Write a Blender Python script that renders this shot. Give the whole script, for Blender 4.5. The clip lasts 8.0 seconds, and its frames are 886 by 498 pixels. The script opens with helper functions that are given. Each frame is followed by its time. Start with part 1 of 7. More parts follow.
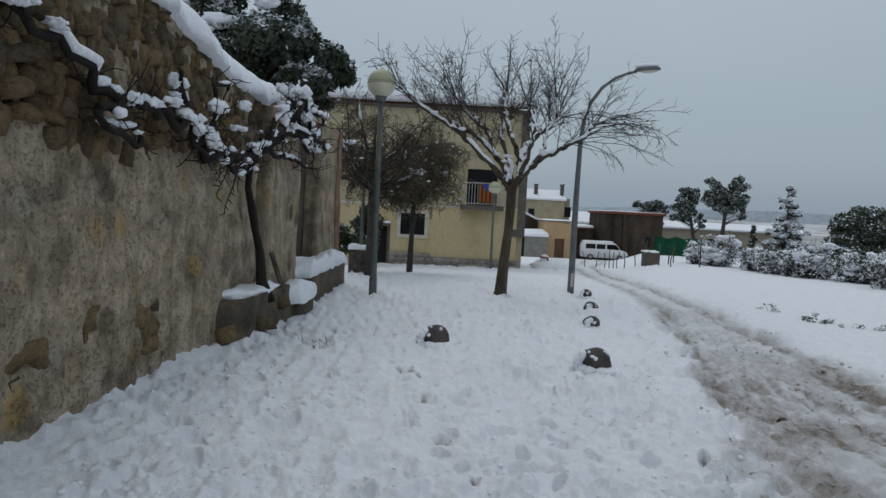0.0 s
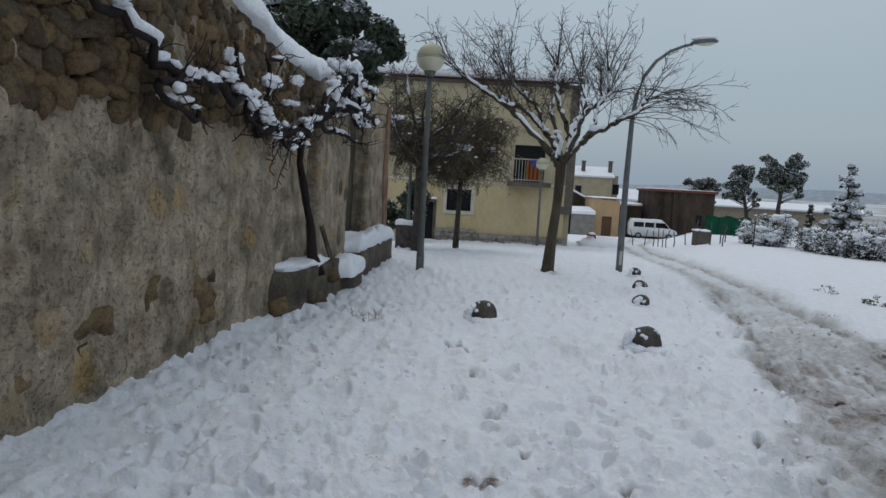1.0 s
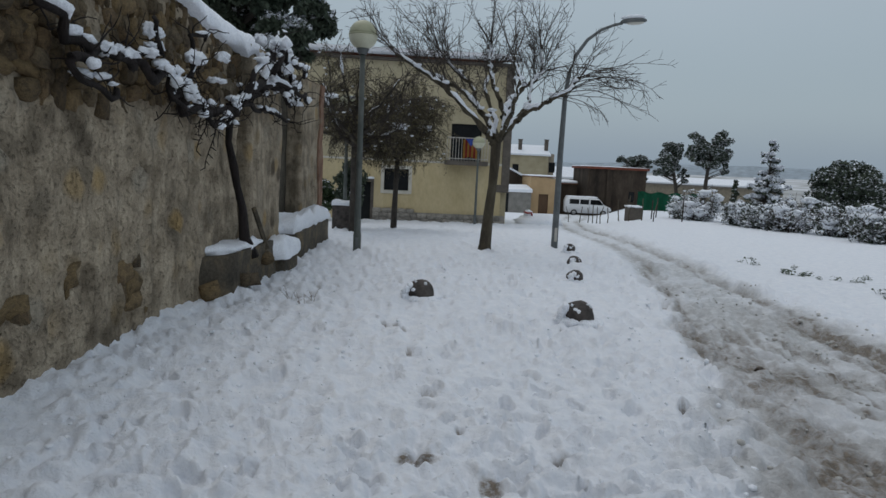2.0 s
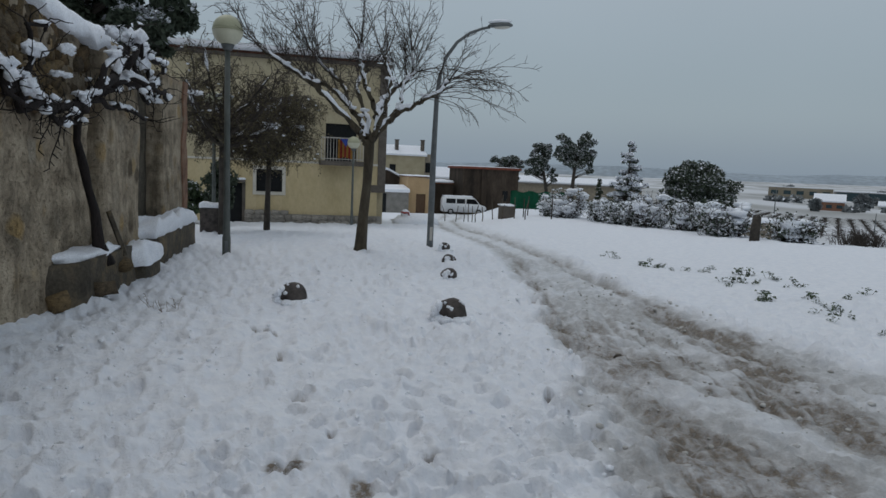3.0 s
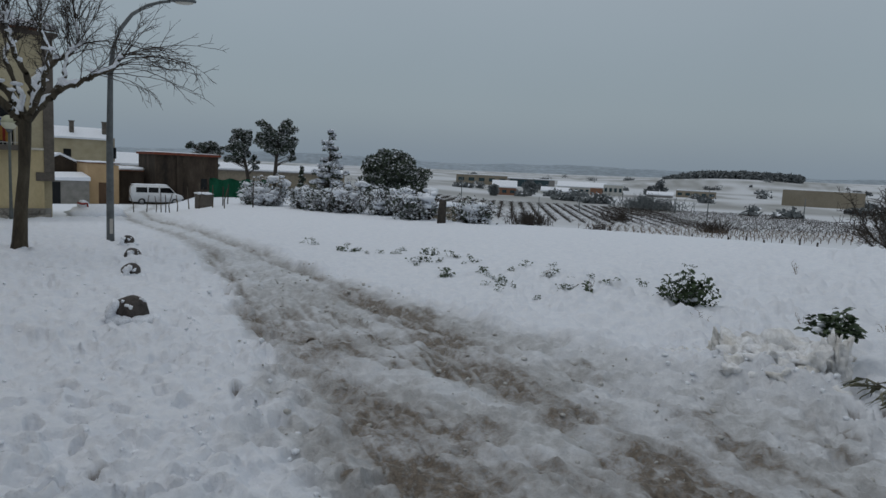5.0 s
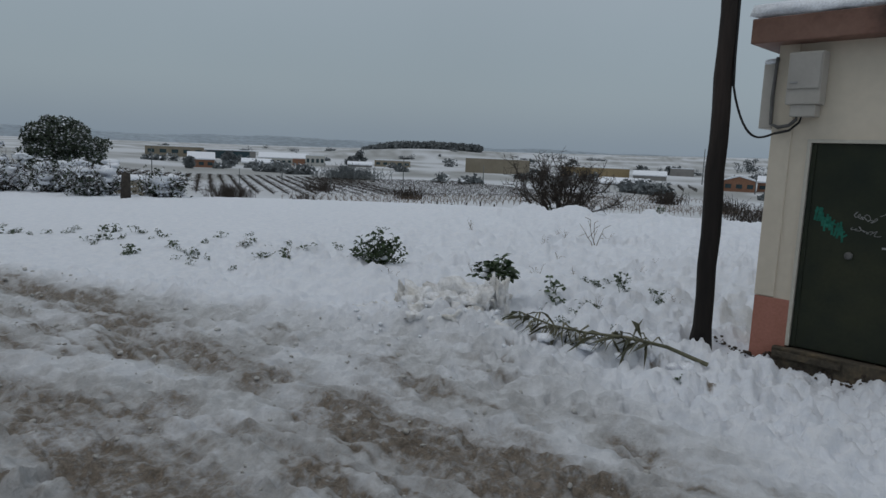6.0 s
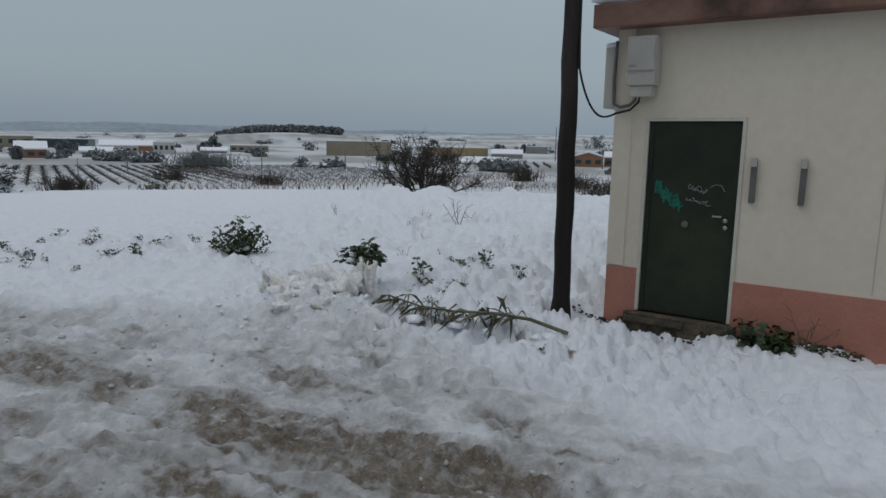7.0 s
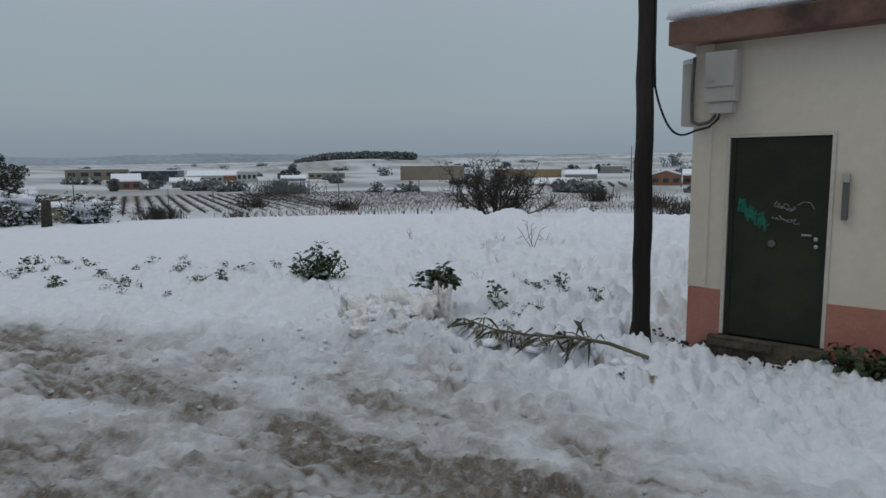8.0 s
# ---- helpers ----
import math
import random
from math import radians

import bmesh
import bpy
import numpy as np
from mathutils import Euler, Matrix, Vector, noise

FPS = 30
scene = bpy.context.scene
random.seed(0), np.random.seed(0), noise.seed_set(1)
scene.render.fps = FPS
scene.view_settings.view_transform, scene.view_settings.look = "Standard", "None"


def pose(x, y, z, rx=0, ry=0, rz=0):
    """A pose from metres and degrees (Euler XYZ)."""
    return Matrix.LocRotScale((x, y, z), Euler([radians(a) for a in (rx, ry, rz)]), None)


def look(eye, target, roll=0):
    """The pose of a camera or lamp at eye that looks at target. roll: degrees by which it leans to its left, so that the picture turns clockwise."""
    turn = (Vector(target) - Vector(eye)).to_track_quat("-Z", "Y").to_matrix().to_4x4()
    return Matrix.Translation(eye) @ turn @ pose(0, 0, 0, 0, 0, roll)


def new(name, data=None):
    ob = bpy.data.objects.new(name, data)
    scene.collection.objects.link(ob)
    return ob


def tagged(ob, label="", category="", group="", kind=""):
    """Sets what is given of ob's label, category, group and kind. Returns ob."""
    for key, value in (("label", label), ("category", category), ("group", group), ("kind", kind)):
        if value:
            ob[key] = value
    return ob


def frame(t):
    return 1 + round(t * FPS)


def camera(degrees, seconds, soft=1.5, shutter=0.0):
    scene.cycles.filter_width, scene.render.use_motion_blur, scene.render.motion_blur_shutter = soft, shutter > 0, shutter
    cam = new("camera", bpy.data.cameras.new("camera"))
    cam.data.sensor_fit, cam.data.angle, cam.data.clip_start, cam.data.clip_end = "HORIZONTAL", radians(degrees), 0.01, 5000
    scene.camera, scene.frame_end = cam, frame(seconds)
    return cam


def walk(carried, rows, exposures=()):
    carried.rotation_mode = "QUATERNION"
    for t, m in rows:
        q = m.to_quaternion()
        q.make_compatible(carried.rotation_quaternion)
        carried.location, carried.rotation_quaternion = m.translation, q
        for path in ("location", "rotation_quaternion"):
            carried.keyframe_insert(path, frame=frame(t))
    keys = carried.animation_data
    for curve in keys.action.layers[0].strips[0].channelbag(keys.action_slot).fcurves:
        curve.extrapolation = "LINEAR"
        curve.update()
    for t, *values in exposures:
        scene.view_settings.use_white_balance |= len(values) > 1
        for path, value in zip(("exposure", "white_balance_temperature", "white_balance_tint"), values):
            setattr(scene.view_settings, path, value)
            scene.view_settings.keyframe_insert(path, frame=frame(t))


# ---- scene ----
cam = camera(66.5, 8.0)
PATH = [
    (0, (-0.039, -0.298, 1.644), (0.049, 1.696, 1.522), 2.8),
    (0.5, (-0.075, -0.291, 1.639), (-0.085, 1.703, 1.484), 3.2),
    (1, (-0.087, -0.299, 1.631), (-0.127, 1.69, 1.433), 3.2),
    (2.5, (0.0, -0.284, 1.625), (0.311, 1.675, 1.373), 2.5),
    (3, (0.037, -0.296, 1.626), (0.527, 1.629, 1.394), 2.5),
    (3.5, (0.087, -0.296, 1.627), (0.754, 1.577, 1.406), 2.2),
    (4, (0.119, -0.301, 1.625), (1.002, 1.481, 1.411), 2.4),
    (5.5, (0.239, -0.443, 1.615), (1.734, 0.862, 1.37), 2.5),
    (6, (0.247, -0.536, 1.569), (2.021, 0.347, 1.295), 2.4),
    (6.5, (0.242, -0.562, 1.578), (2.145, -0.034, 1.268), 2.8),
    (7, (0.261, -0.532, 1.585), (2.169, -0.02, 1.271), 1.1),
    (7.5, (0.247, -0.511, 1.601), (2.126, 0.112, 1.318), -0.4),
    (8, (0.248, -0.528, 1.596), (2.096, 0.194, 1.347), -0.5),
]
EXPOSURES = [(0.0, 0.30), (1.0, 0.38), (2.5, 0.20), (3.5, 0.08), (5.5, -0.05), (6.5, 0.03), (7.0, 0.10), (7.5, 0.10), (8.0, 0.10)]
SKY_STRENGTH, SUN = 0.01, 0.45
CLOUD_LOW, CLOUD_MID, CLOUD_UP, CLOUD_HIGH = (0.205, 0.257, 0.312, 1), (0.243, 0.298, 0.343, 1), (0.30, 0.35, 0.395, 1), (0.36, 0.40, 0.44, 1)
walk(cam, [(t, look(eye, target, roll)) for t, eye, target, roll in PATH], EXPOSURES)

# ---- light: low overcast sky, brightest overhead ----
world = bpy.data.worlds.new("overcast")
scene.world = world
world.use_nodes = True
wn, wl = world.node_tree.nodes, world.node_tree.links
wn.clear()
w_out = wn.new("ShaderNodeOutputWorld")
w_sky = wn.new("ShaderNodeTexSky")
w_sky.sky_type, w_sky.sun_disc = "NISHITA", False
w_sky.sun_elevation, w_sky.sun_rotation = radians(58), radians(200)
w_sky.dust_density, w_sky.air_density = 4.0, 1.5
w_bg1 = wn.new("ShaderNodeBackground")
w_bg1.inputs[1].default_value = SKY_STRENGTH
wl.new(w_sky.outputs[0], w_bg1.inputs[0])
w_co = wn.new("ShaderNodeTexCoord")
w_sep = wn.new("ShaderNodeSeparateXYZ")
wl.new(w_co.outputs["Generated"], w_sep.inputs[0])
w_ramp = wn.new("ShaderNodeValToRGB")
w_ramp.color_ramp.interpolation = "EASE"
cr = w_ramp.color_ramp.elements
cr[0].position, cr[0].color = 0.0, CLOUD_LOW
cr[1].position, cr[1].color = 0.85, CLOUD_HIGH
e = cr.new(0.10)
e.color = CLOUD_MID
e = cr.new(0.34)
e.color = CLOUD_UP
wl.new(w_sep.outputs[2], w_ramp.inputs[0])
w_noise = wn.new("ShaderNodeTexNoise")
w_noise.inputs["Scale"].default_value, w_noise.inputs["Detail"].default_value = 1.6, 5
wl.new(w_co.outputs["Generated"], w_noise.inputs["Vector"])
w_map = wn.new("ShaderNodeMapRange")
w_map.inputs["To Min"].default_value, w_map.inputs["To Max"].default_value = 0.90, 1.10
wl.new(w_noise.outputs[0], w_map.inputs[0])
w_mul = wn.new("ShaderNodeMixRGB")
w_mul.blend_type, w_mul.inputs[0].default_value = "MULTIPLY", 1.0
wl.new(w_ramp.outputs[0], w_mul.inputs[1])
wl.new(w_map.outputs[0], w_mul.inputs[2])
w_bg2 = wn.new("ShaderNodeBackground")
wl.new(w_mul.outputs[0], w_bg2.inputs[0])
w_add = wn.new("ShaderNodeAddShader")
wl.new(w_bg1.outputs[0], w_add.inputs[0])
wl.new(w_bg2.outputs[0], w_add.inputs[1])
wl.new(w_add.outputs[0], w_out.inputs[0])

sun_data = bpy.data.lights.new("sun", "SUN")
sun_data.energy, sun_data.angle, sun_data.color = SUN, radians(35), (1.0, 0.97, 0.93)
sun = new("sun", sun_data)
sun.matrix_world = pose(0, 0, 30, 32, 0, 200)


# ---- materials ----
def material(name, colours, scale=3.0, rough=0.8, bump=0.3, fine=40.0, metal=0.0, stretch=(1, 1, 1), vary=0.0, spec=0.3, contrast=0.18, grain=0.15, tints=()):
    """Two to four colours mixed by coarse noise, fine grain over it, and relief from both."""
    m = bpy.data.materials.new(name)
    m.use_nodes = True
    n, l = m.node_tree.nodes, m.node_tree.links
    b = n["Principled BSDF"]
    b.inputs["Metallic"].default_value, b.inputs["Specular IOR Level"].default_value = metal, spec
    co = n.new("ShaderNodeTexCoord")
    mp = n.new("ShaderNodeMapping")
    mp.inputs["Scale"].default_value = stretch
    l.new(co.outputs["Object"], mp.inputs[0])
    oi = n.new("ShaderNodeObjectInfo")
    sh = n.new("ShaderNodeVectorMath")
    sh.operation = "SCALE"
    sh.inputs[0].default_value = (17.0, 31.0, 23.0)
    l.new(oi.outputs["Random"], sh.inputs["Scale"])
    ad = n.new("ShaderNodeVectorMath")
    l.new(mp.outputs[0], ad.inputs[0])
    l.new(sh.outputs[0], ad.inputs[1])
    a = n.new("ShaderNodeTexNoise")
    a.inputs["Scale"].default_value, a.inputs["Detail"].default_value, a.inputs["Roughness"].default_value = scale, 8, 0.62
    l.new(ad.outputs[0], a.inputs["Vector"])
    f = n.new("ShaderNodeTexNoise")
    f.inputs["Scale"].default_value, f.inputs["Detail"].default_value = fine, 4
    l.new(ad.outputs[0], f.inputs["Vector"])
    ramp = n.new("ShaderNodeValToRGB")
    els = ramp.color_ramp.elements
    lo, hi = 0.5 - contrast, 0.5 + contrast
    els[0].position, els[0].color = lo, (*colours[0], 1)
    els[1].position, els[1].color = hi, (*colours[-1], 1)
    for i in range(1, len(colours) - 1):
        els.new(lo + (hi - lo) * i / (len(colours) - 1)).color = (*colours[i], 1)
    l.new(a.outputs[0], ramp.inputs[0])
    mr = n.new("ShaderNodeMapRange")
    mr.inputs["From Min"].default_value, mr.inputs["From Max"].default_value = 0.3, 0.7
    mr.inputs["To Min"].default_value, mr.inputs["To Max"].default_value = 1 - grain * 1.1, 1 + grain
    l.new(f.outputs[0], mr.inputs[0])
    mx = n.new("ShaderNodeMixRGB")
    mx.blend_type, mx.inputs[0].default_value = "MULTIPLY", 1.0
    l.new(ramp.outputs[0], mx.inputs[1])
    l.new(mr.outputs[0], mx.inputs[2])
    col = mx.outputs[0]
    if tints:
        tr = n.new("ShaderNodeValToRGB")
        tr.color_ramp.interpolation = "CONSTANT"
        for i, c in enumerate(tints):
            el = tr.color_ramp.elements[0] if i == 0 else tr.color_ramp.elements.new(i / len(tints))
            el.color = (*c, 1)
        l.new(oi.outputs["Random"], tr.inputs[0])
        tm = n.new("ShaderNodeMixRGB")
        tm.blend_type, tm.inputs[0].default_value = "MULTIPLY", 1.0
        l.new(col, tm.inputs[1])
        l.new(tr.outputs[0], tm.inputs[2])
        col = tm.outputs[0]
    if vary:
        hv = n.new("ShaderNodeHueSaturation")
        v = n.new("ShaderNodeMapRange")
        v.inputs["To Min"].default_value, v.inputs["To Max"].default_value = 1 - vary, 1 + vary
        l.new(oi.outputs["Random"], v.inputs[0])
        l.new(v.outputs[0], hv.inputs["Value"])
        l.new(col, hv.inputs["Color"])
        col = hv.outputs[0]
    l.new(col, b.inputs["Base Color"])
    rr = n.new("ShaderNodeMapRange")
    rr.inputs["To Min"].default_value, rr.inputs["To Max"].default_value = max(0.04, rough - 0.12), min(1, rough + 0.12)
    l.new(a.outputs[0], rr.inputs[0])
    l.new(rr.outputs[0], b.inputs["Roughness"])
    if bump:
        ma = n.new("ShaderNodeMath")
        ma.operation, ma.inputs[1].default_value = "MULTIPLY_ADD", 0.35
        l.new(f.outputs[0], ma.inputs[0])
        l.new(a.outputs[0], ma.inputs[2])
        bp = n.new("ShaderNodeBump")
        bp.inputs["Strength"].default_value, bp.inputs["Distance"].default_value = bump, 0.02
        l.new(ma.outputs[0], bp.inputs["Height"])
        l.new(bp.outputs[0], b.inputs["Normal"])
    return m


SNOW = material("snow", [(0.78, 0.81, 0.87), (0.86, 0.88, 0.92)], 9, 0.75, 0.5, 60, spec=0.2)
DIRTY_SNOW = material("dirty_snow", [(0.62, 0.60, 0.56), (0.75, 0.75, 0.75), (0.82, 0.84, 0.88)], 4, 0.6, 0.8, 30, contrast=0.18)
SLUSH = material("slush", [(0.24, 0.22, 0.195), (0.44, 0.43, 0.41), (0.62, 0.62, 0.62)], 3, 0.5, 0.4, 45, contrast=0.25)
STONE = material("rubble_stone", [(0.046, 0.034, 0.022), (0.108, 0.082, 0.052), (0.165, 0.124, 0.074), (0.095, 0.075, 0.052)], 4, 0.92, 1.0, 22, contrast=0.22, grain=0.3, tints=((1.0, 1.0, 1.0), (1.12, 1.04, 0.84), (0.75, 0.75, 0.78), (1.05, 0.94, 0.82), (0.62, 0.58, 0.52), (1.35, 1.25, 1.05), (0.9, 0.85, 0.75)))
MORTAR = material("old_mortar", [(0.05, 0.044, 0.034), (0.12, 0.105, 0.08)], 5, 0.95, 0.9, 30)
PLANTER = material("planter_stone", [(0.035, 0.03, 0.024), (0.085, 0.072, 0.054), (0.17, 0.13, 0.078)], 3.5, 0.92, 0.9, 28, contrast=0.22)
BRICKISH = material("old_brick", [(0.10, 0.055, 0.038), (0.23, 0.13, 0.085), (0.25, 0.20, 0.15)], 4, 0.92, 0.8, 30, contrast=0.22)
VINE = material("vine_bark", [(0.010, 0.008, 0.008), (0.030, 0.023, 0.021)], 12, 0.9, 1.0, 70, stretch=(1, 1, 0.25))
BARK = material("bark", [(0.03, 0.025, 0.018), (0.065, 0.053, 0.036), (0.09, 0.078, 0.056)], 7, 0.9, 0.9, 50, stretch=(1, 1, 0.3))
TWIG = material("twig_bark", [(0.035, 0.029, 0.025), (0.075, 0.06, 0.05)], 10, 0.9, 0.3, 50)
DARKBARK = material("dark_bark", [(0.03, 0.026, 0.022), (0.07, 0.06, 0.05)], 8, 0.9, 0.8, 50)
OLIVE = material("withered_leaf", [(0.085, 0.072, 0.04), (0.16, 0.138, 0.078)], 2, 0.8, 0, 20)
NEEDLE = material("needle", [(0.03, 0.044, 0.03), (0.075, 0.092, 0.062)], 1.5, 0.75, 0, 12)
LEAF = material("leaf", [(0.022, 0.045, 0.02), (0.06, 0.09, 0.036)], 6, 0.5, 0.2, 40, spec=0.4)
PALM = material("palm_leaf", [(0.06, 0.066, 0.036), (0.19, 0.18, 0.12)], 6, 0.6, 0.2, 40)
DEADWEED = material("dead_weed", [(0.12, 0.085, 0.06), (0.22, 0.16, 0.11)], 8, 0.9, 0, 40)
GALV = material("galvanised_steel", [(0.10, 0.11, 0.112), (0.17, 0.18, 0.182)], 6, 0.6, 0.1, 60, metal=0.2, grain=0.08)
POSTGREY = material("grey_green_paint", [(0.075, 0.085, 0.078), (0.125, 0.135, 0.125)], 5, 0.6, 0.15, 50, grain=0.06)
GLOBE_TOP = material("globe_upper", [(0.34, 0.34, 0.22), (0.42, 0.42, 0.29)], 4, 0.45, 0.05, 30, spec=0.5, grain=0.04)
GLOBE_LOW = material("globe_lower", [(0.52, 0.51, 0.38), (0.60, 0.59, 0.46)], 4, 0.4, 0.05, 30, spec=0.5, grain=0.04)
LAMPGLASS = material("lamp_diffuser", [(0.50, 0.48, 0.42), (0.60, 0.58, 0.52)], 5, 0.35, 0.05, 30, spec=0.5, grain=0.03)
HOUSE = material("ochre_render", [(0.42, 0.335, 0.185), (0.52, 0.425, 0.25), (0.56, 0.465, 0.285)], 0.9, 0.9, 0.25, 14, stretch=(1, 1, 0.5), grain=0.06)
HOUSE_UP = material("pale_ochre_render", [(0.36, 0.31, 0.20), (0.47, 0.41, 0.28)], 0.9, 0.9, 0.35, 14, grain=0.08)
TRIM = material("pale_trim", [(0.50, 0.47, 0.40), (0.60, 0.57, 0.50)], 3, 0.85, 0.2, 30, grain=0.05)
GREYSTONE = material("grey_stone", [(0.13, 0.12, 0.105), (0.25, 0.23, 0.20), (0.31, 0.29, 0.255)], 4, 0.9, 0.7, 30, vary=0.3)
DARKSTONE = material("dark_quoin", [(0.08, 0.07, 0.06), (0.15, 0.13, 0.11)], 3, 0.9, 0.5, 30)
TILE = material("clay_tile", [(0.16, 0.075, 0.045), (0.27, 0.13, 0.08)], 3, 0.85, 0.5, 30)
RUST = material("rusty_sheet", [(0.11, 0.035, 0.022), (0.25, 0.075, 0.045)], 3, 0.8, 0.3, 30)
SHEDWALL = material("sooty_block", [(0.018, 0.014, 0.011), (0.05, 0.037, 0.027), (0.088, 0.068, 0.052)], 0.9, 0.92, 0.4, 12, stretch=(1, 1, 0.35), contrast=0.2)
TAN = material("tan_render", [(0.42, 0.29, 0.16), (0.50, 0.35, 0.20)], 1, 0.9, 0.2, 12, grain=0.06)
BROWNDOOR = material("brown_door", [(0.085, 0.05, 0.03), (0.14, 0.085, 0.05)], 3, 0.7, 0.2, 30, stretch=(1, 1, 0.2))
# near-black window glass, also painted gloom where a door or shed stands open
GLASS_AND_GLOOM = material("dark_glass_and_gloom", [(0.010, 0.011, 0.012), (0.018, 0.020, 0.021)], 2, 0.25, 0, 20, spec=0.15)
CARPAINT = material("white_paint", [(0.70, 0.71, 0.72), (0.76, 0.77, 0.78)], 2, 0.3, 0, 20, spec=0.5, grain=0.01)
RUBBER = material("rubber", [(0.015, 0.015, 0.015), (0.03, 0.03, 0.03)], 8, 0.85, 0.2, 40)
CHROME = material("dull_metal", [(0.40, 0.40, 0.40), (0.50, 0.50, 0.50)], 8, 0.35, 0, 40, metal=0.9)
NET = material("green_net", [(0.012, 0.115, 0.062), (0.02, 0.16, 0.09)], 3, 0.8, 0.4, 40, grain=0.08)
HUTWHITE = material("hut_render", [(0.61, 0.545, 0.445), (0.66, 0.59, 0.485), (0.69, 0.625, 0.52)], 0.9, 0.9, 0.10, 14, contrast=0.3, grain=0.03)
HUTPINK = material("pink_plinth", [(0.38, 0.165, 0.12), (0.47, 0.215, 0.165)], 2.5, 0.85, 0.35, 40, contrast=0.22, grain=0.05)
EAVE = material("brown_fascia", [(0.06, 0.036, 0.029), (0.185, 0.10, 0.075), (0.245, 0.145, 0.11)], 1.3, 0.6, 0.3, 30, contrast=0.17, grain=0.06)
DOORGREEN = material("green_steel_door", [(0.010, 0.016, 0.012), (0.018, 0.024, 0.014), (0.032, 0.036, 0.018)], 1.8, 0.42, 0.12, 30, spec=0.35, contrast=0.22, grain=0.08)
BOXGREY = material("grey_plastic", [(0.42, 0.395, 0.355), (0.48, 0.455, 0.415)], 3, 0.6, 0.1, 30, grain=0.03)
BOXLID = material("grey_lid", [(0.38, 0.36, 0.33), (0.44, 0.42, 0.39)], 3, 0.55, 0.1, 30, grain=0.03)
CABLE = material("black_cable", [(0.012, 0.012, 0.012), (0.025, 0.025, 0.025)], 8, 0.6, 0, 30)
POLEWOOD = material("creosoted_wood", [(0.007, 0.006, 0.0055), (0.017, 0.013, 0.011), (0.038, 0.028, 0.024)], 5, 0.75, 0.8, 50, stretch=(1, 1, 0.12), contrast=0.22)
WHITEMARK = material("white_marker", [(0.26, 0.26, 0.26), (0.36, 0.36, 0.36)], 5, 0.7, 0, 30)
TEALMARK = material("teal_spray", [(0.012, 0.09, 0.065), (0.02, 0.17, 0.12)], 9, 0.7, 0, 30)
VENTGREY = material("dull_grey_steel", [(0.10, 0.098, 0.095), (0.15, 0.147, 0.14)], 5, 0.6, 0.1, 30, grain=0.05)
BOULDER = material("boulder", [(0.03, 0.026, 0.024), (0.075, 0.065, 0.06), (0.11, 0.095, 0.085)], 9, 0.85, 0.8, 60)
SOIL = material("wet_soil", [(0.035, 0.026, 0.02), (0.075, 0.055, 0.04)], 8, 0.6, 0.8, 40)
RED = material("red_cloth", [(0.24, 0.03, 0.025), (0.32, 0.045, 0.035)], 5, 0.9, 0.2, 40)
FLAGY = material("yellow_cloth", [(0.36, 0.18, 0.04), (0.42, 0.23, 0.06)], 5, 0.9, 0.1, 40)
FLAGB = material("blue_cloth", [(0.03, 0.05, 0.22), (0.05, 0.08, 0.30)], 5, 0.9, 0.1, 40)
CONCRETE = material("concrete", [(0.20, 0.19, 0.17), (0.30, 0.285, 0.26)], 2, 0.9, 0.3, 25)
FARBEIGE = material("far_beige_wall", [(0.25, 0.215, 0.16), (0.31, 0.27, 0.21)], 0.2, 0.9, 0, 3)
FARWHITE = material("far_white_wall", [(0.50, 0.49, 0.46), (0.58, 0.57, 0.54)], 0.2, 0.9, 0, 3)
FARBRICK = material("far_brick_wall", [(0.24, 0.125, 0.08), (0.32, 0.17, 0.11)], 0.3, 0.9, 0, 3)
FARGREY = material("far_grey_wall", [(0.20, 0.19, 0.18), (0.28, 0.27, 0.255)], 0.2, 0.9, 0, 3)
# ochre wall with its strength cut in the colour itself, for haze
HAZED_OCHRE = material("hazed_ochre_wall", [(0.28, 0.215, 0.12), (0.34, 0.26, 0.15)], 0.2, 0.9, 0, 3)
# tinted glazing, also used as haze-lightened glass for the other far windows
FARGLASS = material("far_tinted_hazed_glass", [(0.03, 0.055, 0.065), (0.05, 0.08, 0.09)], 0.3, 0.2, 0, 3)
# dark foliage lightened to grey, the haze being part of this colour
HAZED_WOOD = material("hazed_wood", [(0.12, 0.134, 0.138), (0.22, 0.238, 0.245)], 0.05, 0.9, 0, 0.5)
# pale blue-grey near the sky's tone: distance haze mixed into the hill colour
HAZE_HILL = material("hazed_hill", [(0.47, 0.53, 0.585), (0.53, 0.59, 0.645), (0.60, 0.66, 0.71)], 0.006, 1.0, 0, 0.03, stretch=(1, 1, 6))


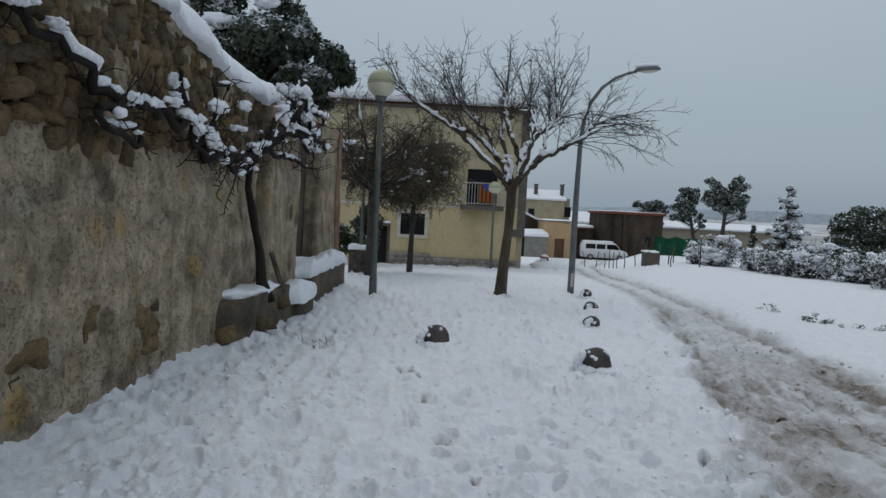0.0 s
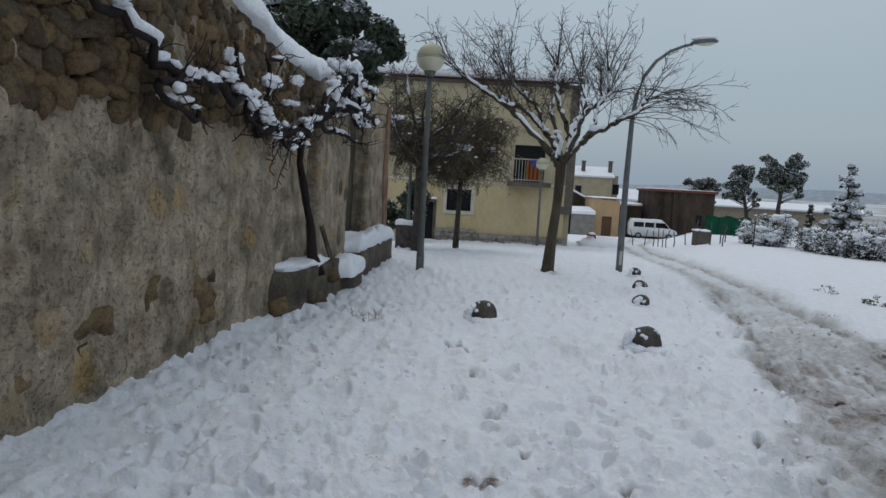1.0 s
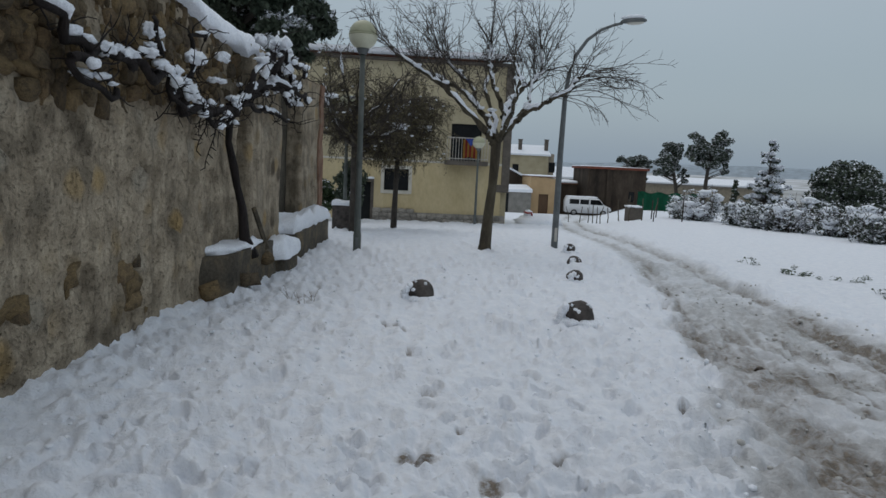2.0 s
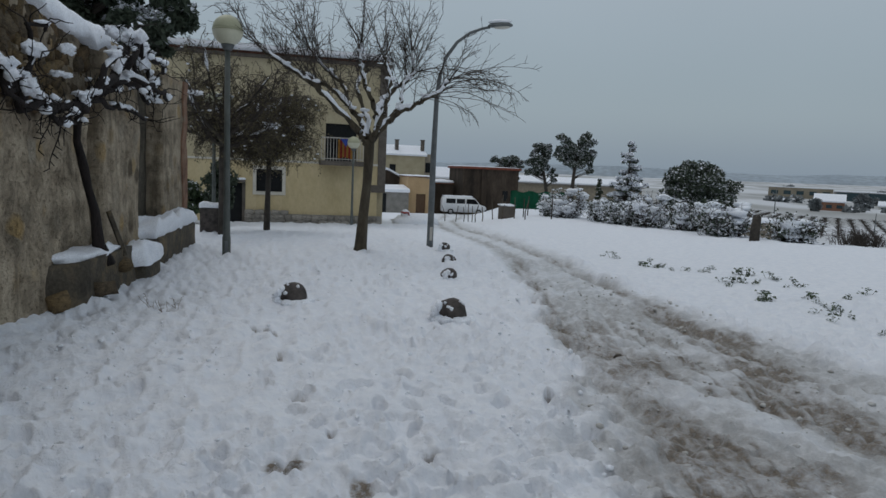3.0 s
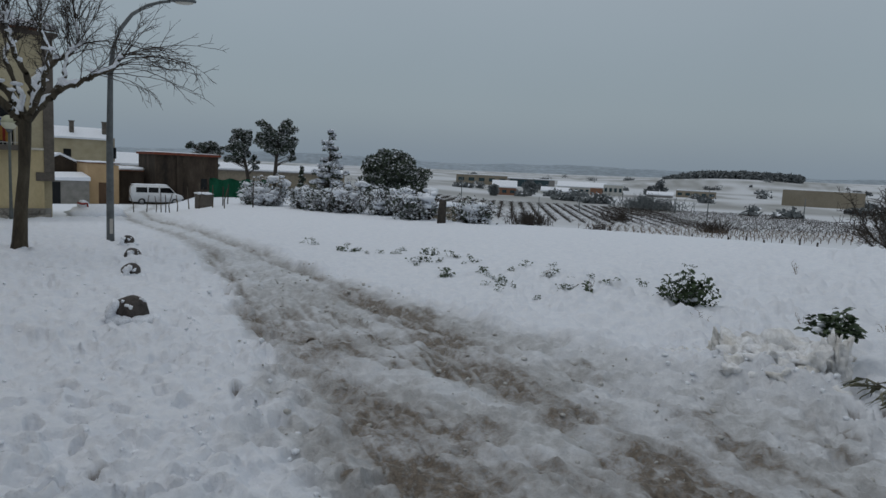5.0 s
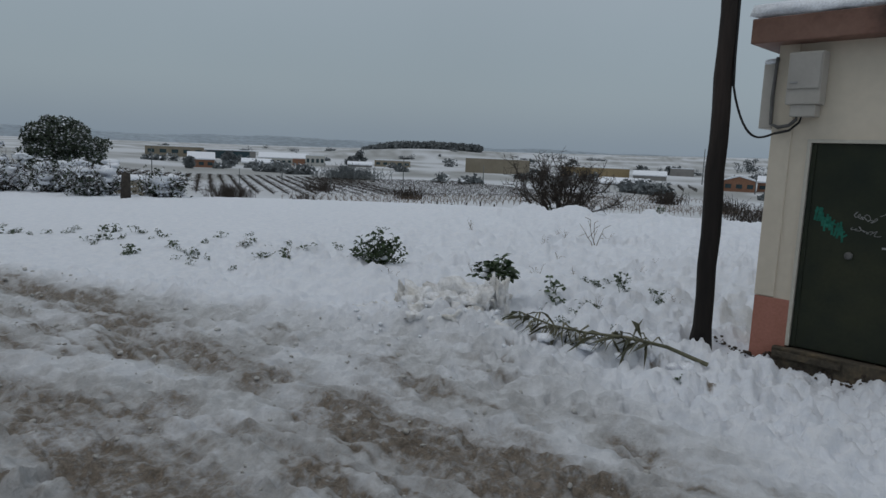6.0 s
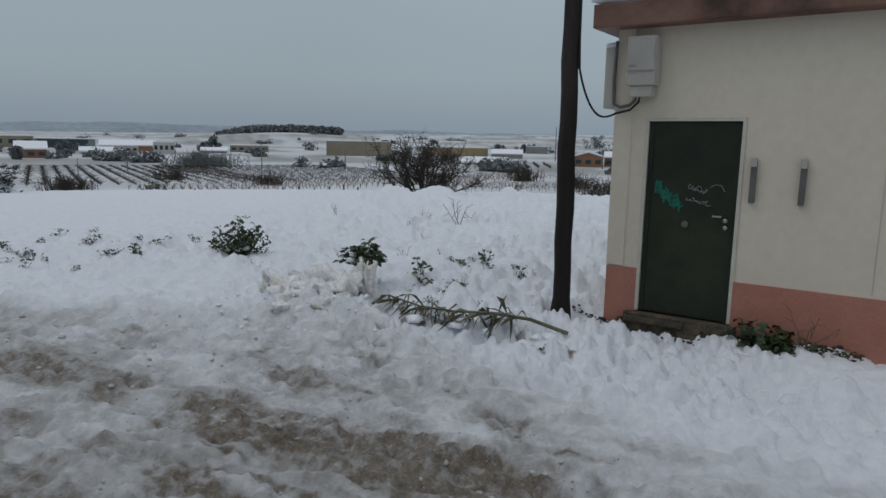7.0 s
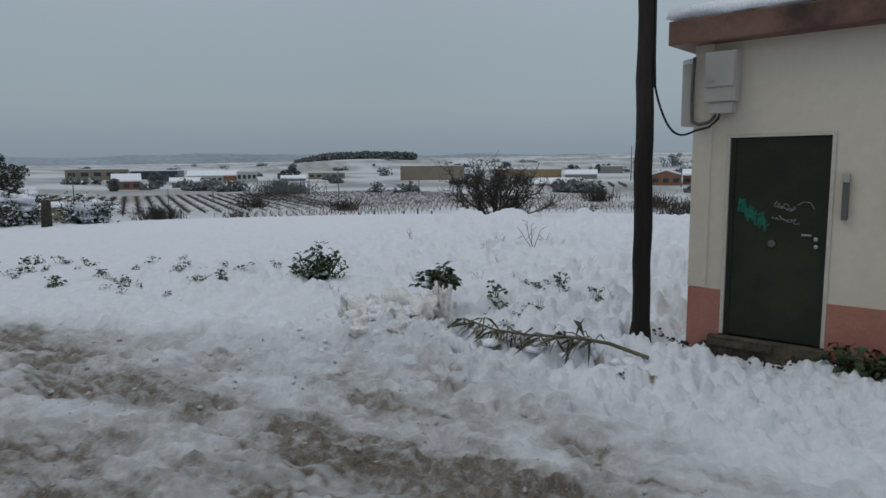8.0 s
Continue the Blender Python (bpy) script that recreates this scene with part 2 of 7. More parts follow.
def old_render():
    """Grey-brown lime render: stones ghosting through, pits, rain streaks, ochre and dark stains."""
    m = bpy.data.materials.new("weathered_render")
    m.use_nodes = True
    n, l = m.node_tree.nodes, m.node_tree.links
    b = n["Principled BSDF"]
    b.inputs["Roughness"].default_value, b.inputs["Specular IOR Level"].default_value = 0.93, 0.2
    co = n.new("ShaderNodeTexCoord")

    def tex(scale, detail=8.0, stretch=(1, 1, 1), shift=(0, 0, 0)):
        mp = n.new("ShaderNodeMapping")
        mp.inputs["Scale"].default_value, mp.inputs["Location"].default_value = stretch, shift
        l.new(co.outputs["Object"], mp.inputs[0])
        q = n.new("ShaderNodeTexNoise")
        q.inputs["Scale"].default_value, q.inputs["Detail"].default_value, q.inputs["Roughness"].default_value = scale, detail, 0.65
        l.new(mp.outputs[0], q.inputs["Vector"])
        return q

    def remap(src, a, c, lo=0.0, hi=1.0):
        q = n.new("ShaderNodeMapRange")
        q.inputs["From Min"].default_value, q.inputs["From Max"].default_value = a, c
        q.inputs["To Min"].default_value, q.inputs["To Max"].default_value = lo, hi
        l.new(src, q.inputs[0])
        return q.outputs[0]

    def mix(fac, a, c, mode="MIX"):
        q = n.new("ShaderNodeMixRGB")
        q.blend_type = mode
        for sock, val in ((q.inputs[0], fac), (q.inputs[1], a), (q.inputs[2], c)):
            if isinstance(val, tuple):
                sock.default_value = (*val, 1)
            elif isinstance(val, float):
                sock.default_value = val
            else:
                l.new(val, sock)
        return q.outputs[0]

    base = mix(remap(tex(3.2).outputs[0], 0.36, 0.62), (0.225, 0.182, 0.128), (0.46, 0.385, 0.285))
    # ghosts of the stones behind the coat
    wob = n.new("ShaderNodeMixRGB")
    wob.inputs[0].default_value = 0.10
    l.new(co.outputs["Object"], wob.inputs[1])
    l.new(tex(2.2, 3).outputs[1], wob.inputs[2])
    vo = n.new("ShaderNodeTexVoronoi")
    vo.inputs["Scale"].default_value = 3.6
    l.new(wob.outputs[0], vo.inputs["Vector"])
    cell = n.new("ShaderNodeValToRGB")
    els = cell.color_ramp.elements
    els[0].position, els[0].color = 0.0, (0.11, 0.085, 0.058, 1)
    els[1].position, els[1].color = 1.0, (0.40, 0.355, 0.28, 1)
    els.new(0.35).color = (0.25, 0.21, 0.155, 1)
    els.new(0.62).color = (0.42, 0.29, 0.13, 1)
    els.new(0.72).color = (0.29, 0.25, 0.19, 1)
    sp = n.new("ShaderNodeSeparateColor")
    l.new(vo.outputs["Color"], sp.inputs[0])
    l.new(sp.outputs[0], cell.inputs[0])
    edge = remap(vo.outputs["Distance"], 0.50, 0.28)
    ghost = n.new("ShaderNodeMath")
    ghost.operation = "MULTIPLY"
    l.new(edge, ghost.inputs[0])
    l.new(remap(tex(1.1, 4, (1, 1, 1), (4, 0, 2)).outputs[0], 0.36, 0.56, 0.12, 1.0), ghost.inputs[1])
    c1 = mix(ghost.outputs[0], base, cell.outputs[0])
    # rain streaks and grime
    c2 = mix(remap(tex(5.0, 6, (1.6, 1.6, 0.16)).outputs[0], 0.50, 0.68, 0.0, 0.45), c1, (0.085, 0.068, 0.047))
    c3 = mix(remap(tex(1.5, 6, (1, 1, 1), (9, 1, 5)).outputs[0], 0.54, 0.68, 0.0, 0.6), c2, (0.07, 0.055, 0.038))
    # pits
    pit = tex(24, 3)
    c4 = mix(remap(pit.outputs[0], 0.64, 0.72, 0.0, 0.45), c3, (0.035, 0.03, 0.024))
    grain = remap(tex(60, 3).outputs[0], 0.3, 0.7, 0.80, 1.2)
    l.new(mix(1.0, c4, grain, "MULTIPLY"), b.inputs["Base Color"])
    h = n.new("ShaderNodeMath")
    h.operation, h.inputs[1].default_value = "MULTIPLY_ADD", -0.5
    l.new(remap(pit.outputs[0], 0.55, 0.70), h.inputs[0])
    l.new(tex(7, 10).outputs[0], h.inputs[2])
    h2 = n.new("ShaderNodeMath")
    h2.operation, h2.inputs[1].default_value = "MULTIPLY_ADD", 0.25
    l.new(ghost.outputs[0], h2.inputs[0])
    l.new(h.outputs[0], h2.inputs[2])
    bp = n.new("ShaderNodeBump")
    bp.inputs["Strength"].default_value, bp.inputs["Distance"].default_value = 0.9, 0.05
    l.new(h2.outputs[0], bp.inputs["Height"])
    l.new(bp.outputs[0], b.inputs["Normal"])
    return m


PLASTER = old_render()


# ---- mesh helpers ----
def obj_from(name, bm, mat, smooth=True):
    me = bpy.data.meshes.new(name)
    bm.to_mesh(me)
    bm.free()
    for m in (mat if isinstance(mat, (list, tuple)) else [mat]):
        me.materials.append(m)
    if smooth:
        me.polygons.foreach_set("use_smooth", [True] * len(me.polygons))
    return new(name, me)


def part(name, bm, mat, parent, label="", smooth=False):
    ob = obj_from(name, bm, mat, smooth)
    ob.parent = parent
    if label:
        ob["label"] = label
    return ob


def arrays(name, v, f, mat, parent=None, smooth=False, label=""):
    """A mesh from arrays of corners and of faces with one corner count."""
    me = bpy.data.meshes.new(name)
    v, f = np.asarray(v, np.float32), np.asarray(f, np.int32)
    k = f.shape[1]
    me.vertices.add(len(v))
    me.vertices.foreach_set("co", v.ravel())
    me.loops.add(f.size)
    me.loops.foreach_set("vertex_index", f.ravel())
    me.polygons.add(len(f))
    me.polygons.foreach_set("loop_start", np.arange(0, f.size, k, dtype=np.int32))
    me.update(calc_edges=True)
    if smooth:
        me.polygons.foreach_set("use_smooth", np.ones(len(f), bool))
    me.materials.append(mat)
    ob = new(name, me)
    if parent:
        ob.parent = parent
    if label:
        ob["label"] = label
    return ob


def thing(name, m, label, category, group="", kind=""):
    ob = new(name)
    ob.matrix_world = m
    ob.empty_display_size = 0.1
    return tagged(ob, label, category, group, kind)


def box(bm, lo, hi, bevel=0.0):
    r = bmesh.ops.create_cube(bm, size=1)
    lo, hi = Vector(lo), Vector(hi)
    c, s = (lo + hi) / 2, hi - lo
    for v in r["verts"]:
        v.co = Vector((v.co.x * s.x, v.co.y * s.y, v.co.z * s.z)) + c
    if bevel:
        es = list({e for v in r["verts"] for e in v.link_edges})
        bmesh.ops.bevel(bm, geom=es, offset=bevel, segments=2, affect="EDGES", profile=0.6)
    return bm


def boxed(lo, hi, bevel=0.0):
    return box(bmesh.new(), lo, hi, bevel)


def tube(bm, pts, radii, n=6, cap=True):
    """A round tube along points, one radius each."""
    pts = [Vector(p) for p in pts]
    rings = []
    for i, p in enumerate(pts):
        d = (pts[min(i + 1, len(pts) - 1)] - pts[max(i - 1, 0)]).normalized()
        a = d.orthogonal().normalized() if abs(d.z) > 0.95 else d.cross(Vector((0, 0, 1))).normalized()
        b = d.cross(a)
        r = radii[i] if isinstance(radii, (list, tuple)) else radii
        rings.append([bm.verts.new(p + (a * math.cos(2 * math.pi * k / n) + b * math.sin(2 * math.pi * k / n)) * r) for k in range(n)])
    for r0, r1 in zip(rings, rings[1:]):
        for k in range(n):
            bm.faces.new((r0[k], r0[(k + 1) % n], r1[(k + 1) % n], r1[k]))
    if cap:
        bm.faces.new(rings[0][::-1])
        bm.faces.new(rings[-1])
    return bm


def lathe(bm, profile, n=20, at=(0, 0, 0)):
    """A turned body from (radius, height) pairs."""
    rings = []
    for r, z in profile:
        rings.append([bm.verts.new((at[0] + r * math.cos(2 * math.pi * k / n), at[1] + r * math.sin(2 * math.pi * k / n), at[2] + z)) for k in range(n)])
    for r0, r1 in zip(rings, rings[1:]):
        for k in range(n):
            bm.faces.new((r0[k], r0[(k + 1) % n], r1[(k + 1) % n], r1[k]))
    bm.faces.new(rings[0][::-1])
    bm.faces.new(rings[-1])
    return bm


def blob(bm, c, s, rough=0.15, freq=1.3, sub=2, seed=0.0):
    """A lumpy rounded body of half sizes s at c."""
    r = bmesh.ops.create_icosphere(bm, subdivisions=sub, radius=1)
    o = Vector((seed * 7.3, seed * 3.1, seed * 5.7))
    for v in r["verts"]:
        k = 1 + rough * noise.fractal(v.co * freq + o, 0.8, 2.0, 3)
        v.co = Vector((v.co.x * s[0] * k, v.co.y * s[1] * k, v.co.z * s[2] * k)) + Vector(c)
    return bm


def value_noise(x, y, scale, seed):
    x, y = x / scale + seed * 13.7, y / scale + seed * 7.9
    xi, yi = np.floor(x).astype(np.int64), np.floor(y).astype(np.int64)
    fx, fy = x - xi, y - yi
    fx, fy = fx * fx * (3 - 2 * fx), fy * fy * (3 - 2 * fy)

    def h(a, b):
        q = (a * 374761393 + b * 668265263 + seed * 974711) & 0x7FFFFFFF
        q = ((q ^ (q >> 13)) * 1274126177) & 0x7FFFFFFF
        return ((q ^ (q >> 16)) & 0xFFFF) / 65535.0
    return (h(xi, yi) * (1 - fx) + h(xi + 1, yi) * fx) * (1 - fy) + (h(xi, yi + 1) * (1 - fx) + h(xi + 1, yi + 1) * fx) * fy


def ease(a, b, x):
    q = np.clip((x - a) / (b - a), 0, 1)
    return q * q * (3 - 2 * q)


# ---- ground ----
ROAD_Y = [-30, -6, -1, 0.2, 1.0, 2.7, 4.3, 6.0, 9.0, 12.5, 16.6, 25, 36, 50, 70]
ROAD_L = [-9, -1.6, 0.5, 0.95, 1.3, 1.8, 2.28, 2.85, 3.7, 4.4, 4.85, 6.0, 8.2, 12.0, 17.0]
RUT_Y = [-6, -1.0, 0.2, 0.8, 1.4, 2.1, 3.2, 4.2, 5.7, 7.4, 9.3, 12.5, 16.6, 25, 36, 50, 70]
RUT_A = [-0.6, 1.35, 1.85, 2.05, 2.25, 2.45, 2.74, 2.92, 2.98, 3.36, 3.95, 4.72, 5.15, 6.4, 8.75, 12.8, 18.0]
RUT_B = [1.0, 2.95, 3.36, 3.55, 3.68, 3.85, 4.1, 4.38, 4.62, 4.85, 5.06, 5.42, 5.85, 7.2, 9.75, 14.2, 19.9]
ROAD_R = [-5, 1.4, 3.2, 4.0, 4.7, 5.15, 5.1, 5.05, 5.2, 5.7, 6.1, 7.6, 10.2, 15.0, 21.0]


def smooth_ground(x, y):
    """The lie of the land under its small relief."""
    x, y = np.asarray(x, float), np.asarray(y, float)
    r, az = np.hypot(x, y), np.degrees(np.arctan2(x, y))
    s = 0.055 - 0.025 * ease(0.29, 0.38, x / np.maximum(y, 1.0))
    d = y - 14.5
    yy = np.minimum((d + np.sqrt(d * d + 4)) / 2, 66)
    z = -s * yy + 0.05 * s
    east = ease(35, 43, az) * (1 - ease(150, 175, az))
    z = z * (1 - east)
    z = z + 0.10 * east * ease(6.2, 7.4, x) * ease(20, 15, r)
    z = z - 5.0 * east * ease(18.0, 72, r) - (1 - east) * 1.8 * ease(85, 150, r)
    amp = np.interp(az, [-180, 20, 30, 50, 64, 88, 120, 180], [8, 8, 8, 14, 20, 31, 30, 8])
    z = z + amp * ease(330, 1900, r)
    z = z + 9 * np.exp(-((az - 62) / 7.0) ** 2) * ease(520, 900, r) * ease(1800, 1000, r)
    return z


rng = np.random.default_rng(4)
prints = []
for px, py in [(0.12, 3.31), (0.5, 2.99), (1.27, 3.67), (0.63, 3.48), (0.88, 3.35), (0.6, 4.57), (0.18, 5.32), (-1.19, 3.91)]:
    prints.append((px, py, rng.uniform(0, 3.14), 0.075, 0.05))
for _ in range(640):
    py = 2.0 + 12 * rng.random() ** 1.4
    lo = -2.1 + 0.03 * py
    hi = np.interp(py, ROAD_Y, ROAD_L) + 0.4
    prints.append((rng.uniform(lo, hi), py, rng.uniform(0, 3.14), rng.uniform(0.022, 0.06), rng.uniform(0.03, 0.085)))
for _ in range(200):
    prints.append((rng.uniform(4.4, 6.3), rng.uniform(-3.5, 1.6), rng.uniform(0, 3.14), rng.uniform(0.03, 0.065), rng.uniform(0.02, 0.06)))


def ground_full(x, y):
    """Height, slush and mud of the snow cover."""
    z = smooth_ground(x, y)
    r = np.hypot(x, y)
    left, right = np.interp(y, ROAD_Y, ROAD_L), np.interp(y, ROAD_Y, ROAD_R)
    wob = 0.62 * (value_noise(x, y, 0.8, 3) - 0.5) + 0.36 * (value_noise(x, y, 0.25, 4) - 0.5) + 0.14 * (value_noise(x, y, 0.1, 14) - 0.5)
    wob = wob * (1 - 0.8 * ease(6.0, 11.0, y))
    u = (x + wob - left) / (right - left)
    far_edge = 1.12 + 0.30 * ease(4.0, 1.0, y)
    slush = ease(-0.07, 0.09, u) * ease(far_edge, 0.92, u)
    slush = slush * (1 - 0.55 * ease(8.5, 15.0, y) * (1 - 0.8 * np.clip(np.exp(-((u - 0.30) / 0.09) ** 2) + np.exp(-((u - 0.72) / 0.09) ** 2), 0, 1)))
    slush = slush * (0.55 + 0.45 * ease(0.30, 0.52, value_noise(x, y, 0.45, 62) * 0.6 + value_noise(x, y, 0.14, 63) * 0.4))
    along = value_noise(x * 3.2, y, 0.8, 11)
    u0 = (x - left) / (right - left)
    # two bundles of wheel tracks, wandering a little, dragged out lengthwise
    sway = 0.22 * (value_noise(x * 0 + 3, y, 1.6, 55) - 0.5)
    da, db = x - np.interp(y, RUT_Y, RUT_A) + sway, x - np.interp(y, RUT_Y, RUT_B) + 0.8 * sway
    wide = 0.15 + 0.22 * ease(8.5, 4.0, y)
    near = ease(9.0, 5.0, y)
    rag = 0.5 * (value_noise(x, y, 0.35, 56) - 0.5) + 0.35 * (value_noise(x, y, 0.13, 57) - 0.5)
    rut_a = np.exp(-((da + 0.5 * wide * rag) / wide) ** 2)
    rut_b = np.exp(-((db + 0.5 * wide * rag) / (wide * 1.15)) ** 2)
    rut = np.clip(rut_a + rut_b, 0, 1)
    side = np.where(np.abs(da) < np.abs(db), da, db)
    streak = value_noise(side * 9.0, y * 1.1, 1.0, 51) * 0.55 + value_noise(side * 22.0, y * 2.2, 1.0, 52) * 0.45
    speck = 0.6 * value_noise(x, y, 0.06, 53) + 0.4 * value_noise(x, y, 0.028, 54)
    patch = 0.55 * value_noise(u0 * 5.0, y * 0.55, 1.0, 15) + 0.45 * value_noise(x, y, 0.5, 16)
    broad = np.exp(-(da / (wide * 1.9)) ** 2) + np.exp(-(db / (wide * 2.1)) ** 2)
    band = 0.72 * ease(0.15, 0.95, rut * (0.50 + 0.95 * patch)) + 0.42 * np.clip(broad, 0, 1) * ease(0.25, 0.62, patch) * near
    thin = 0.55 * ease(0.52, 0.66, streak) * ease(0.34, 0.58, patch) * ease(0.05, 0.2, u) * ease(1.15, 0.95, u)
    mud = np.clip(band * (0.52 + 0.62 * ease(0.30, 0.64, streak)) + thin * near, 0, 1)
    mud = np.clip(mud * (0.72 + 0.5 * ease(0.30, 0.66, speck)), 0, 1)
    for qx, qy, qa, qb in ((4.58, 2.14, 0.34, 0.17), (3.80, 2.60, 0.42, 0.24), (3.36, 0.15, 0.24, 0.6), (2.45, 1.9, 0.34, 0.5), (2.95, 2.75, 0.45, 0.3), (3.70, 1.75, 0.34, 0.4)):
        spot = np.exp(-(((x - qx) / qa) ** 2 + ((y - qy) / qb) ** 2) * (1.2 + 1.2 * rag))
        mud = np.maximum(mud, 0.85 * ease(0.35, 0.75, spot) * (0.55 + 0.6 * speck))
    mud = mud * slush
    fade = ease(60, 14, r)
    b1, b2, b3 = value_noise(x, y, 0.24, 2), value_noise(x, y, 0.13, 5), value_noise(x + 0.3 * y, y - 0.3 * x, 0.065, 18)
    trod = 0.35 + 0.65 * ease(0.32, 0.58, value_noise(x, y, 1.1, 19))
    lumps = 0.07 * (value_noise(x, y, 0.55, 1) - 0.5) + 0.062 * (0.5 - np.abs(2 * b1 - 1)) + trod * (0.070 * (np.abs(2 * b2 - 1) - 0.5) + 0.036 * (np.abs(2 * b3 - 1) - 0.5)) + 0.016 * (value_noise(x, y, 0.035, 8) - 0.5)
    field = ease(1.15, 1.5, u)
    lumps = lumps * (1 - 0.5 * field * ease(5.0, 8.0, y)) * (1 + 0.5 * ease(4.0, 5.0, x) * ease(4.5, 1.5, y))
    road = 0.060 * (0.5 - np.abs(2 * value_noise(x * 1.7, y * 0.8, 0.26, 6) - 1)) + 0.050 * (value_noise(x, y, 0.085, 7) - 0.5) + 0.022 * (value_noise(x, y, 0.04, 10) - 0.5) + 0.045 * (along - 0.5)
    clod = 0.11 * (value_noise(x, y, 0.9, 71) - 0.5) + 0.075 * (0.5 - np.abs(2 * value_noise(x, y, 0.38, 72) - 1))
    crumb = 0.10 * np.abs(2 * value_noise(x, y, 0.30, 75) - 1) + 0.05 * np.abs(2 * value_noise(x, y, 0.13, 76) - 1) - 0.07
    lumps = lumps + (1.25 * clod + crumb * ease(0.30, 0.55, value_noise(x, y, 0.9, 77))) * ease(1.1, 1.6, u) * ease(9.0, 5.0, y) * ease(22, 15, r)
    z = z + fade * (lumps * (1 - slush) + road * slush * 1.15)
    z = z + fade * slush * (0.055 * (streak - 0.5) * (0.35 + 0.65 * rut) + 0.03 * (speck - 0.5) - 0.035 * mud)
    verge = np.exp(-((u - 0.04) / 0.12) ** 2) * ease(12, 7, y)
    z = z + fade * verge * (0.10 * np.abs(2 * value_noise(x, y, 0.21, 73) - 1) + 0.05 * np.abs(2 * value_noise(x, y, 0.10, 74) - 1) - 0.045)
    z = z - fade * slush * (0.045 + 0.02 * rut)
    z = z + fade * 0.07 * np.exp(-((u - 1.12) / 0.10) ** 2) * value_noise(x, y, 0.5, 9)
    apron = np.exp(-(((x - 5.80) / 0.30) ** 2 + ((y - 2.15) / 0.66) ** 2))
    z = z + apron * (0.05 + 0.17 * value_noise(x, y, 0.32, 78) + 0.10 * np.abs(2 * value_noise(x, y, 0.12, 79) - 1) - 0.05)
    slush = np.maximum(slush, 0.55 * ease(0.15, 0.7, apron) * value_noise(x, y, 0.22, 80))
    # clods and ridges on the crest of the field
    az = np.degrees(np.arctan2(x, y))
    z = z + 0.48 * np.exp(-((r - 18.3) / 1.3) ** 2) * ease(58, 68, az) * ease(130, 110, az) * (value_noise(x, y, 1.1, 21) + 0.5 * value_noise(x, y, 0.4, 22) - 0.35)
    # drift along the foot of the old wall
    wx = -2.52 + 0.085 * (y - 3.88)
    z = z + 0.05 * np.exp(-np.clip(x - wx, 0, 9) / 0.35) * ease(16, 9, y) * ease(1.5, 3.5, y)
    # the snow has sunk back from the hut's front
    hu, hv = (x - 6.97) * -0.33 + (y + 0.71) * -0.944, (x - 6.97) * 0.944 + (y + 0.71) * -0.33
    z = z - 0.20 * ease(0.95, 0.40, -hv) * ease(-0.9, -0.4, hu) * ease(3.6, 3.3, hu)
    dent = np.zeros_like(z)
    for i, (px, py, a, w, dep) in enumerate(prints):
        near_it = (np.abs(x - px) < 0.45) & (np.abs(y - py) < 0.45)
        if not near_it.any():
            continue
        dx, dy = x[near_it] - px, y[near_it] - py
        q = np.sqrt(((dx * math.cos(a) + dy * math.sin(a)) / (2.0 * w)) ** 2 + ((dy * math.cos(a) - dx * math.sin(a)) / w) ** 2)
        if i < 2 or i % 23 == 0:
            mud[near_it] = np.maximum(mud[near_it], 0.75 * ease(0.95, 0.6, q))
        dent[near_it] = np.minimum(dent[near_it], -dep * ease(1.15, 0.75, q)) + 0.12 * dep * np.exp(-((q - 1.35) / 0.25) ** 2)
    z = z + dent
    # greys the far plain: patches of stubble, and haze painted in with them
    stubble_haze = ease(70, 110, r) * (0.38 + 0.62 * ease(0.40, 0.56, value_noise(x + 0.4 * y, y - 0.4 * x, 55, 41) * 0.7 + 0.3 * value_noise(x, y, 14, 42)) * (0.35 + 0.65 * value_noise(x * 0.2, y, 5, 43)))
    return z, slush, mud, stubble_haze


def ground_z(x, y):
    return float(ground_full(np.array([float(x)]), np.array([float(y)]))[0][0])


def build_ground():
    rad = np.concatenate([np.linspace(0.25, 2.0, 22)[:-1], 1 / np.arange(1 / 2.0, 1 / 60.0, -0.00150), np.geomspace(61, 4200, 46)])
    ang = np.radians(np.concatenate([np.arange(-42, 113, 0.165), np.arange(113, 318, 3.0)]))
    cx, cy = 0.1, -0.35
    nr, na = len(rad), len(ang)
    x = (cx + rad[:, None] * np.sin(ang)[None, :]).ravel()
    y = (cy + rad[:, None] * np.cos(ang)[None, :]).ravel()
    z, slush, mud, stubble_haze = ground_full(x, y)
    z0 = ground_z(cx, cy)
    v = np.concatenate([np.stack([x, y, z], 1), [[cx, cy, z0]]])
    i = np.arange(nr - 1)[:, None] * na
    k = np.arange(na)[None, :]
    k1 = (k + 1) % na
    f = np.stack([i + k, i + na + k, i + na + k1, i + k1], -1).reshape(-1, 4)[:, ::-1]
    me_ob = arrays("ground", v, f, GROUND, smooth=True)
    for nm, val in (("slush", slush), ("mud", mud), ("stubble_haze", stubble_haze)):
        at = me_ob.data.attributes.new(nm, "FLOAT", "POINT")
        at.data.foreach_set("value", np.append(val, 0.0).astype(np.float32))
    fan = bpy.data.meshes[me_ob.data.name]
    bm = bmesh.new()
    bm.from_mesh(fan)
    bm.verts.ensure_lookup_table()
    mid = bm.verts[nr * na]
    for i in range(na):
        q = bm.faces.new((mid, bm.verts[(i + 1) % na], bm.verts[i]))
        q.smooth = True
    bm.to_mesh(fan)
    bm.free()
    return tagged(me_ob, "snow-covered ground with footprints and a slushy muddy track", "ground", kind="structure")


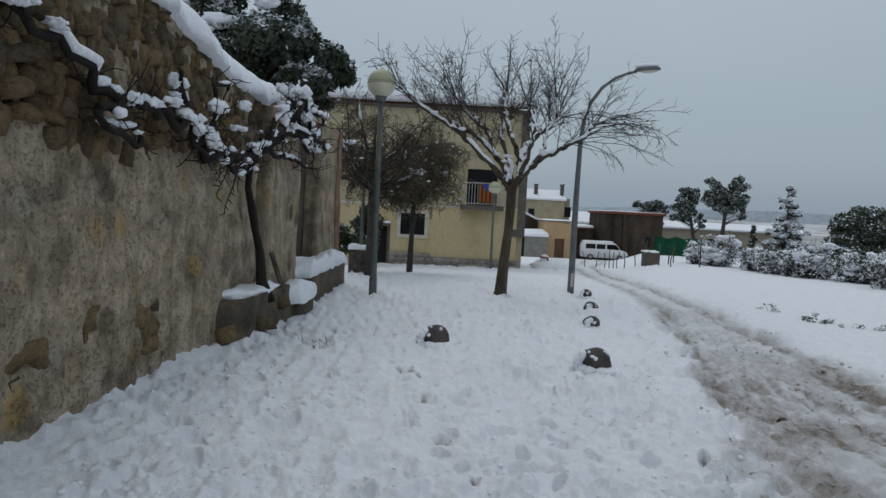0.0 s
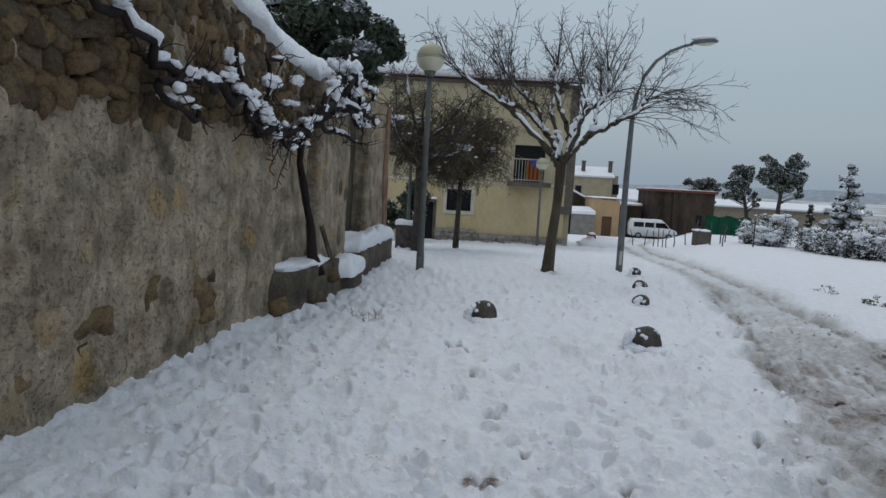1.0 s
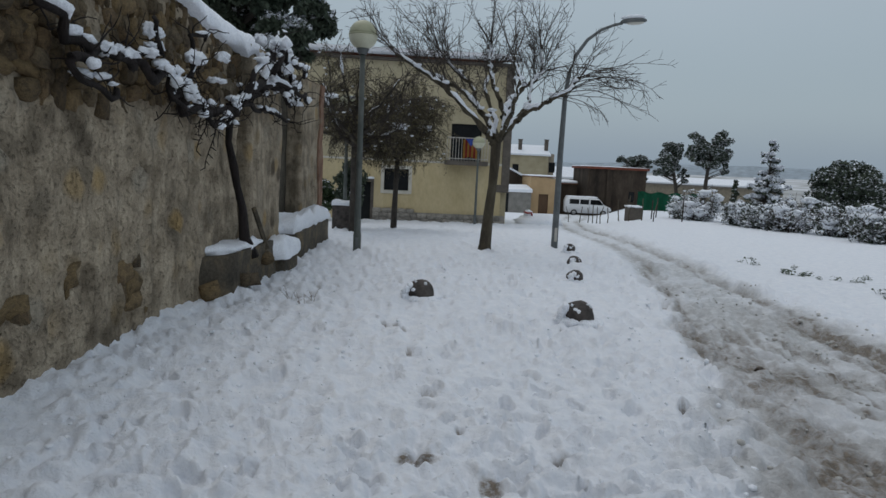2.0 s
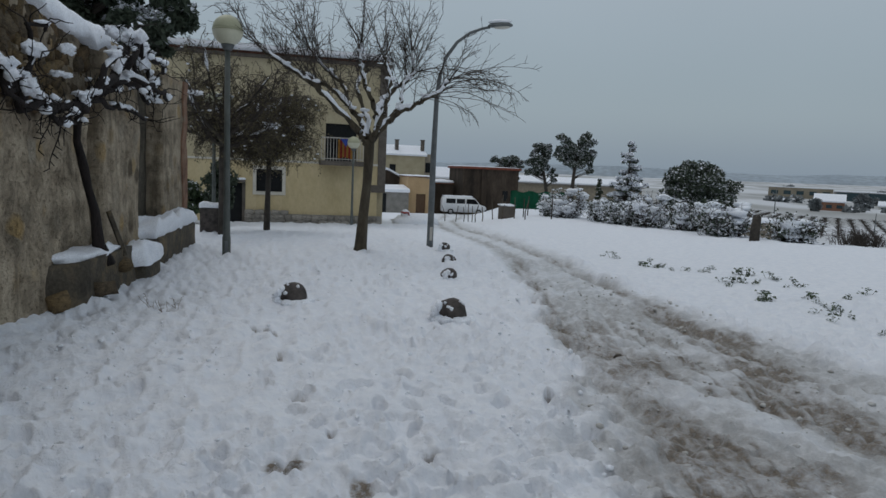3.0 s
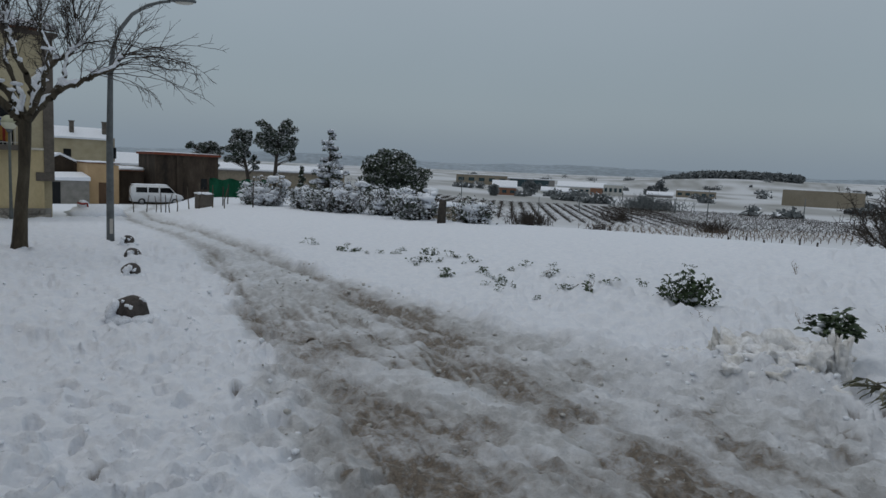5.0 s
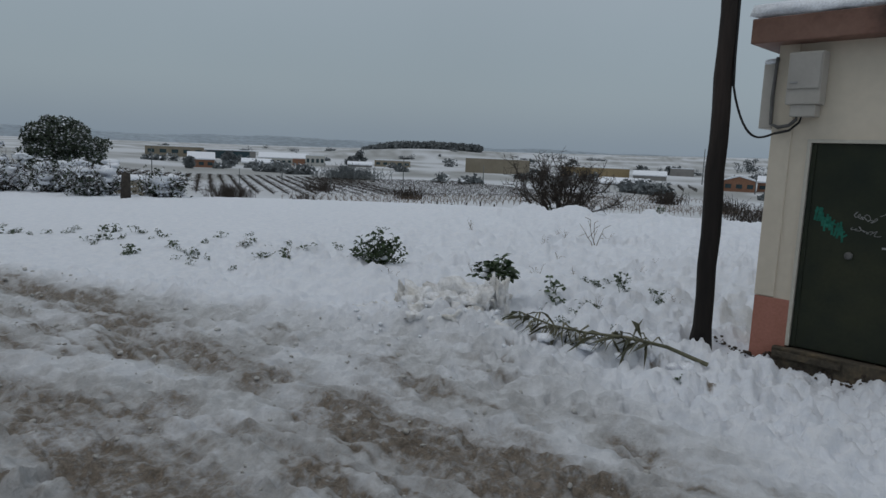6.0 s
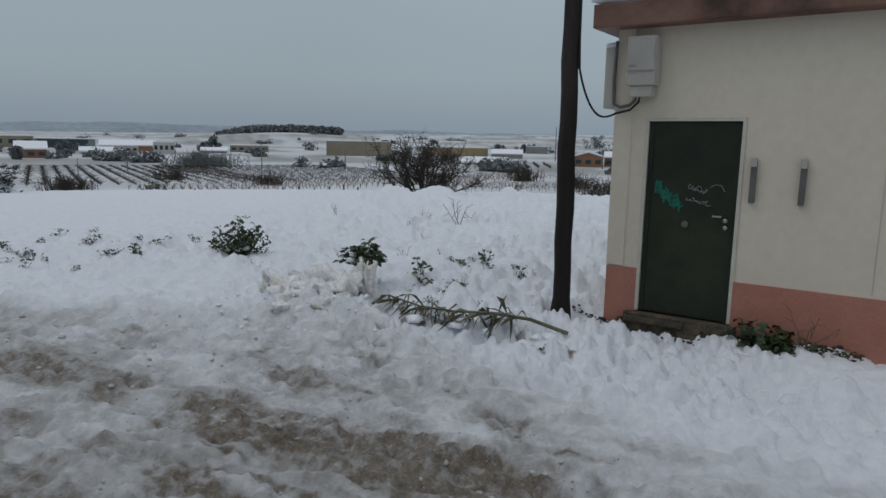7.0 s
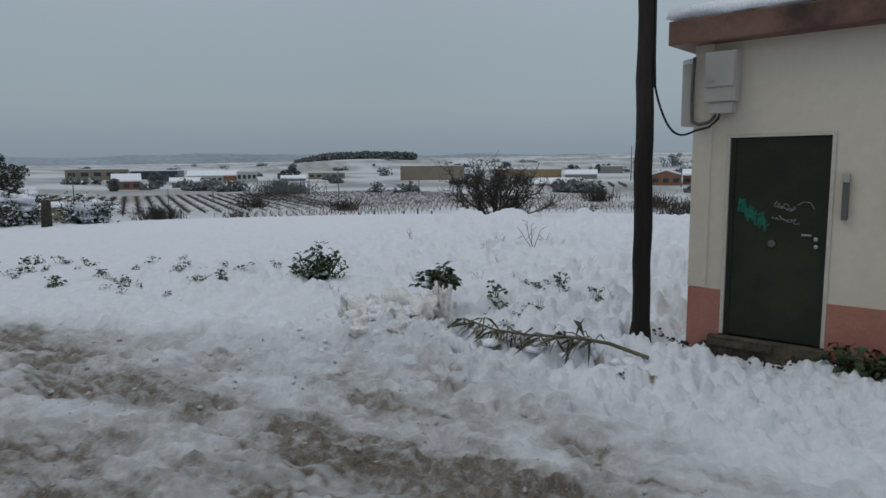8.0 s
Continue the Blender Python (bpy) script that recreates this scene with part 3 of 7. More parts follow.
def ground_material():
    m = bpy.data.materials.new("snow_ground")
    m.use_nodes = True
    n, l = m.node_tree.nodes, m.node_tree.links
    b = n["Principled BSDF"]
    b.inputs["Specular IOR Level"].default_value = 0.25
    co = n.new("ShaderNodeTexCoord")

    def tex(scale, detail=6.0, rough=0.6):
        q = n.new("ShaderNodeTexNoise")
        q.inputs["Scale"].default_value, q.inputs["Detail"].default_value, q.inputs["Roughness"].default_value = scale, detail, rough
        l.new(co.outputs["Object"], q.inputs["Vector"])
        return q.outputs[0]

    def mix(fac, a, c):
        q = n.new("ShaderNodeMixRGB")
        for sock, val in ((q.inputs[0], fac), (q.inputs[1], a), (q.inputs[2], c)):
            if isinstance(val, tuple):
                sock.default_value = (*val, 1)
            else:
                l.new(val, sock)
        return q.outputs[0]

    def remap(src, a, c, lo=0.0, hi=1.0):
        q = n.new("ShaderNodeMapRange")
        q.inputs["From Min"].default_value, q.inputs["From Max"].default_value = a, c
        q.inputs["To Min"].default_value, q.inputs["To Max"].default_value = lo, hi
        l.new(src, q.inputs[0])
        return q.outputs[0]

    def attr(nm):
        q = n.new("ShaderNodeAttribute")
        q.attribute_name = nm
        return q.outputs["Fac"]

    mid, small = tex(8.0, 9, 0.68), tex(38.0, 5)
    clean = mix(remap(mid, 0.35, 0.65), (0.74, 0.775, 0.84), (0.85, 0.87, 0.91))
    slush_c = mix(remap(mid, 0.40, 0.60), (0.30, 0.295, 0.28), (0.62, 0.63, 0.645))
    mud_c = mix(remap(small, 0.35, 0.65), (0.095, 0.078, 0.060), (0.245, 0.205, 0.165))
    sl = n.new("ShaderNodeMath")
    sl.operation = "MULTIPLY"
    l.new(attr("slush"), sl.inputs[0])
    l.new(remap(mid, 0.30, 0.60, 0.55, 1.0), sl.inputs[1])
    mu = n.new("ShaderNodeMath")
    mu.operation = "MULTIPLY"
    l.new(attr("mud"), mu.inputs[0])
    clump = n.new("ShaderNodeMath")
    clump.operation = "MULTIPLY"
    l.new(remap(tex(13.0, 6, 0.7), 0.34, 0.60, 0.60, 1.45), clump.inputs[0])
    l.new(remap(small, 0.30, 0.62, 0.55, 1.2), clump.inputs[1])
    l.new(clump.outputs[0], mu.inputs[1])
    mu.use_clamp = True
    c1 = mix(sl.outputs[0], clean, slush_c)
    c2 = mix(mu.outputs[0], c1, mud_c)
    # one grey for far fields, both their stubble and their haze
    c2 = mix(attr("stubble_haze"), c2, (0.27, 0.27, 0.255))
    l.new(c2, b.inputs["Base Color"])
    l.new(remap(attr("slush"), 0, 1, 0.78, 0.36), b.inputs["Roughness"])
    hs = n.new("ShaderNodeMath")
    hs.operation, hs.inputs[1].default_value = "MULTIPLY_ADD", 0.3
    l.new(small, hs.inputs[0])
    l.new(mid, hs.inputs[2])
    bp = n.new("ShaderNodeBump")
    bp.inputs["Strength"].default_value, bp.inputs["Distance"].default_value = 0.8, 0.05
    l.new(hs.outputs[0], bp.inputs["Height"])
    l.new(bp.outputs[0], b.inputs["Normal"])
    return m


GROUND = ground_material()
build_ground()


# ---- the old rubble wall with its planters ----
WALL = pose(-2.52, 3.88, 0, 0, 0, 90 - 4.85)     # local x runs along the wall, local y points away from the path


def stone_mesh(seed):
    """A rounded, uneven stone filling a unit cube."""
    bm = bmesh.new()
    g = 3
    idx = {}
    for i in range(g):
        for j in range(g):
            for k in range(g):
                if 0 < i < 2 and 0 < j < 2 and 0 < k < 2:
                    continue
                p = Vector((i - 1, j - 1, k - 1))
                q = p * (0.5 if p.length < 1.1 else 0.465 if p.length < 1.5 else 0.41)
                q *= 1 + 0.38 * noise.noise(p * 1.1 + Vector((seed * 3.7, seed, -seed)))
                idx[i, j, k] = bm.verts.new(q)
    for ax in range(3):
        for side in (0, 2):
            for a in range(2):
                for b in range(2):
                    c = []
                    for da, db in ((0, 0), (1, 0), (1, 1), (0, 1)):
                        t = [0, 0, 0]
                        t[ax], t[(ax + 1) % 3], t[(ax + 2) % 3] = side, a + da, b + db
                        c.append(idx[tuple(t)])
                    bm.faces.new(c if side else c[::-1])
    me = bpy.data.meshes.new("stone")
    bm.to_mesh(me)
    bm.free()
    me.materials.append(STONE)
    me.polygons.foreach_set("use_smooth", [True] * len(me.polygons))
    return me


STONES = [stone_mesh(s) for s in range(9)]
GREY_STONES = []
for me_stone in STONES[:5]:
    GREY_STONES.append(me_stone.copy())
    GREY_STONES[-1].materials[0] = GREYSTONE


def add_stone(parent, centre, size, rot, pool=None, name="stone"):
    ob = new(name, random.choice(pool or STONES))
    ob.parent = parent
    ob.matrix_basis = Matrix.LocRotScale(centre, Euler(rot), size)
    return ob


def wall_top(u):
    """Height of the coping, sinking towards the vine."""
    return 3.46 - 0.45 * ease(1.0, 4.4, np.asarray(u, float))


def build_wall():
    wall = thing("wall_west", WALL, "old rubble stone wall with grey render flaking off", "wall", kind="structure")
    # body: a displaced front over a solid block
    # carried on unseen back to u -9, for the shade it casts
    us, zs = np.concatenate([np.linspace(-9, -2, 30)[:-1], np.linspace(-2, 4.75, 250)]), np.linspace(-0.5, 3.34, 128)
    uu, zz = np.meshgrid(us, zs)
    edge = 2.05 + 0.30 * (value_noise(uu, zz * 0 + 1, 0.9, 31) - 0.5) + 0.25 * (value_noise(uu, zz, 0.3, 32) - 0.5) + 0.20 * ease(3.0, 4.4, uu)
    bare = ease(-0.06, 0.06, zz - edge)
    low = ease(0.62, 0.42, zz + 0.3 * (value_noise(uu, zz, 0.5, 34) - 0.5)) * ease(0.52, 0.62, value_noise(uu, zz, 0.8, 35))
    d = -0.07 * (value_noise(uu, zz, 0.7, 33) - 0.5) - 0.055 * (value_noise(uu, zz, 0.2, 36) - 0.5) - 0.025 * (value_noise(uu, zz, 0.09, 37) - 0.5) + 0.040 * bare + 0.03 * low
    zz = np.where(zz > 1.8, 1.8 + (zz - 1.8) * (wall_top(uu) - 1.8) / 1.54, zz)
    front = np.stack([uu, d, zz], -1).reshape(-1, 3)
    nz, nu = uu.shape
    back = front.copy()
    back[:, 1] = 0.55
    v = np.concatenate([front, back])
    i = (np.arange(nz - 1)[:, None] * nu + np.arange(nu - 1)[None, :]).ravel()
    f = [np.stack([i, i + 1, i + nu + 1, i + nu], 1), np.stack([i, i + nu, i + nu + 1, i + 1], 1) + nz * nu]
    n0 = nz * nu
    t = (nz - 1) * nu + np.arange(nu - 1)
    f.append(np.stack([t, t + 1, t + 1 + n0, t + n0], 1))
    s = np.arange(nz - 1) * nu
    f.append(np.stack([s, s + nu, s + nu + n0, s + n0], 1))
    s = s + nu - 1
    f.append(np.stack([s + n0, s + nu + n0, s + nu, s], 1))
    arrays("masonry", v, np.concatenate(f), PLASTER, wall, True, "grey weathered render, flaking")
    # the bare rubble at the top, stone by stone
    z = 1.92
    while z < 3.2:
        h = random.uniform(0.085, 0.17)
        u = -2.6 + random.uniform(0, 0.2)
        while u < 4.7:
            w = random.choice([random.uniform(0.08, 0.14), random.uniform(0.12, 0.2), random.uniform(0.18, 0.30)])
            lim = 2.02 + 0.30 * (float(value_noise(np.array([u]), np.array([1.0]), 0.9, 31)[0]) - 0.5) + 0.2 * max(0, min(1, (u - 3) / 1.4))
            if lim - 0.06 < z < float(wall_top(u)) - 0.16:
                add_stone(wall, (u + w / 2, 0.088 + random.uniform(-0.02, 0.025), z + h / 2 + random.uniform(-0.035, 0.035)),
                          (w * random.uniform(1.0, 1.22), 0.19, h * random.uniform(1.0, 1.45)), (random.uniform(-0.15, 0.15), random.uniform(-0.4, 0.4), random.uniform(-0.15, 0.15)))
            u += w
        z += h * 0.94
    for k in range(30):
        u = random.uniform(0.1, 2.0) if k < 20 else random.uniform(-0.6, 3.2)
        add_stone(wall, (u, 0.100, random.uniform(0.10, 0.42) + (0.25 if k < 20 else 0.0)), (random.uniform(0.2, 0.4), 0.2, random.uniform(0.14, 0.28)),
                  (0, random.uniform(-0.3, 0.3), random.uniform(-0.1, 0.1)))
    # two piers and the recess between them, set back and darker, beyond the vine
    for a, b, y0, mat, lab in ((4.75, 5.05, 0.16, PLASTER, ""), (5.05, 6.55, -0.10, PLASTER, "pale rendered pier"), (6.55, 8.15, 0.22, MORTAR, "recess in darker mortar"), (8.15, 9.6, -0.06, PLASTER, "rendered pier"), (9.6, 9.95, -0.09, BRICKISH, "pier edge of old brick")):
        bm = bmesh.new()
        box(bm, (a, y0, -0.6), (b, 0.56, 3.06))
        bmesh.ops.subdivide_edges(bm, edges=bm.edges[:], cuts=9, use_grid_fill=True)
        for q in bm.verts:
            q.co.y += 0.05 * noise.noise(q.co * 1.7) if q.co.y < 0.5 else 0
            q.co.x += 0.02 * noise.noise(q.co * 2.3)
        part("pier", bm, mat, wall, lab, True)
    return wall


def build_snow_cap():
    """Thick snow lying along the coping, bulging over its edge."""
    nu, nk = 260, 20
    v, f = [], []
    for i in range(nu):
        u = -9 + 15.2 * i / (nu - 1)
        end = min(1.0, (6.22 - u) / 0.45) ** 0.5 if u < 6.21 else 0.05
        foot = float(wall_top(u))
        top = 0.17 + 0.08 * noise.noise(Vector((u * 1.3, 0, 0))) + 0.05 * noise.noise(Vector((u * 3.7, 0, 5)))
        over = 0.03 + 0.10 * noise.noise(Vector((u * 1.9, 4, 0))) + 0.05 * noise.noise(Vector((u * 5.3, 9, 0)))
        for k in range(nk):
            a = math.pi * k / (nk - 1)
            c = math.cos(a)
            y = 0.24 - (0.34 + over) * c if c > 0 else 0.24 - 0.36 * c
            z = 0.01 + (top + 0.06) * max(0.0, math.sin(a)) ** 0.6 - (0.11 + 0.08 * noise.noise(Vector((u * 2.6, 2, 0)))) * max(0, c) ** 3
            z += 0.03 * noise.noise(Vector((u * 4, y * 5, 1))) + 0.012 * noise.noise(Vector((u * 13, y * 14, 1)))
            v.append((u, 0.24 + (y - 0.24) * max(0.15, end), foot + z * end))
    for i in range(nu - 1):
        for k in range(nk):
            a, b = i * nk + k, i * nk + (k + 1) % nk
            f.append((a, b, b + nk, a + nk))
    ob = arrays("snow_cap", v, f, SNOW, smooth=True)
    ob.matrix_world = WALL
    return tagged(ob, "thick rounded snow lying along the wall coping", "snow", kind="stuff")


def slab(bm, pts, z0, z1, cuts=4, rough=0.03):
    """An upright prism over a plan outline, with a slightly uneven skin."""
    lo = [bm.verts.new((*p, z0)) for p in pts]
    hi = [bm.verts.new((p[0], p[1], z1 if not isinstance(z1, (list, tuple)) else z1[i])) for i, p in enumerate(pts)]
    n = len(pts)
    for i in range(n):
        bm.faces.new((lo[i], lo[(i + 1) % n], hi[(i + 1) % n], hi[i]))
    bm.faces.new(hi)
    bm.faces.new(lo[::-1])
    if cuts:
        bmesh.ops.subdivide_edges(bm, edges=bm.edges[:], cuts=cuts, use_grid_fill=True)
        for q in bm.verts:
            q.co += Vector((noise.noise(q.co * 2.1), noise.noise(q.co * 2.1 + Vector((5, 0, 0))), noise.noise(q.co * 2.6 + Vector((0, 9, 0))) * 0.6)) * rough
    return bm


def mound(bm, pts, z, h, n=14, rough=0.05):
    """Snow lying on a plan outline, rounded off towards its edge."""
    cx, cy = sum(p[0] for p in pts) / len(pts), sum(p[1] for p in pts) / len(pts)
    rim = []
    m = len(pts)
    for i in range(m):
        a, b = Vector(pts[i]), Vector(pts[(i + 1) % m])
        for k in range(n):
            rim.append(a.lerp(b, k / n))
    rings = []
    for s, hh in ((0.97, -0.03), (1.035, 0.25), (1.02, 0.62), (0.93, 0.88), (0.72, 0.98), (0.4, 1.0)):
        ring = []
        for p in rim:
            x, y = cx + (p.x - cx) * s, cy + (p.y - cy) * s
            w = Vector((x * 2.2, y * 2.2, hh))
            ring.append(bm.verts.new((x + rough * noise.noise(w * 1.5), y + rough * noise.noise(w * 1.5 + Vector((7, 0, 0))), z + h * hh * (1 + 0.5 * noise.noise(w)) + 0.03 * noise.noise(w * 2))))
        rings.append(ring)
    k = len(rim)
    for r0, r1 in zip(rings, rings[1:]):
        for i in range(k):
            bm.faces.new((r0[i], r0[(i + 1) % k], r1[(i + 1) % k], r1[i]))
    bm.faces.new(rings[-1])
    return bm


def build_planters():
    # a low masonry bed at the foot of the vine and a longer one behind it
    p = thing("planter", pose(0, 0, 0), "rough dark stone planter at the foot of the wall", "planter")
    a = [(-2.36, 7.15), (-1.90, 7.62), (-1.72, 9.20), (-2.2, 9.4)]
    part("kerb", slab(bmesh.new(), a, -0.4, 0.47, 6, 0.05), PLANTER, p, "", True)
    for k in range(3):
        q = random.random()
        e = Vector((-2.34, 7.17)).lerp(Vector((-1.90, 7.62)), q * 2.2) if q < 0.45 else Vector((-1.90, 7.62)).lerp(Vector((-1.72, 9.20)), (q - 0.45) / 0.55)
        add_stone(p, (e.x, e.y, random.uniform(0.0, 0.42)), (random.uniform(0.14, 0.3), random.uniform(0.14, 0.26), random.uniform(0.1, 0.2)), (random.uniform(-0.3, 0.3), random.uniform(-0.3, 0.3), random.uniform(0, 3)))
    part("snow", mound(bmesh.new(), [(-2.28, 7.35), (-1.95, 7.72), (-1.80, 8.75), (-2.1, 9.1)], 0.46, 0.09, 14, 0.08), SNOW, p, "snow lying in the planter", True)
    b = [(-1.90, 9.25), (-1.62, 9.35), (-1.52, 10.15), (-1.8, 10.3)]
    p2 = thing("stone_step", pose(0, 0, 0), "low dark stone block with snow beside the planter", "step")
    part("block", slab(bmesh.new(), b, -0.4, 0.20, 5, 0.04), PLANTER, p2, "", True)
    part("snow", mound(bmesh.new(), [(-1.95, 9.05), (-1.60, 9.25), (-1.50, 10.05), (-1.85, 10.2)], 0.19, 0.27, 12, 0.06), SNOW, p2, "", True)
    c = [(-2.0, 10.35), (-1.62, 10.5), (-1.44, 13.75), (-1.85, 13.75)]
    p3 = thing("planter", pose(0, 0, 0), "long low stone planter heaped with snow", "planter")
    part("kerb", slab(bmesh.new(), c, -0.5, 0.42, 7, 0.05), PLANTER, p3, "", True)
    part("snow", mound(bmesh.new(), [(-2.02, 10.3), (-1.64, 10.5), (-1.44, 13.7), (-1.8, 13.7)], 0.41, 0.27, 16, 0.06), SNOW, p3, "", True)


build_wall()
build_snow_cap()
build_planters()


# ---- the transformer hut and the timber pole ----
HUT = pose(6.97, -0.71, 0, 0, 0, -109.3)   # local x along the front, local y into the hut


def strokes(bm, pts, w, y):
    """A flat painted stroke along (x, z) points, standing just proud of a face at y."""
    for (x0, z0), (x1, z1) in zip(pts, pts[1:]):
        d = Vector((x1 - x0, z1 - z0)).normalized() * w / 2
        n = Vector((-d.y, d.x))
        q = [(x0 - d.x - n.x, z0 - d.y - n.y), (x1 + d.x - n.x, z1 + d.y - n.y), (x1 + d.x + n.x, z1 + d.y + n.y), (x0 - d.x + n.x, z0 - d.y + n.y)]
        bm.faces.new([bm.verts.new((a, y, b)) for a, b in q])
    return bm


def build_hut():
    hut = thing("transformer_hut", HUT, "small cream rendered hut with pink plinth and flat brown eaves", "hut")
    x0, x1, dp, top = -0.33, 3.3, 3.0, 2.68
    # front in pieces round the door opening, plinth 8 mm proud
    for name, lo, hi, mat in (
            ("wall", (x0, 0, 0.41), (-0.03, 0.22, top), HUTWHITE), ("wall", (0.85, 0, 0.39), (x1, 0.22, top), HUTWHITE), ("wall", (-0.03, 0, 1.84), (0.85, 0.22, top), HUTWHITE),
            ("wall", (x0, 0.22, -0.5), (x0 + 0.22, dp, top), HUTWHITE), ("wall", (x1 - 0.22, 0.22, -0.5), (x1, dp, top), HUTWHITE), ("wall", (x0, dp, -0.5), (x1, dp + 0.22, top), HUTWHITE),
            ("plinth", (x0 - 0.008, -0.008, -0.5), (-0.03, 0.21, 0.41), HUTPINK), ("plinth", (0.85, -0.008, -0.5), (x1 + 0.008, 0.21, 0.39), HUTPINK)):
        bm = boxed(lo, hi)
        part(name, bm, mat, hut)
    part("corner_pilaster", boxed((x0 - 0.012, -0.014, 0.418), (x0 + 0.16, 0.1, top - 0.01), 0.006), HUTWHITE, hut)
    part("wall_joint", boxed((1.90, -0.003, 0.42), (1.906, 0.05, top - 0.02)), BOXGREY, hut, "thin cracked joint")
    part("threshold", boxed((-0.12, -0.07, -0.5), (0.90, 0.22, -0.015), 0.012), PLANTER, hut, "dark dirty doorstep")
    part("sill_board", boxed((-0.10, -0.105, -0.10), (0.46, -0.074, -0.045), 0.006), PLANTER, hut, "dark weathered board")
    # flat roof with a deep fascia and snow
    bm = boxed((x0 - 0.20, -0.20, 2.655), (x1 + 0.2, dp + 0.4, 2.87), 0.012)
    part("roof_slab", bm, EAVE, hut, "brown streaked fascia")
    part("snow", mound(bmesh.new(), [(x0 - 0.16, -0.13), (x1 + 0.1, -0.13), (x1 + 0.1, dp + 0.3), (x0 - 0.16, dp + 0.3)], 2.87, 0.17, 20, 0.05), SNOW, hut, "snow on the roof", True)
    # steel door
    frame_b = bmesh.new()
    for lo, hi in (((-0.03, -0.012, 0.0), (0.0, 0.10, 1.84)), ((0.82, -0.012, 0.0), (0.85, 0.10, 1.84)), ((0.0, -0.012, 1.81), (0.82, 0.10, 1.84))):
        box(frame_b, lo, hi)
    part("door_frame", frame_b, TRIM, hut)
    leaf = part("door", boxed((0.004, 0.020, 0.0), (0.816, 0.07, 1.806), 0.004), DOORGREEN, hut, "scratched dark green steel door with graffiti")
    part("edge_strip", boxed((0.775, 0.012, 0.0), (0.812, 0.0195, 1.80)), DOORGREEN, leaf)
    part("edge_strip", boxed((0.008, 0.012, 0.0), (0.045, 0.0195, 1.80)), DOORGREEN, leaf)
    for cx, cz, r in ((0.385, 0.87, 0.033), (0.735, 0.93, 0.020), (0.738, 0.865, 0.020)):
        bm = bmesh.new()
        lathe(bm, [(r, 0), (r, 0.012), (r * 0.75, 0.02), (r * 0.3, 0.02)], 14)
        bmesh.ops.rotate(bm, verts=bm.verts, matrix=Matrix.Rotation(radians(90), 3, "X"))
        bmesh.ops.translate(bm, verts=bm.verts, vec=(cx, 0.020, cz))
        part("lock_rosette", bm, VENTGREY if r > 0.03 else CHROME, leaf, "", True)
    part("latch", boxed((0.62, 0.006, 0.955), (0.70, 0.019, 0.97), 0.004), CHROME, leaf)
    bm = bmesh.new()
    rr = random.Random(5)
    for bx, bz, wid, hgt, sd in ((0.39, 1.20, 0.17, 0.055, 0), (0.385, 1.095, 0.20, 0.045, 3)):
        line = []
        for k in range(46):
            q = k / 45
            line.append((bx + wid * q + 0.016 * math.sin(k * 0.95 + sd), bz - 0.045 * q + hgt * (0.55 + 0.45 * math.sin(k * 0.78 + sd)) * (0.65 + 0.35 * math.sin(k * 0.31 + sd))))
        strokes(bm, line, 0.0042, 0.0150 - 0.0002 * sd)
    strokes(bm, [(0.58, 1.22), (0.63, 1.25), (0.68, 1.24), (0.71, 1.19)], 0.004, 0.0145)
    part("graffiti", bm, WHITEMARK, leaf, "white marker scrawl")["kind"] = "stuff"
    bm = bmesh.new()
    px = 0.09
    for k in range(12):
        zc = 1.20 - 0.62 * (px - 0.09) + rr.uniform(-0.03, 0.03)
        strokes(bm, [(px, zc - 0.05), (px + rr.uniform(-0.01, 0.02), zc + 0.05)], 0.018, 0.0162 - 0.0002 * k)
        strokes(bm, [(px, zc + rr.uniform(-0.04, 0.04)), (px + 0.03, zc + rr.uniform(-0.04, 0.04))], 0.014, 0.0160 - 0.0002 * k)
        px += 0.021
    part("graffiti", bm, TEALMARK, leaf, "teal sprayed scrawl")["kind"] = "stuff"
    # two upright vent bars
    for bx in (0.945, 1.33):
        bar = part("vent_bar", boxed((bx - 0.027, -0.045, 1.11), (bx + 0.020, -0.002, 1.49), 0.006), VENTGREY, hut, "grey steel bracket")
        part("cap", boxed((bx - 0.030, -0.055, 1.42), (bx + 0.023, -0.0455, 1.49), 0.003), BOXLID, bar)
    # meter boxes and conduits
    mb = part("meter_box", boxed((-0.20, -0.17, 2.16), (0.075, -0.012, 2.60), 0.015), BOXGREY, hut, "grey plastic meter box")
    part("lid", boxed((-0.19, -0.185, 2.29), (0.065, -0.1705, 2.585), 0.008), BOXLID, mb)
    part("lower_box", boxed((-0.16, -0.15, 2.06), (0.045, -0.012, 2.159), 0.01), BOXGREY, mb)
    part("badge", boxed((-0.165, -0.192, 2.335), (-0.105, -0.1855, 2.35)), WHITEMARK, mb)
    mb.location.z = -0.035
    sb = part("side_box", boxed((x0 - 0.13, -0.02, 1.93), (x0 - 0.012, 0.30, 2.50), 0.012), BOXGREY, hut, "grey box on the side wall")
    part("snow", mound(bmesh.new(), [(x0 - 0.13, -0.02), (x0 - 0.012, -0.02), (x0 - 0.012, 0.30), (x0 - 0.13, 0.30)], 2.50, 0.05, 5, 0.01), SNOW, sb, "", True)
    for pts, r in (([(-0.11, -0.09, 2.06), (-0.12, -0.09, 2.0), (-0.18, -0.07, 1.955), (-0.28, -0.04, 1.94), (-0.345, -0.04, 1.97), (-0.355, -0.04, 2.2), (-0.335, -0.05, 2.55)], 0.016),
                   ([(-0.07, -0.09, 2.06), (-0.09, -0.09, 1.98), (-0.17, -0.08, 1.91), (-0.30, -0.06, 1.885)], 0.011)):
        bm = bmesh.new()
        tube(bm, pts, r, 8)
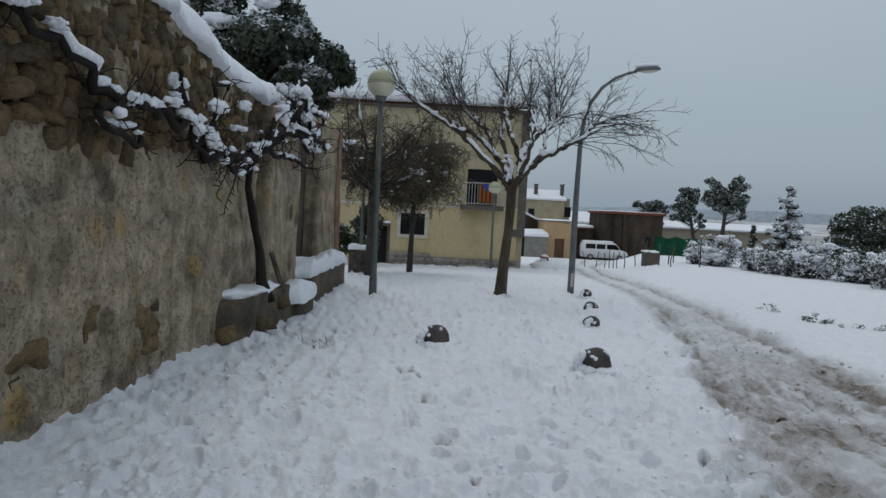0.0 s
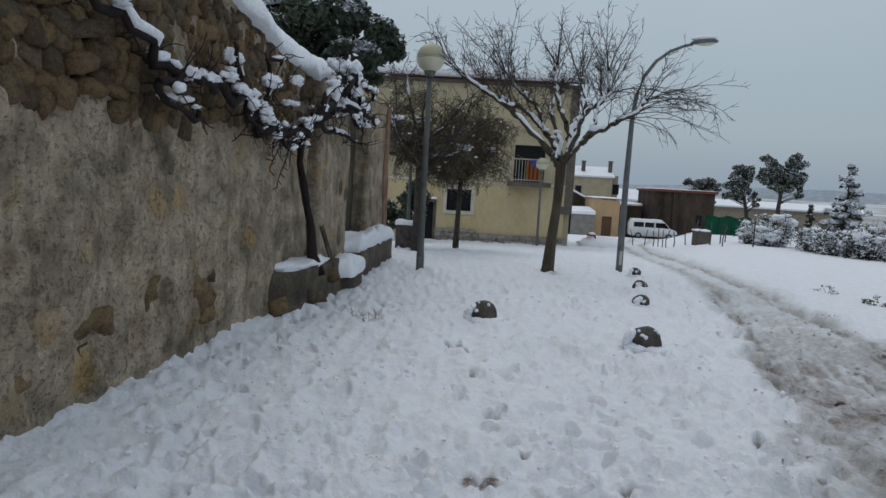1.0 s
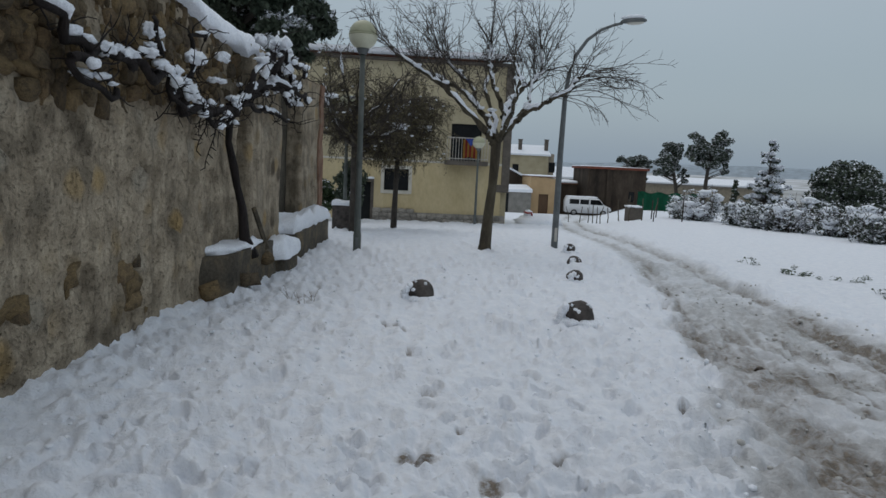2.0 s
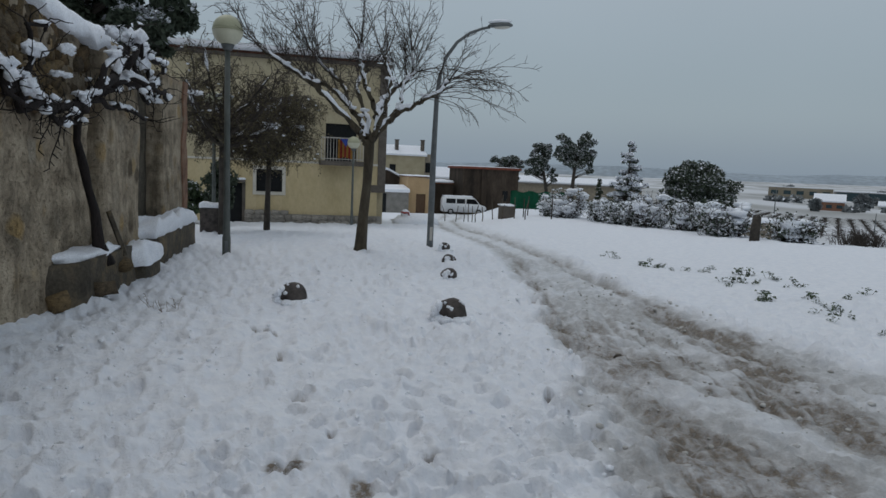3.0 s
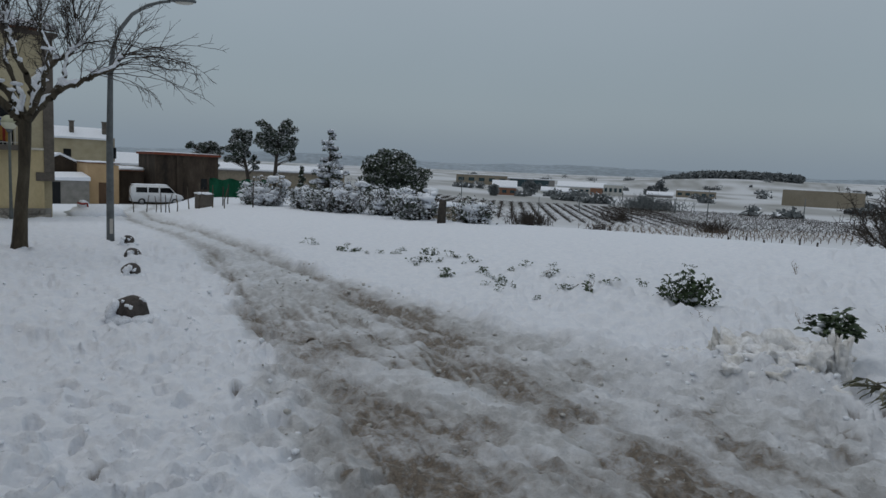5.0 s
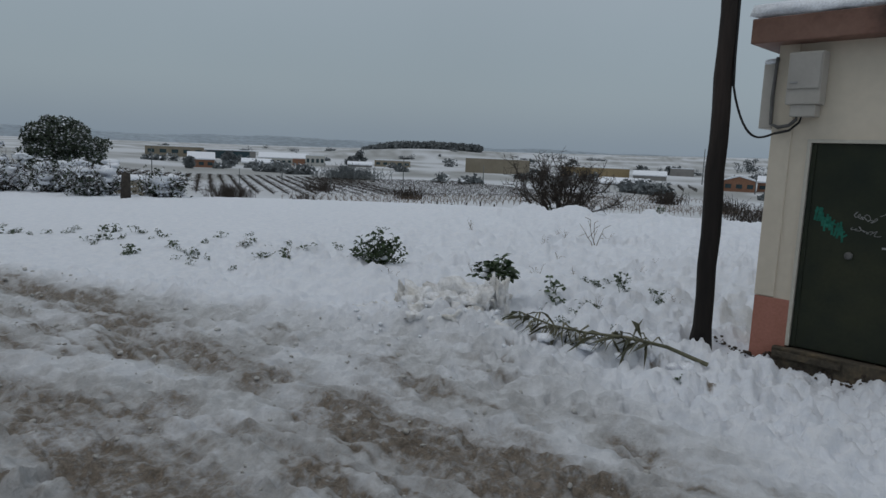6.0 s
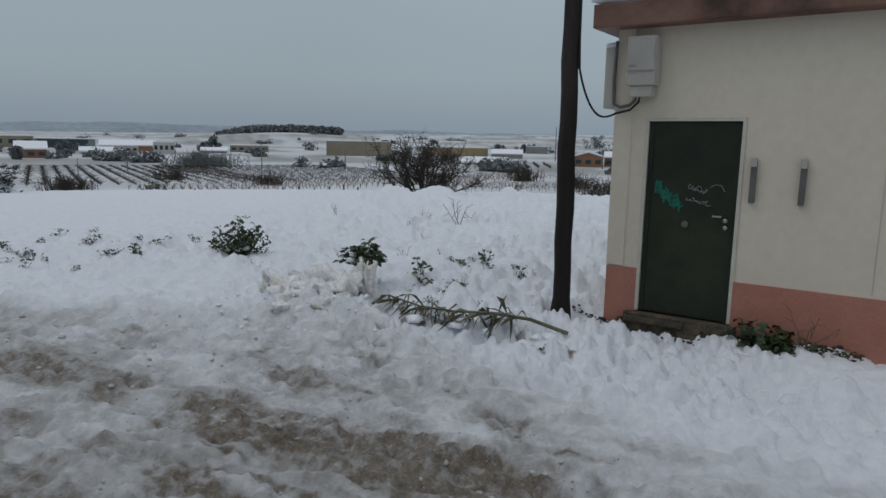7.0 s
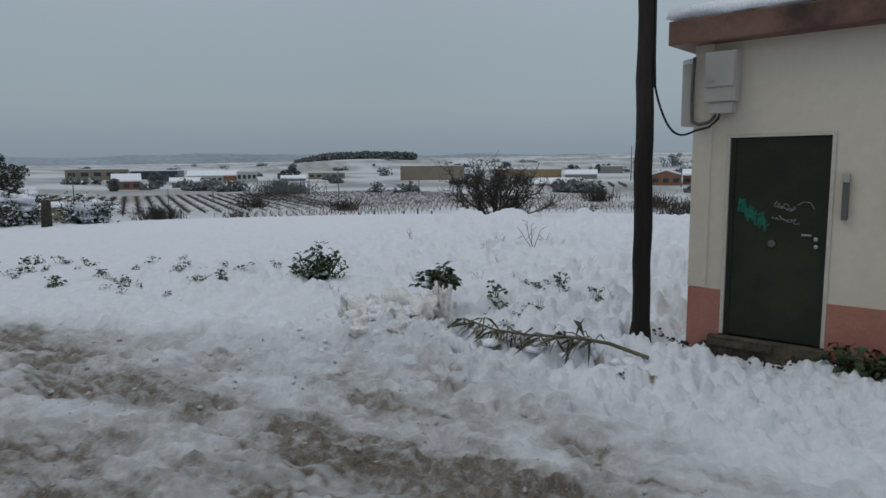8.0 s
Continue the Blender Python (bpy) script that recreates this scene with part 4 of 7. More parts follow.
        part("conduit", bm, CABLE if r < 0.012 else VENTGREY, hut, "", True)
    return hut


build_hut()


def build_pole():
    pole = thing("utility_pole", pose(6.50, -0.01, -0.1), "leaning dark creosoted timber utility pole", "utility pole")
    bm = bmesh.new()
    pts, rr = [], []
    for i in range(24):
        q = i / 23
        pts.append((0.0 + 0.16 * q * 1.6 + 0.008 * math.sin(i), 0.045 * q * 1.6 + 0.006 * math.cos(2.1 * i), 6.2 * q))
        rr.append(0.083 - 0.018 * q + (0.03 if i == 0 else 0))
    tube(bm, pts, rr, 16)
    for v in bm.verts:
        v.co += Vector((noise.noise(v.co * Vector((9, 9, 1.5))), noise.noise(v.co * Vector((9, 9, 1.5)) + Vector((3, 3, 3))), 0)) * 0.008
    part("shaft", bm, POLEWOOD, pole, "", True)
    bm = bmesh.new()
    tube(bm, [(0.19, -0.005, 6.0), (0.13, -0.03, 4.0), (0.07, -0.048, 2.6), (0.07, -0.058, 2.35)], 0.012, 6)
    part("riser_cable", bm, CABLE, pole, "", True)
    cb = thing("service_cable", pose(0, 0, 0), "black cable drooping from pole to meter box", "cable")
    a, b = Vector((6.57, -0.068, 2.26)), HUT @ Vector((-0.30, -0.06, 1.885))
    bm = bmesh.new()
    tube(bm, [a.lerp(b, i / 14) - Vector((0, 0, 0.22 * math.sin(math.pi * (i / 14) ** 0.8))) for i in range(15)], 0.010, 6)
    part("line", bm, CABLE, cb, "", True)


build_pole()


# ---- the ochre house across the square ----
def build_house():
    h = thing("house", pose(0, 27, 0), "two-storey ochre rendered village house with snowy roof", "house")
    xl, xr, zb, zt, dp = -9.0, 4.42, -1.5, 5.55, 9.0
    # lower storey, darker ochre, round the window and the door
    def wall(lo, hi, mat, nm="wall"):
        part(nm, boxed(lo, hi), mat, h)
    wx0, wx1, wz0, wz1 = -0.60, 0.38, 0.50, 1.36
    dx0, dx1, dz1 = -1.75, -1.12, 0.80
    wall((xl, 0, zb), (dx0, 0.35, 1.66), HOUSE)
    wall((dx0, 0, dz1), (dx1, 0.35, 1.66), HOUSE)
    wall((dx1, 0, zb), (wx0, 0.35, 1.66), HOUSE)
    wall((wx0, 0, zb), (wx1, 0.35, wz0), HOUSE)
    wall((wx0, 0, wz1), (wx1, 0.35, 1.66), HOUSE)
    wall((wx1, 0, zb), (xr - 0.30, 0.35, 1.66), HOUSE)
    # upper storey round the balcony door and a shuttered window
    bx0, bx1, bz1 = 2.02, 3.25, 3.26
    ux0, ux1, uz0, uz1 = -1.1, -0.2, 2.2, 3.5
    wall((xl, 0.02, 1.74), (ux0, 0.35, zt), HOUSE_UP)
    wall((ux0, 0.02, 1.74), (ux1, 0.35, uz0), HOUSE_UP)
    wall((ux0, 0.02, uz1), (ux1, 0.35, zt), HOUSE_UP)
    wall((ux1, 0.02, 1.74), (bx0, 0.35, zt), HOUSE_UP)
    wall((bx0, 0.02, bz1), (bx1, 0.35, zt), HOUSE_UP)
    wall((bx1, 0.02, 1.74), (xr - 0.30, 0.35, zt), HOUSE_UP)
    wall((xr - 0.35, 0.40, zb), (xr, dp, zt), HOUSE_UP, "side_wall")
    wall((xl, 0.40, zb), (xl + 0.35, dp, zt), HOUSE_UP, "side_wall")
    wall((xl, dp, zb), (xr, dp + 0.35, zt), HOUSE_UP, "back_wall")
    wall((xl, 0.36, 1.5), (xr - 0.36, dp, 1.7), CONCRETE, "floor_slab")
    part("string_course", boxed((xl, -0.05, 1.66), (xr - 0.30, 0.3, 1.74), 0.01), TRIM, h)
    part("corner_pilaster", boxed((xr - 0.30, -0.05, 0.9), (xr + 0.02, 0.40, zt), 0.01), DARKSTONE, h, "dark stone corner")
    part("corner_pilaster", boxed((xr - 0.55, -0.05, 0.6), (xr + 0.02, 0.40, 0.899), 0.01), DARKSTONE, h)
    # plinth of rubble
    part("plinth", boxed((dx1 + 0.1, -0.10, zb), (xr - 0.10, -0.002, -0.36)), CONCRETE, h)
    z = -0.95
    while z < -0.36:
        x = dx1 + 0.1
        while x < xr - 0.3:
            w = random.uniform(0.18, 0.42)
            if z + 0.1 < -0.30 - 0.02 * x:
                add_stone(h, (x + w / 2, -0.10, z + 0.1), (w, 0.14, 0.20), (0, random.uniform(-0.1, 0.1), 0), GREY_STONES)
            x += w
        z += 0.18
    # window: frame, panes, shutter
    for (a, b, c, d, deep) in ((wx0, wx1, wz0, wz1, 1), (ux0, ux1, uz0, uz1, 0)):
        bm = bmesh.new()
        t = 0.13
        for lo, hi in (((a - t, -0.03, c - t), (a, 0.16, d + t)), ((b, -0.03, c - t), (b + t, 0.16, d + t)), ((a, -0.03, d), (b, 0.16, d + t)), ((a, -0.05, c - t), (b, 0.16, c))):
            box(bm, lo, hi)
        win = part("window", bm, TRIM, h, "window with pale painted surround")
        part("pane", boxed((a, 0.20, c), ((a + b) / 2 - 0.02, 0.22, d)), GLASS_AND_GLOOM, win)
        part("pane", boxed(((a + b) / 2 + 0.02, 0.20, c), (b, 0.22, d)), GLASS_AND_GLOOM, win)
        part("mullion", boxed(((a + b) / 2 - 0.02, 0.18, c), ((a + b) / 2 + 0.02, 0.23, d)), BROWNDOOR, win)
    part("door", boxed((dx0, 0.12, zb), (dx1, 0.18, dz1 - 0.002), 0.004), GLASS_AND_GLOOM, h, "dark doorway")
    part("door_canopy", boxed((dx0 - 0.15, -0.22, dz1 + 0.02), (dx1 + 0.12, -0.002, dz1 + 0.12), 0.01), DARKSTONE, h)
    part("snow", mound(bmesh.new(), [(dx0 - 0.15, -0.22), (dx1 + 0.12, -0.22), (dx1 + 0.12, -0.01), (dx0 - 0.15, -0.01)], dz1 + 0.12, 0.09, 5, 0.02), SNOW, h, "", True)
    part("door_jamb", boxed((dx1, -0.03, zb), (dx1 + 0.12, 0.2, dz1 + 0.02)), DARKSTONE, h)
    # balcony
    bal = part("balcony", boxed((1.78, -0.75, 1.62), (3.45, -0.052, 1.80), 0.015), DARKSTONE, h, "stone balcony with iron railing")
    # a dark sheet fills the open door in place of the room's shade
    part("balcony_door", boxed((bx0, 0.22, 1.74), (bx1, 0.26, bz1)), GLASS_AND_GLOOM, h, "open balcony door, a dark sheet for the gloom inside")
    part("rail", boxed((1.80, -0.74, 2.66), (3.43, -0.70, 2.70)), BOXGREY, bal)
    part("rail", boxed((1.80, -0.73, 1.86), (3.43, -0.71, 1.89)), BOXGREY, bal)
    bars = [1.82 + 0.115 * i for i in range(15)]
    for bx in bars:
        part("baluster", boxed((bx - 0.009, -0.727, 1.80), (bx + 0.009, -0.713, 2.66)), BOXGREY, bal)
    fl = thing("flag", pose(2.72, 26.20, 1.95), "striped red and yellow flag with blue triangle hung on the railing", "flag")
    for k in range(7):
        bm = bmesh.new()
        x0, x1 = -0.28 + 0.08 * k, -0.28 + 0.08 * (k + 1)
        pts = [(x0 - 0.004 * (j % 2), 0.012 * math.sin(k * 1.7 + j), 0.72 * j / 5 - 0.02 * abs(k - 3)) for j in range(6)]
        pt2 = [(x1, 0.012 * math.sin((k + 1) * 1.7 + j), 0.72 * j / 5 - 0.02 * abs(k - 2.5)) for j in range(6)]
        a = [bm.verts.new(p) for p in pts]
        b = [bm.verts.new(p) for p in pt2]
        for j in range(5):
            bm.faces.new((a[j], b[j], b[j + 1], a[j + 1]))
        bmesh.ops.solidify(bm, geom=bm.faces[:], thickness=0.003)
        part("stripe", bm, RED if k % 2 else FLAGY, fl)
    bm = bmesh.new()
    bm.faces.new([bm.verts.new(p) for p in ((-0.20, -0.022, 0.70), (0.02, -0.022, 0.40), (0.24, -0.022, 0.70))])
    part("triangle", bm, FLAGB, fl)
    # eaves, tiled roof and snow
    part("cornice", boxed((xl - 0.1, -0.22, zt), (xr + 0.15, dp + 0.5, zt + 0.12), 0.02), DARKSTONE, h, "dark stone eaves")
    bm = bmesh.new()
    ridge = 1.0
    y0, y1, ym = -0.34, dp + 0.6, dp / 2
    for ya, za, yb, zb2 in ((y0, zt + 0.142, ym, zt + ridge), (ym, zt + ridge, y1, zt + 0.142)):
        bm.faces.new([bm.verts.new(p) for p in ((xl - 0.2, ya, za), (xr + 0.25, ya, za), (xr + 0.25, yb, zb2), (xl - 0.2, yb, zb2))])
    bmesh.ops.solidify(bm, geom=bm.faces[:], thickness=-0.10)
    part("roof", bm, TILE, h)
    bm = bmesh.new()
    n = 60
    rows = []
    for j in range(9):
        q = j / 8
        row = []
        for i in range(n):
            x = xl - 0.15 + (xr - xl + 0.35) * i / (n - 1)
            th = (0.20 + 0.06 * noise.noise(Vector((x * 0.9, q * 4, 0)))) * (1 if j else 0.2)
            row.append(bm.verts.new((x, y0 + (ym - y0) * q + (0.05 * noise.noise(Vector((x * 1.4, 3, q))) if j < 2 else 0), zt + 0.15 + (ridge - 0.12) * q + th)))
        rows.append(row)
    for a, b in zip(rows, rows[1:]):
        for i in range(n - 1):
            bm.faces.new((a[i], a[i + 1], b[i + 1], b[i]))
    bmesh.ops.solidify(bm, geom=bm.faces[:], thickness=0.16)
    part("snow", bm, SNOW, h, "snow blanket on the roof", True)
    ant = thing("roof_antenna", pose(-1.43, 29.0, 6.0), "thin metal television antenna on the roof", "antenna")
    part("mast", tube(bmesh.new(), [(0, 0, 0), (0, 0, 1.75)], 0.022, 6), GALV, ant)
    part("boom", tube(bmesh.new(), [(-0.9, 0, 1.45), (0.35, 0, 1.70)], 0.016, 5), GALV, ant)
    for k in range(6):
        q = k / 5
        x, zc = -0.85 + 1.15 * q, 1.46 + 0.23 * q
        part("element", tube(bmesh.new(), [(x + 0.02, -0.3, zc - 0.06), (x - 0.02, 0.3, zc + 0.16)], 0.010, 4), GALV, ant)


build_house()


# ---- helpers for growing things ----
def sticks(name, segs, mat, parent=None, n=4, label=""):
    """Many tapering sticks in one mesh: rows of x0 y0 z0 x1 y1 z1 r0 r1."""
    s = np.asarray(segs, float)
    p0, p1, r0, r1 = s[:, 0:3], s[:, 3:6], s[:, 6], s[:, 7]
    d = p1 - p0
    d /= np.maximum(np.linalg.norm(d, axis=1, keepdims=True), 1e-9)
    ref = np.where(np.abs(d[:, 2:3]) > 0.9, np.array([[1.0, 0, 0]]), np.array([[0, 0, 1.0]]))
    a = np.cross(d, ref)
    a /= np.linalg.norm(a, axis=1, keepdims=True)
    b = np.cross(d, a)
    th = 2 * np.pi * np.arange(n) / n
    ring = a[:, None, :] * np.cos(th)[None, :, None] + b[:, None, :] * np.sin(th)[None, :, None]
    v = np.concatenate([p0[:, None, :] + ring * r0[:, None, None], p1[:, None, :] + ring * r1[:, None, None]], 1).reshape(-1, 3)
    o = (np.arange(len(s)) * 2 * n)[:, None, None]
    k = np.arange(n)
    f = np.stack([k, (k + 1) % n, (k + 1) % n + n, k + n], 1)[None] + o
    return arrays(name, v, f.reshape(-1, 4), mat, parent, True, label)


def leaf_cloud(name, pts, size, mat, parent=None, flat=0.0, long=1.6, seed=1, label=""):
    """Many small loose leaf blades in one mesh; flat: how level they lie."""
    g = np.random.default_rng(seed)
    pts = np.asarray(pts, float)
    n = len(pts)
    nm = g.normal(size=(n, 3))
    nm[:, 2] += flat * 3 * np.sign(nm[:, 2] + 1e-9)
    nm /= np.linalg.norm(nm, axis=1, keepdims=True)
    t = np.cross(nm, g.normal(size=(n, 3)))
    t /= np.linalg.norm(t, axis=1, keepdims=True)
    b = np.cross(nm, t)
    s = size * g.uniform(0.6, 1.35, (n, 1))
    v = np.stack([pts - t * s * long / 2, pts + b * s * 0.4 + nm * s * 0.1, pts + t * s * long / 2, pts - b * s * 0.4 + nm * s * 0.1], 1).reshape(-1, 3)
    f = np.arange(n * 4).reshape(-1, 4)
    return arrays(name, v, f, mat, parent, False, label)


ICO = None


def clods(name, pts, sizes, mat, seed=1, parent=None, squash=0.7):
    """Small lumps strewn about, one mesh."""
    global ICO
    if ICO is None:
        bm = bmesh.new()
        bmesh.ops.create_icosphere(bm, subdivisions=1, radius=1)
        bm.verts.ensure_lookup_table()
        ICO = (np.array([v.co[:] for v in bm.verts]), np.array([[v.index for v in f.verts] for f in bm.faces]))
        bm.free()
    g = np.random.default_rng(seed)
    bv, bf = ICO
    n = len(pts)
    sc = np.asarray(sizes)[:, None, None] * g.uniform(0.6, 1.4, (n, 1, 3)) * np.array([1, 1, squash]) * g.uniform(0.75, 1.25, (n, len(bv), 1))
    a = g.uniform(0, 6.28, n)
    rot = np.zeros((n, 3, 3))
    rot[:, 0, 0], rot[:, 0, 1], rot[:, 1, 0], rot[:, 1, 1], rot[:, 2, 2] = np.cos(a), -np.sin(a), np.sin(a), np.cos(a), 1
    v = np.einsum("nij,nkj->nki", rot, bv[None] * sc) + np.asarray(pts)[:, None, :]
    f = bf[None] + (np.arange(n) * len(bv))[:, None, None]
    return arrays(name, v.reshape(-1, 3), f.reshape(-1, 3), mat, parent, True)


def grow(segs, p, d, length, r, steps, bend, g, up=0.0, tip=0.35):
    """A wandering shoot; returns its points."""
    pts = [np.array(p, float)]
    d = np.array(d, float)
    d /= np.linalg.norm(d)
    for i in range(steps):
        d = d + g.normal(size=3) * bend + np.array([0, 0, up])
        d /= np.linalg.norm(d)
        q = pts[-1] + d * length / steps
        ra, rb = r * (1 - (1 - tip) * i / steps), r * (1 - (1 - tip) * (i + 1) / steps)
        segs.append((*pts[-1], *q, ra, rb))
        pts.append(q)
    return pts


def snow_on(bm, pts, radii, g, cover=0.8):
    """Snow lying on the upper side of a limb, broken here and there."""
    run = []
    for p, r in zip(pts, radii):
        if g.random() < cover:
            run.append((Vector(p) + Vector((0, 0, r * 0.9)), r))
        else:
            if len(run) > 1:
                tube(bm, [q for q, _ in run], [0.3 * run[0][1]] + [k * g.uniform(0.8, 1.25) for _, k in run[1:-1]] + [0.3 * run[-1][1]], 6)
            run = []
    if len(run) > 1:
        tube(bm, [q for q, _ in run], [0.3 * run[0][1]] + [k * g.uniform(0.8, 1.25) for _, k in run[1:-1]] + [0.3 * run[-1][1]], 6)


def trunk_mesh(pts, radii, mat, parent, n=12):
    bm = bmesh.new()
    tube(bm, pts, radii, n)
    for v in bm.verts:
        v.co += Vector((noise.noise(v.co * Vector((6, 6, 1.6))), noise.noise(v.co * Vector((6, 6, 1.6)) + Vector((4, 4, 4))), 0)) * 0.018
    return part("trunk", bm, mat, parent, "", True)


# ---- the trees of the square ----
def bow(points, n):
    """A smooth line through a few points."""
    p = np.array(points, float)
    q = np.concatenate([[2 * p[0] - p[1]], p, [2 * p[-1] - p[-2]]])
    out = []
    for k in range(len(p) - 1):
        for t in np.arange(n) / n:
            a, b, c, d = q[k:k + 4]
            out.append(0.5 * (2 * b + (c - a) * t + (2 * a - 5 * b + 4 * c - d) * t ** 2 + (3 * b - a - 3 * c + d) * t ** 3))
    return out + [p[-1]]


def build_square_tree():
    """The leafless pollard: a vase of crooked limbs, thickets of long upright shoots, snow on the limbs."""
    g = np.random.default_rng(14)
    t = thing("bare_tree", pose(1.82, 13.15, -0.05), "leafless pollarded tree with snow along its limbs", "tree")
    trunk_mesh([(-0.09, 0, -0.2), (-0.07, 0, 0.1), (-0.03, 0, 0.7), (0.02, 0, 1.3), (0.04, 0.0, 1.8), (0.05, 0, 2.2)], [0.17, 0.125, 0.100, 0.092, 0.094, 0.105], BARK, t)
    shoots, snow = [], bmesh.new()
    # limb: points, radius at its foot, how far along it the shoots begin
    plan = [
        ([(0.04, 0, 2.1), (-0.25, -0.1, 2.42), (-0.95, -0.25, 3.05), (-1.45, -0.3, 3.38), (-2.0, -0.3, 3.72)], 0.072, 0.42),
        ([(0.04, 0, 2.12), (-0.12, 0.1, 2.55), (-0.7, 0.25, 3.15), (-1.4, 0.35, 3.48)], 0.066, 0.42),
        ([(-0.40, 0.18, 2.85), (-0.46, 0.3, 3.25), (-0.85, 0.45, 3.6), (-1.1, 0.5, 3.95)], 0.045, 0.3),
        ([(0.05, 0, 2.12), (0.20, -0.08, 2.6), (-0.03, -0.2, 3.1), (-0.20, -0.3, 3.6), (-0.2, -0.3, 4.0)], 0.064, 0.55),
        ([(0.06, 0, 2.12), (0.42, -0.1, 2.62), (0.85, -0.25, 2.90), (1.28, -0.3, 3.15), (1.55, -0.3, 3.45)], 0.070, 0.5),
        ([(0.38, -0.08, 2.58), (0.62, 0.05, 2.9), (0.78, 0.15, 3.4), (1.05, 0.2, 3.66)], 0.050, 0.45),
        ([(0.13, -0.05, 2.62), (0.36, 0.2, 3.03), (0.72, 0.35, 3.4), (0.96, 0.4, 3.6), (0.9, 0.4, 4.05)], 0.054, 0.5),
        ([(0.05, 0, 2.12), (0.02, 0.45, 2.75), (-0.1, 0.9, 3.3), (0.1, 1.2, 3.7)], 0.060, 0.45),
        ([(0.05, 0, 2.12), (0.25, -0.4, 2.7), (0.3, -0.8, 3.2), (0.15, -1.0, 3.7)], 0.052, 0.45),
    ]

    def shoot(p, d, ln, r, droop):
        """One long shoot with side twigs, finer ones on those."""
        sp = grow(shoots, p, d, ln, r, 8, 0.085, g, droop, 0.35)
        for j in range(2, 9):
            for _ in range(2):
                if g.random() < 0.5:
                    o = (sp[j] - sp[j - 1]) / np.linalg.norm(sp[j] - sp[j - 1]) + g.normal(size=3) * 0.62
                    s2 = grow(shoots, sp[j], o, ln * g.uniform(0.16, 0.42) * (1.25 - 0.08 * j), r * 0.55, 4, 0.12, g, droop * 0.8, 0.5)
                    for q in s2[1:4]:
                        if g.random() < 0.5:
                            grow(shoots, q, (s2[-1] - s2[0]) * 2 + g.normal(size=3) * 0.45, g.uniform(0.08, 0.22), r * 0.42, 2, 0.1, g, 0, 0.6)

    for pts, r0, start in plan:
        limb = []
        fine = [p + g.normal(size=3) * 0.016 for p in bow(pts, 6)]
        n = len(fine) - 1
        rr = [r0 * (1 - 0.62 * i / n) * (1 + 0.16 * g.normal() * (0 < i < n)) for i in range(n + 1)]
        for i in range(n):
            limb.append((*fine[i], *fine[i + 1], rr[i], rr[i + 1]))
        snow_on(snow, [p + np.array([0, -0.012, 0.006]) for p in fine[2:]], [k * 0.98 for k in rr[2:]], g, 0.86)
        for _ in range(2):
            k = int(g.integers(4, n))
            blob(snow, Vector(fine[k]) + Vector((0, -0.02, rr[k] * 1.5)), (0.08 * g.uniform(0.6, 1.3), 0.045, 0.035), 0.5, 1.8, 2, k + 40 * r0)
        out = fine[-1] - fine[max(0, n - 6)]
        out /= np.linalg.norm(out)
        for i in range(int(n * start), n + 1):
            f = (i - n * start) / (n - n * start + 1e-6)
            for _ in range(int(g.random() < 0.9) + int(g.random() < 0.5) + (3 if i == n else 0)):
                side = fine[i][0]
                d = out * (0.35 + 0.35 * f) + np.array([0.16 * side, 0, 0.9]) + g.normal(size=3) * np.array([0.58, 0.5, 0.22])
                if side > 1.0 and g.random() < 0.72:
                    d = np.array([1.1, g.normal() * 0.5, g.uniform(0.25, 0.9)])
                    shoot(fine[i], d, g.uniform(1.15, 1.75), 0.0088, -0.095)
                else:
                    shoot(fine[i], d, g.uniform(0.55, 1.12) * (0.85 + 0.3 * f) * (0.82 if abs(side) < 0.6 else 1.18), 0.0088, 0.012)
        sticks("limb", limb, BARK, t, 9)
    sticks("twig", shoots, TWIG, t, 4, "fine bare shoots")["kind"] = "stuff"
    part("snow", snow, SNOW, t, "snow along the limbs", True)["kind"] = "stuff"


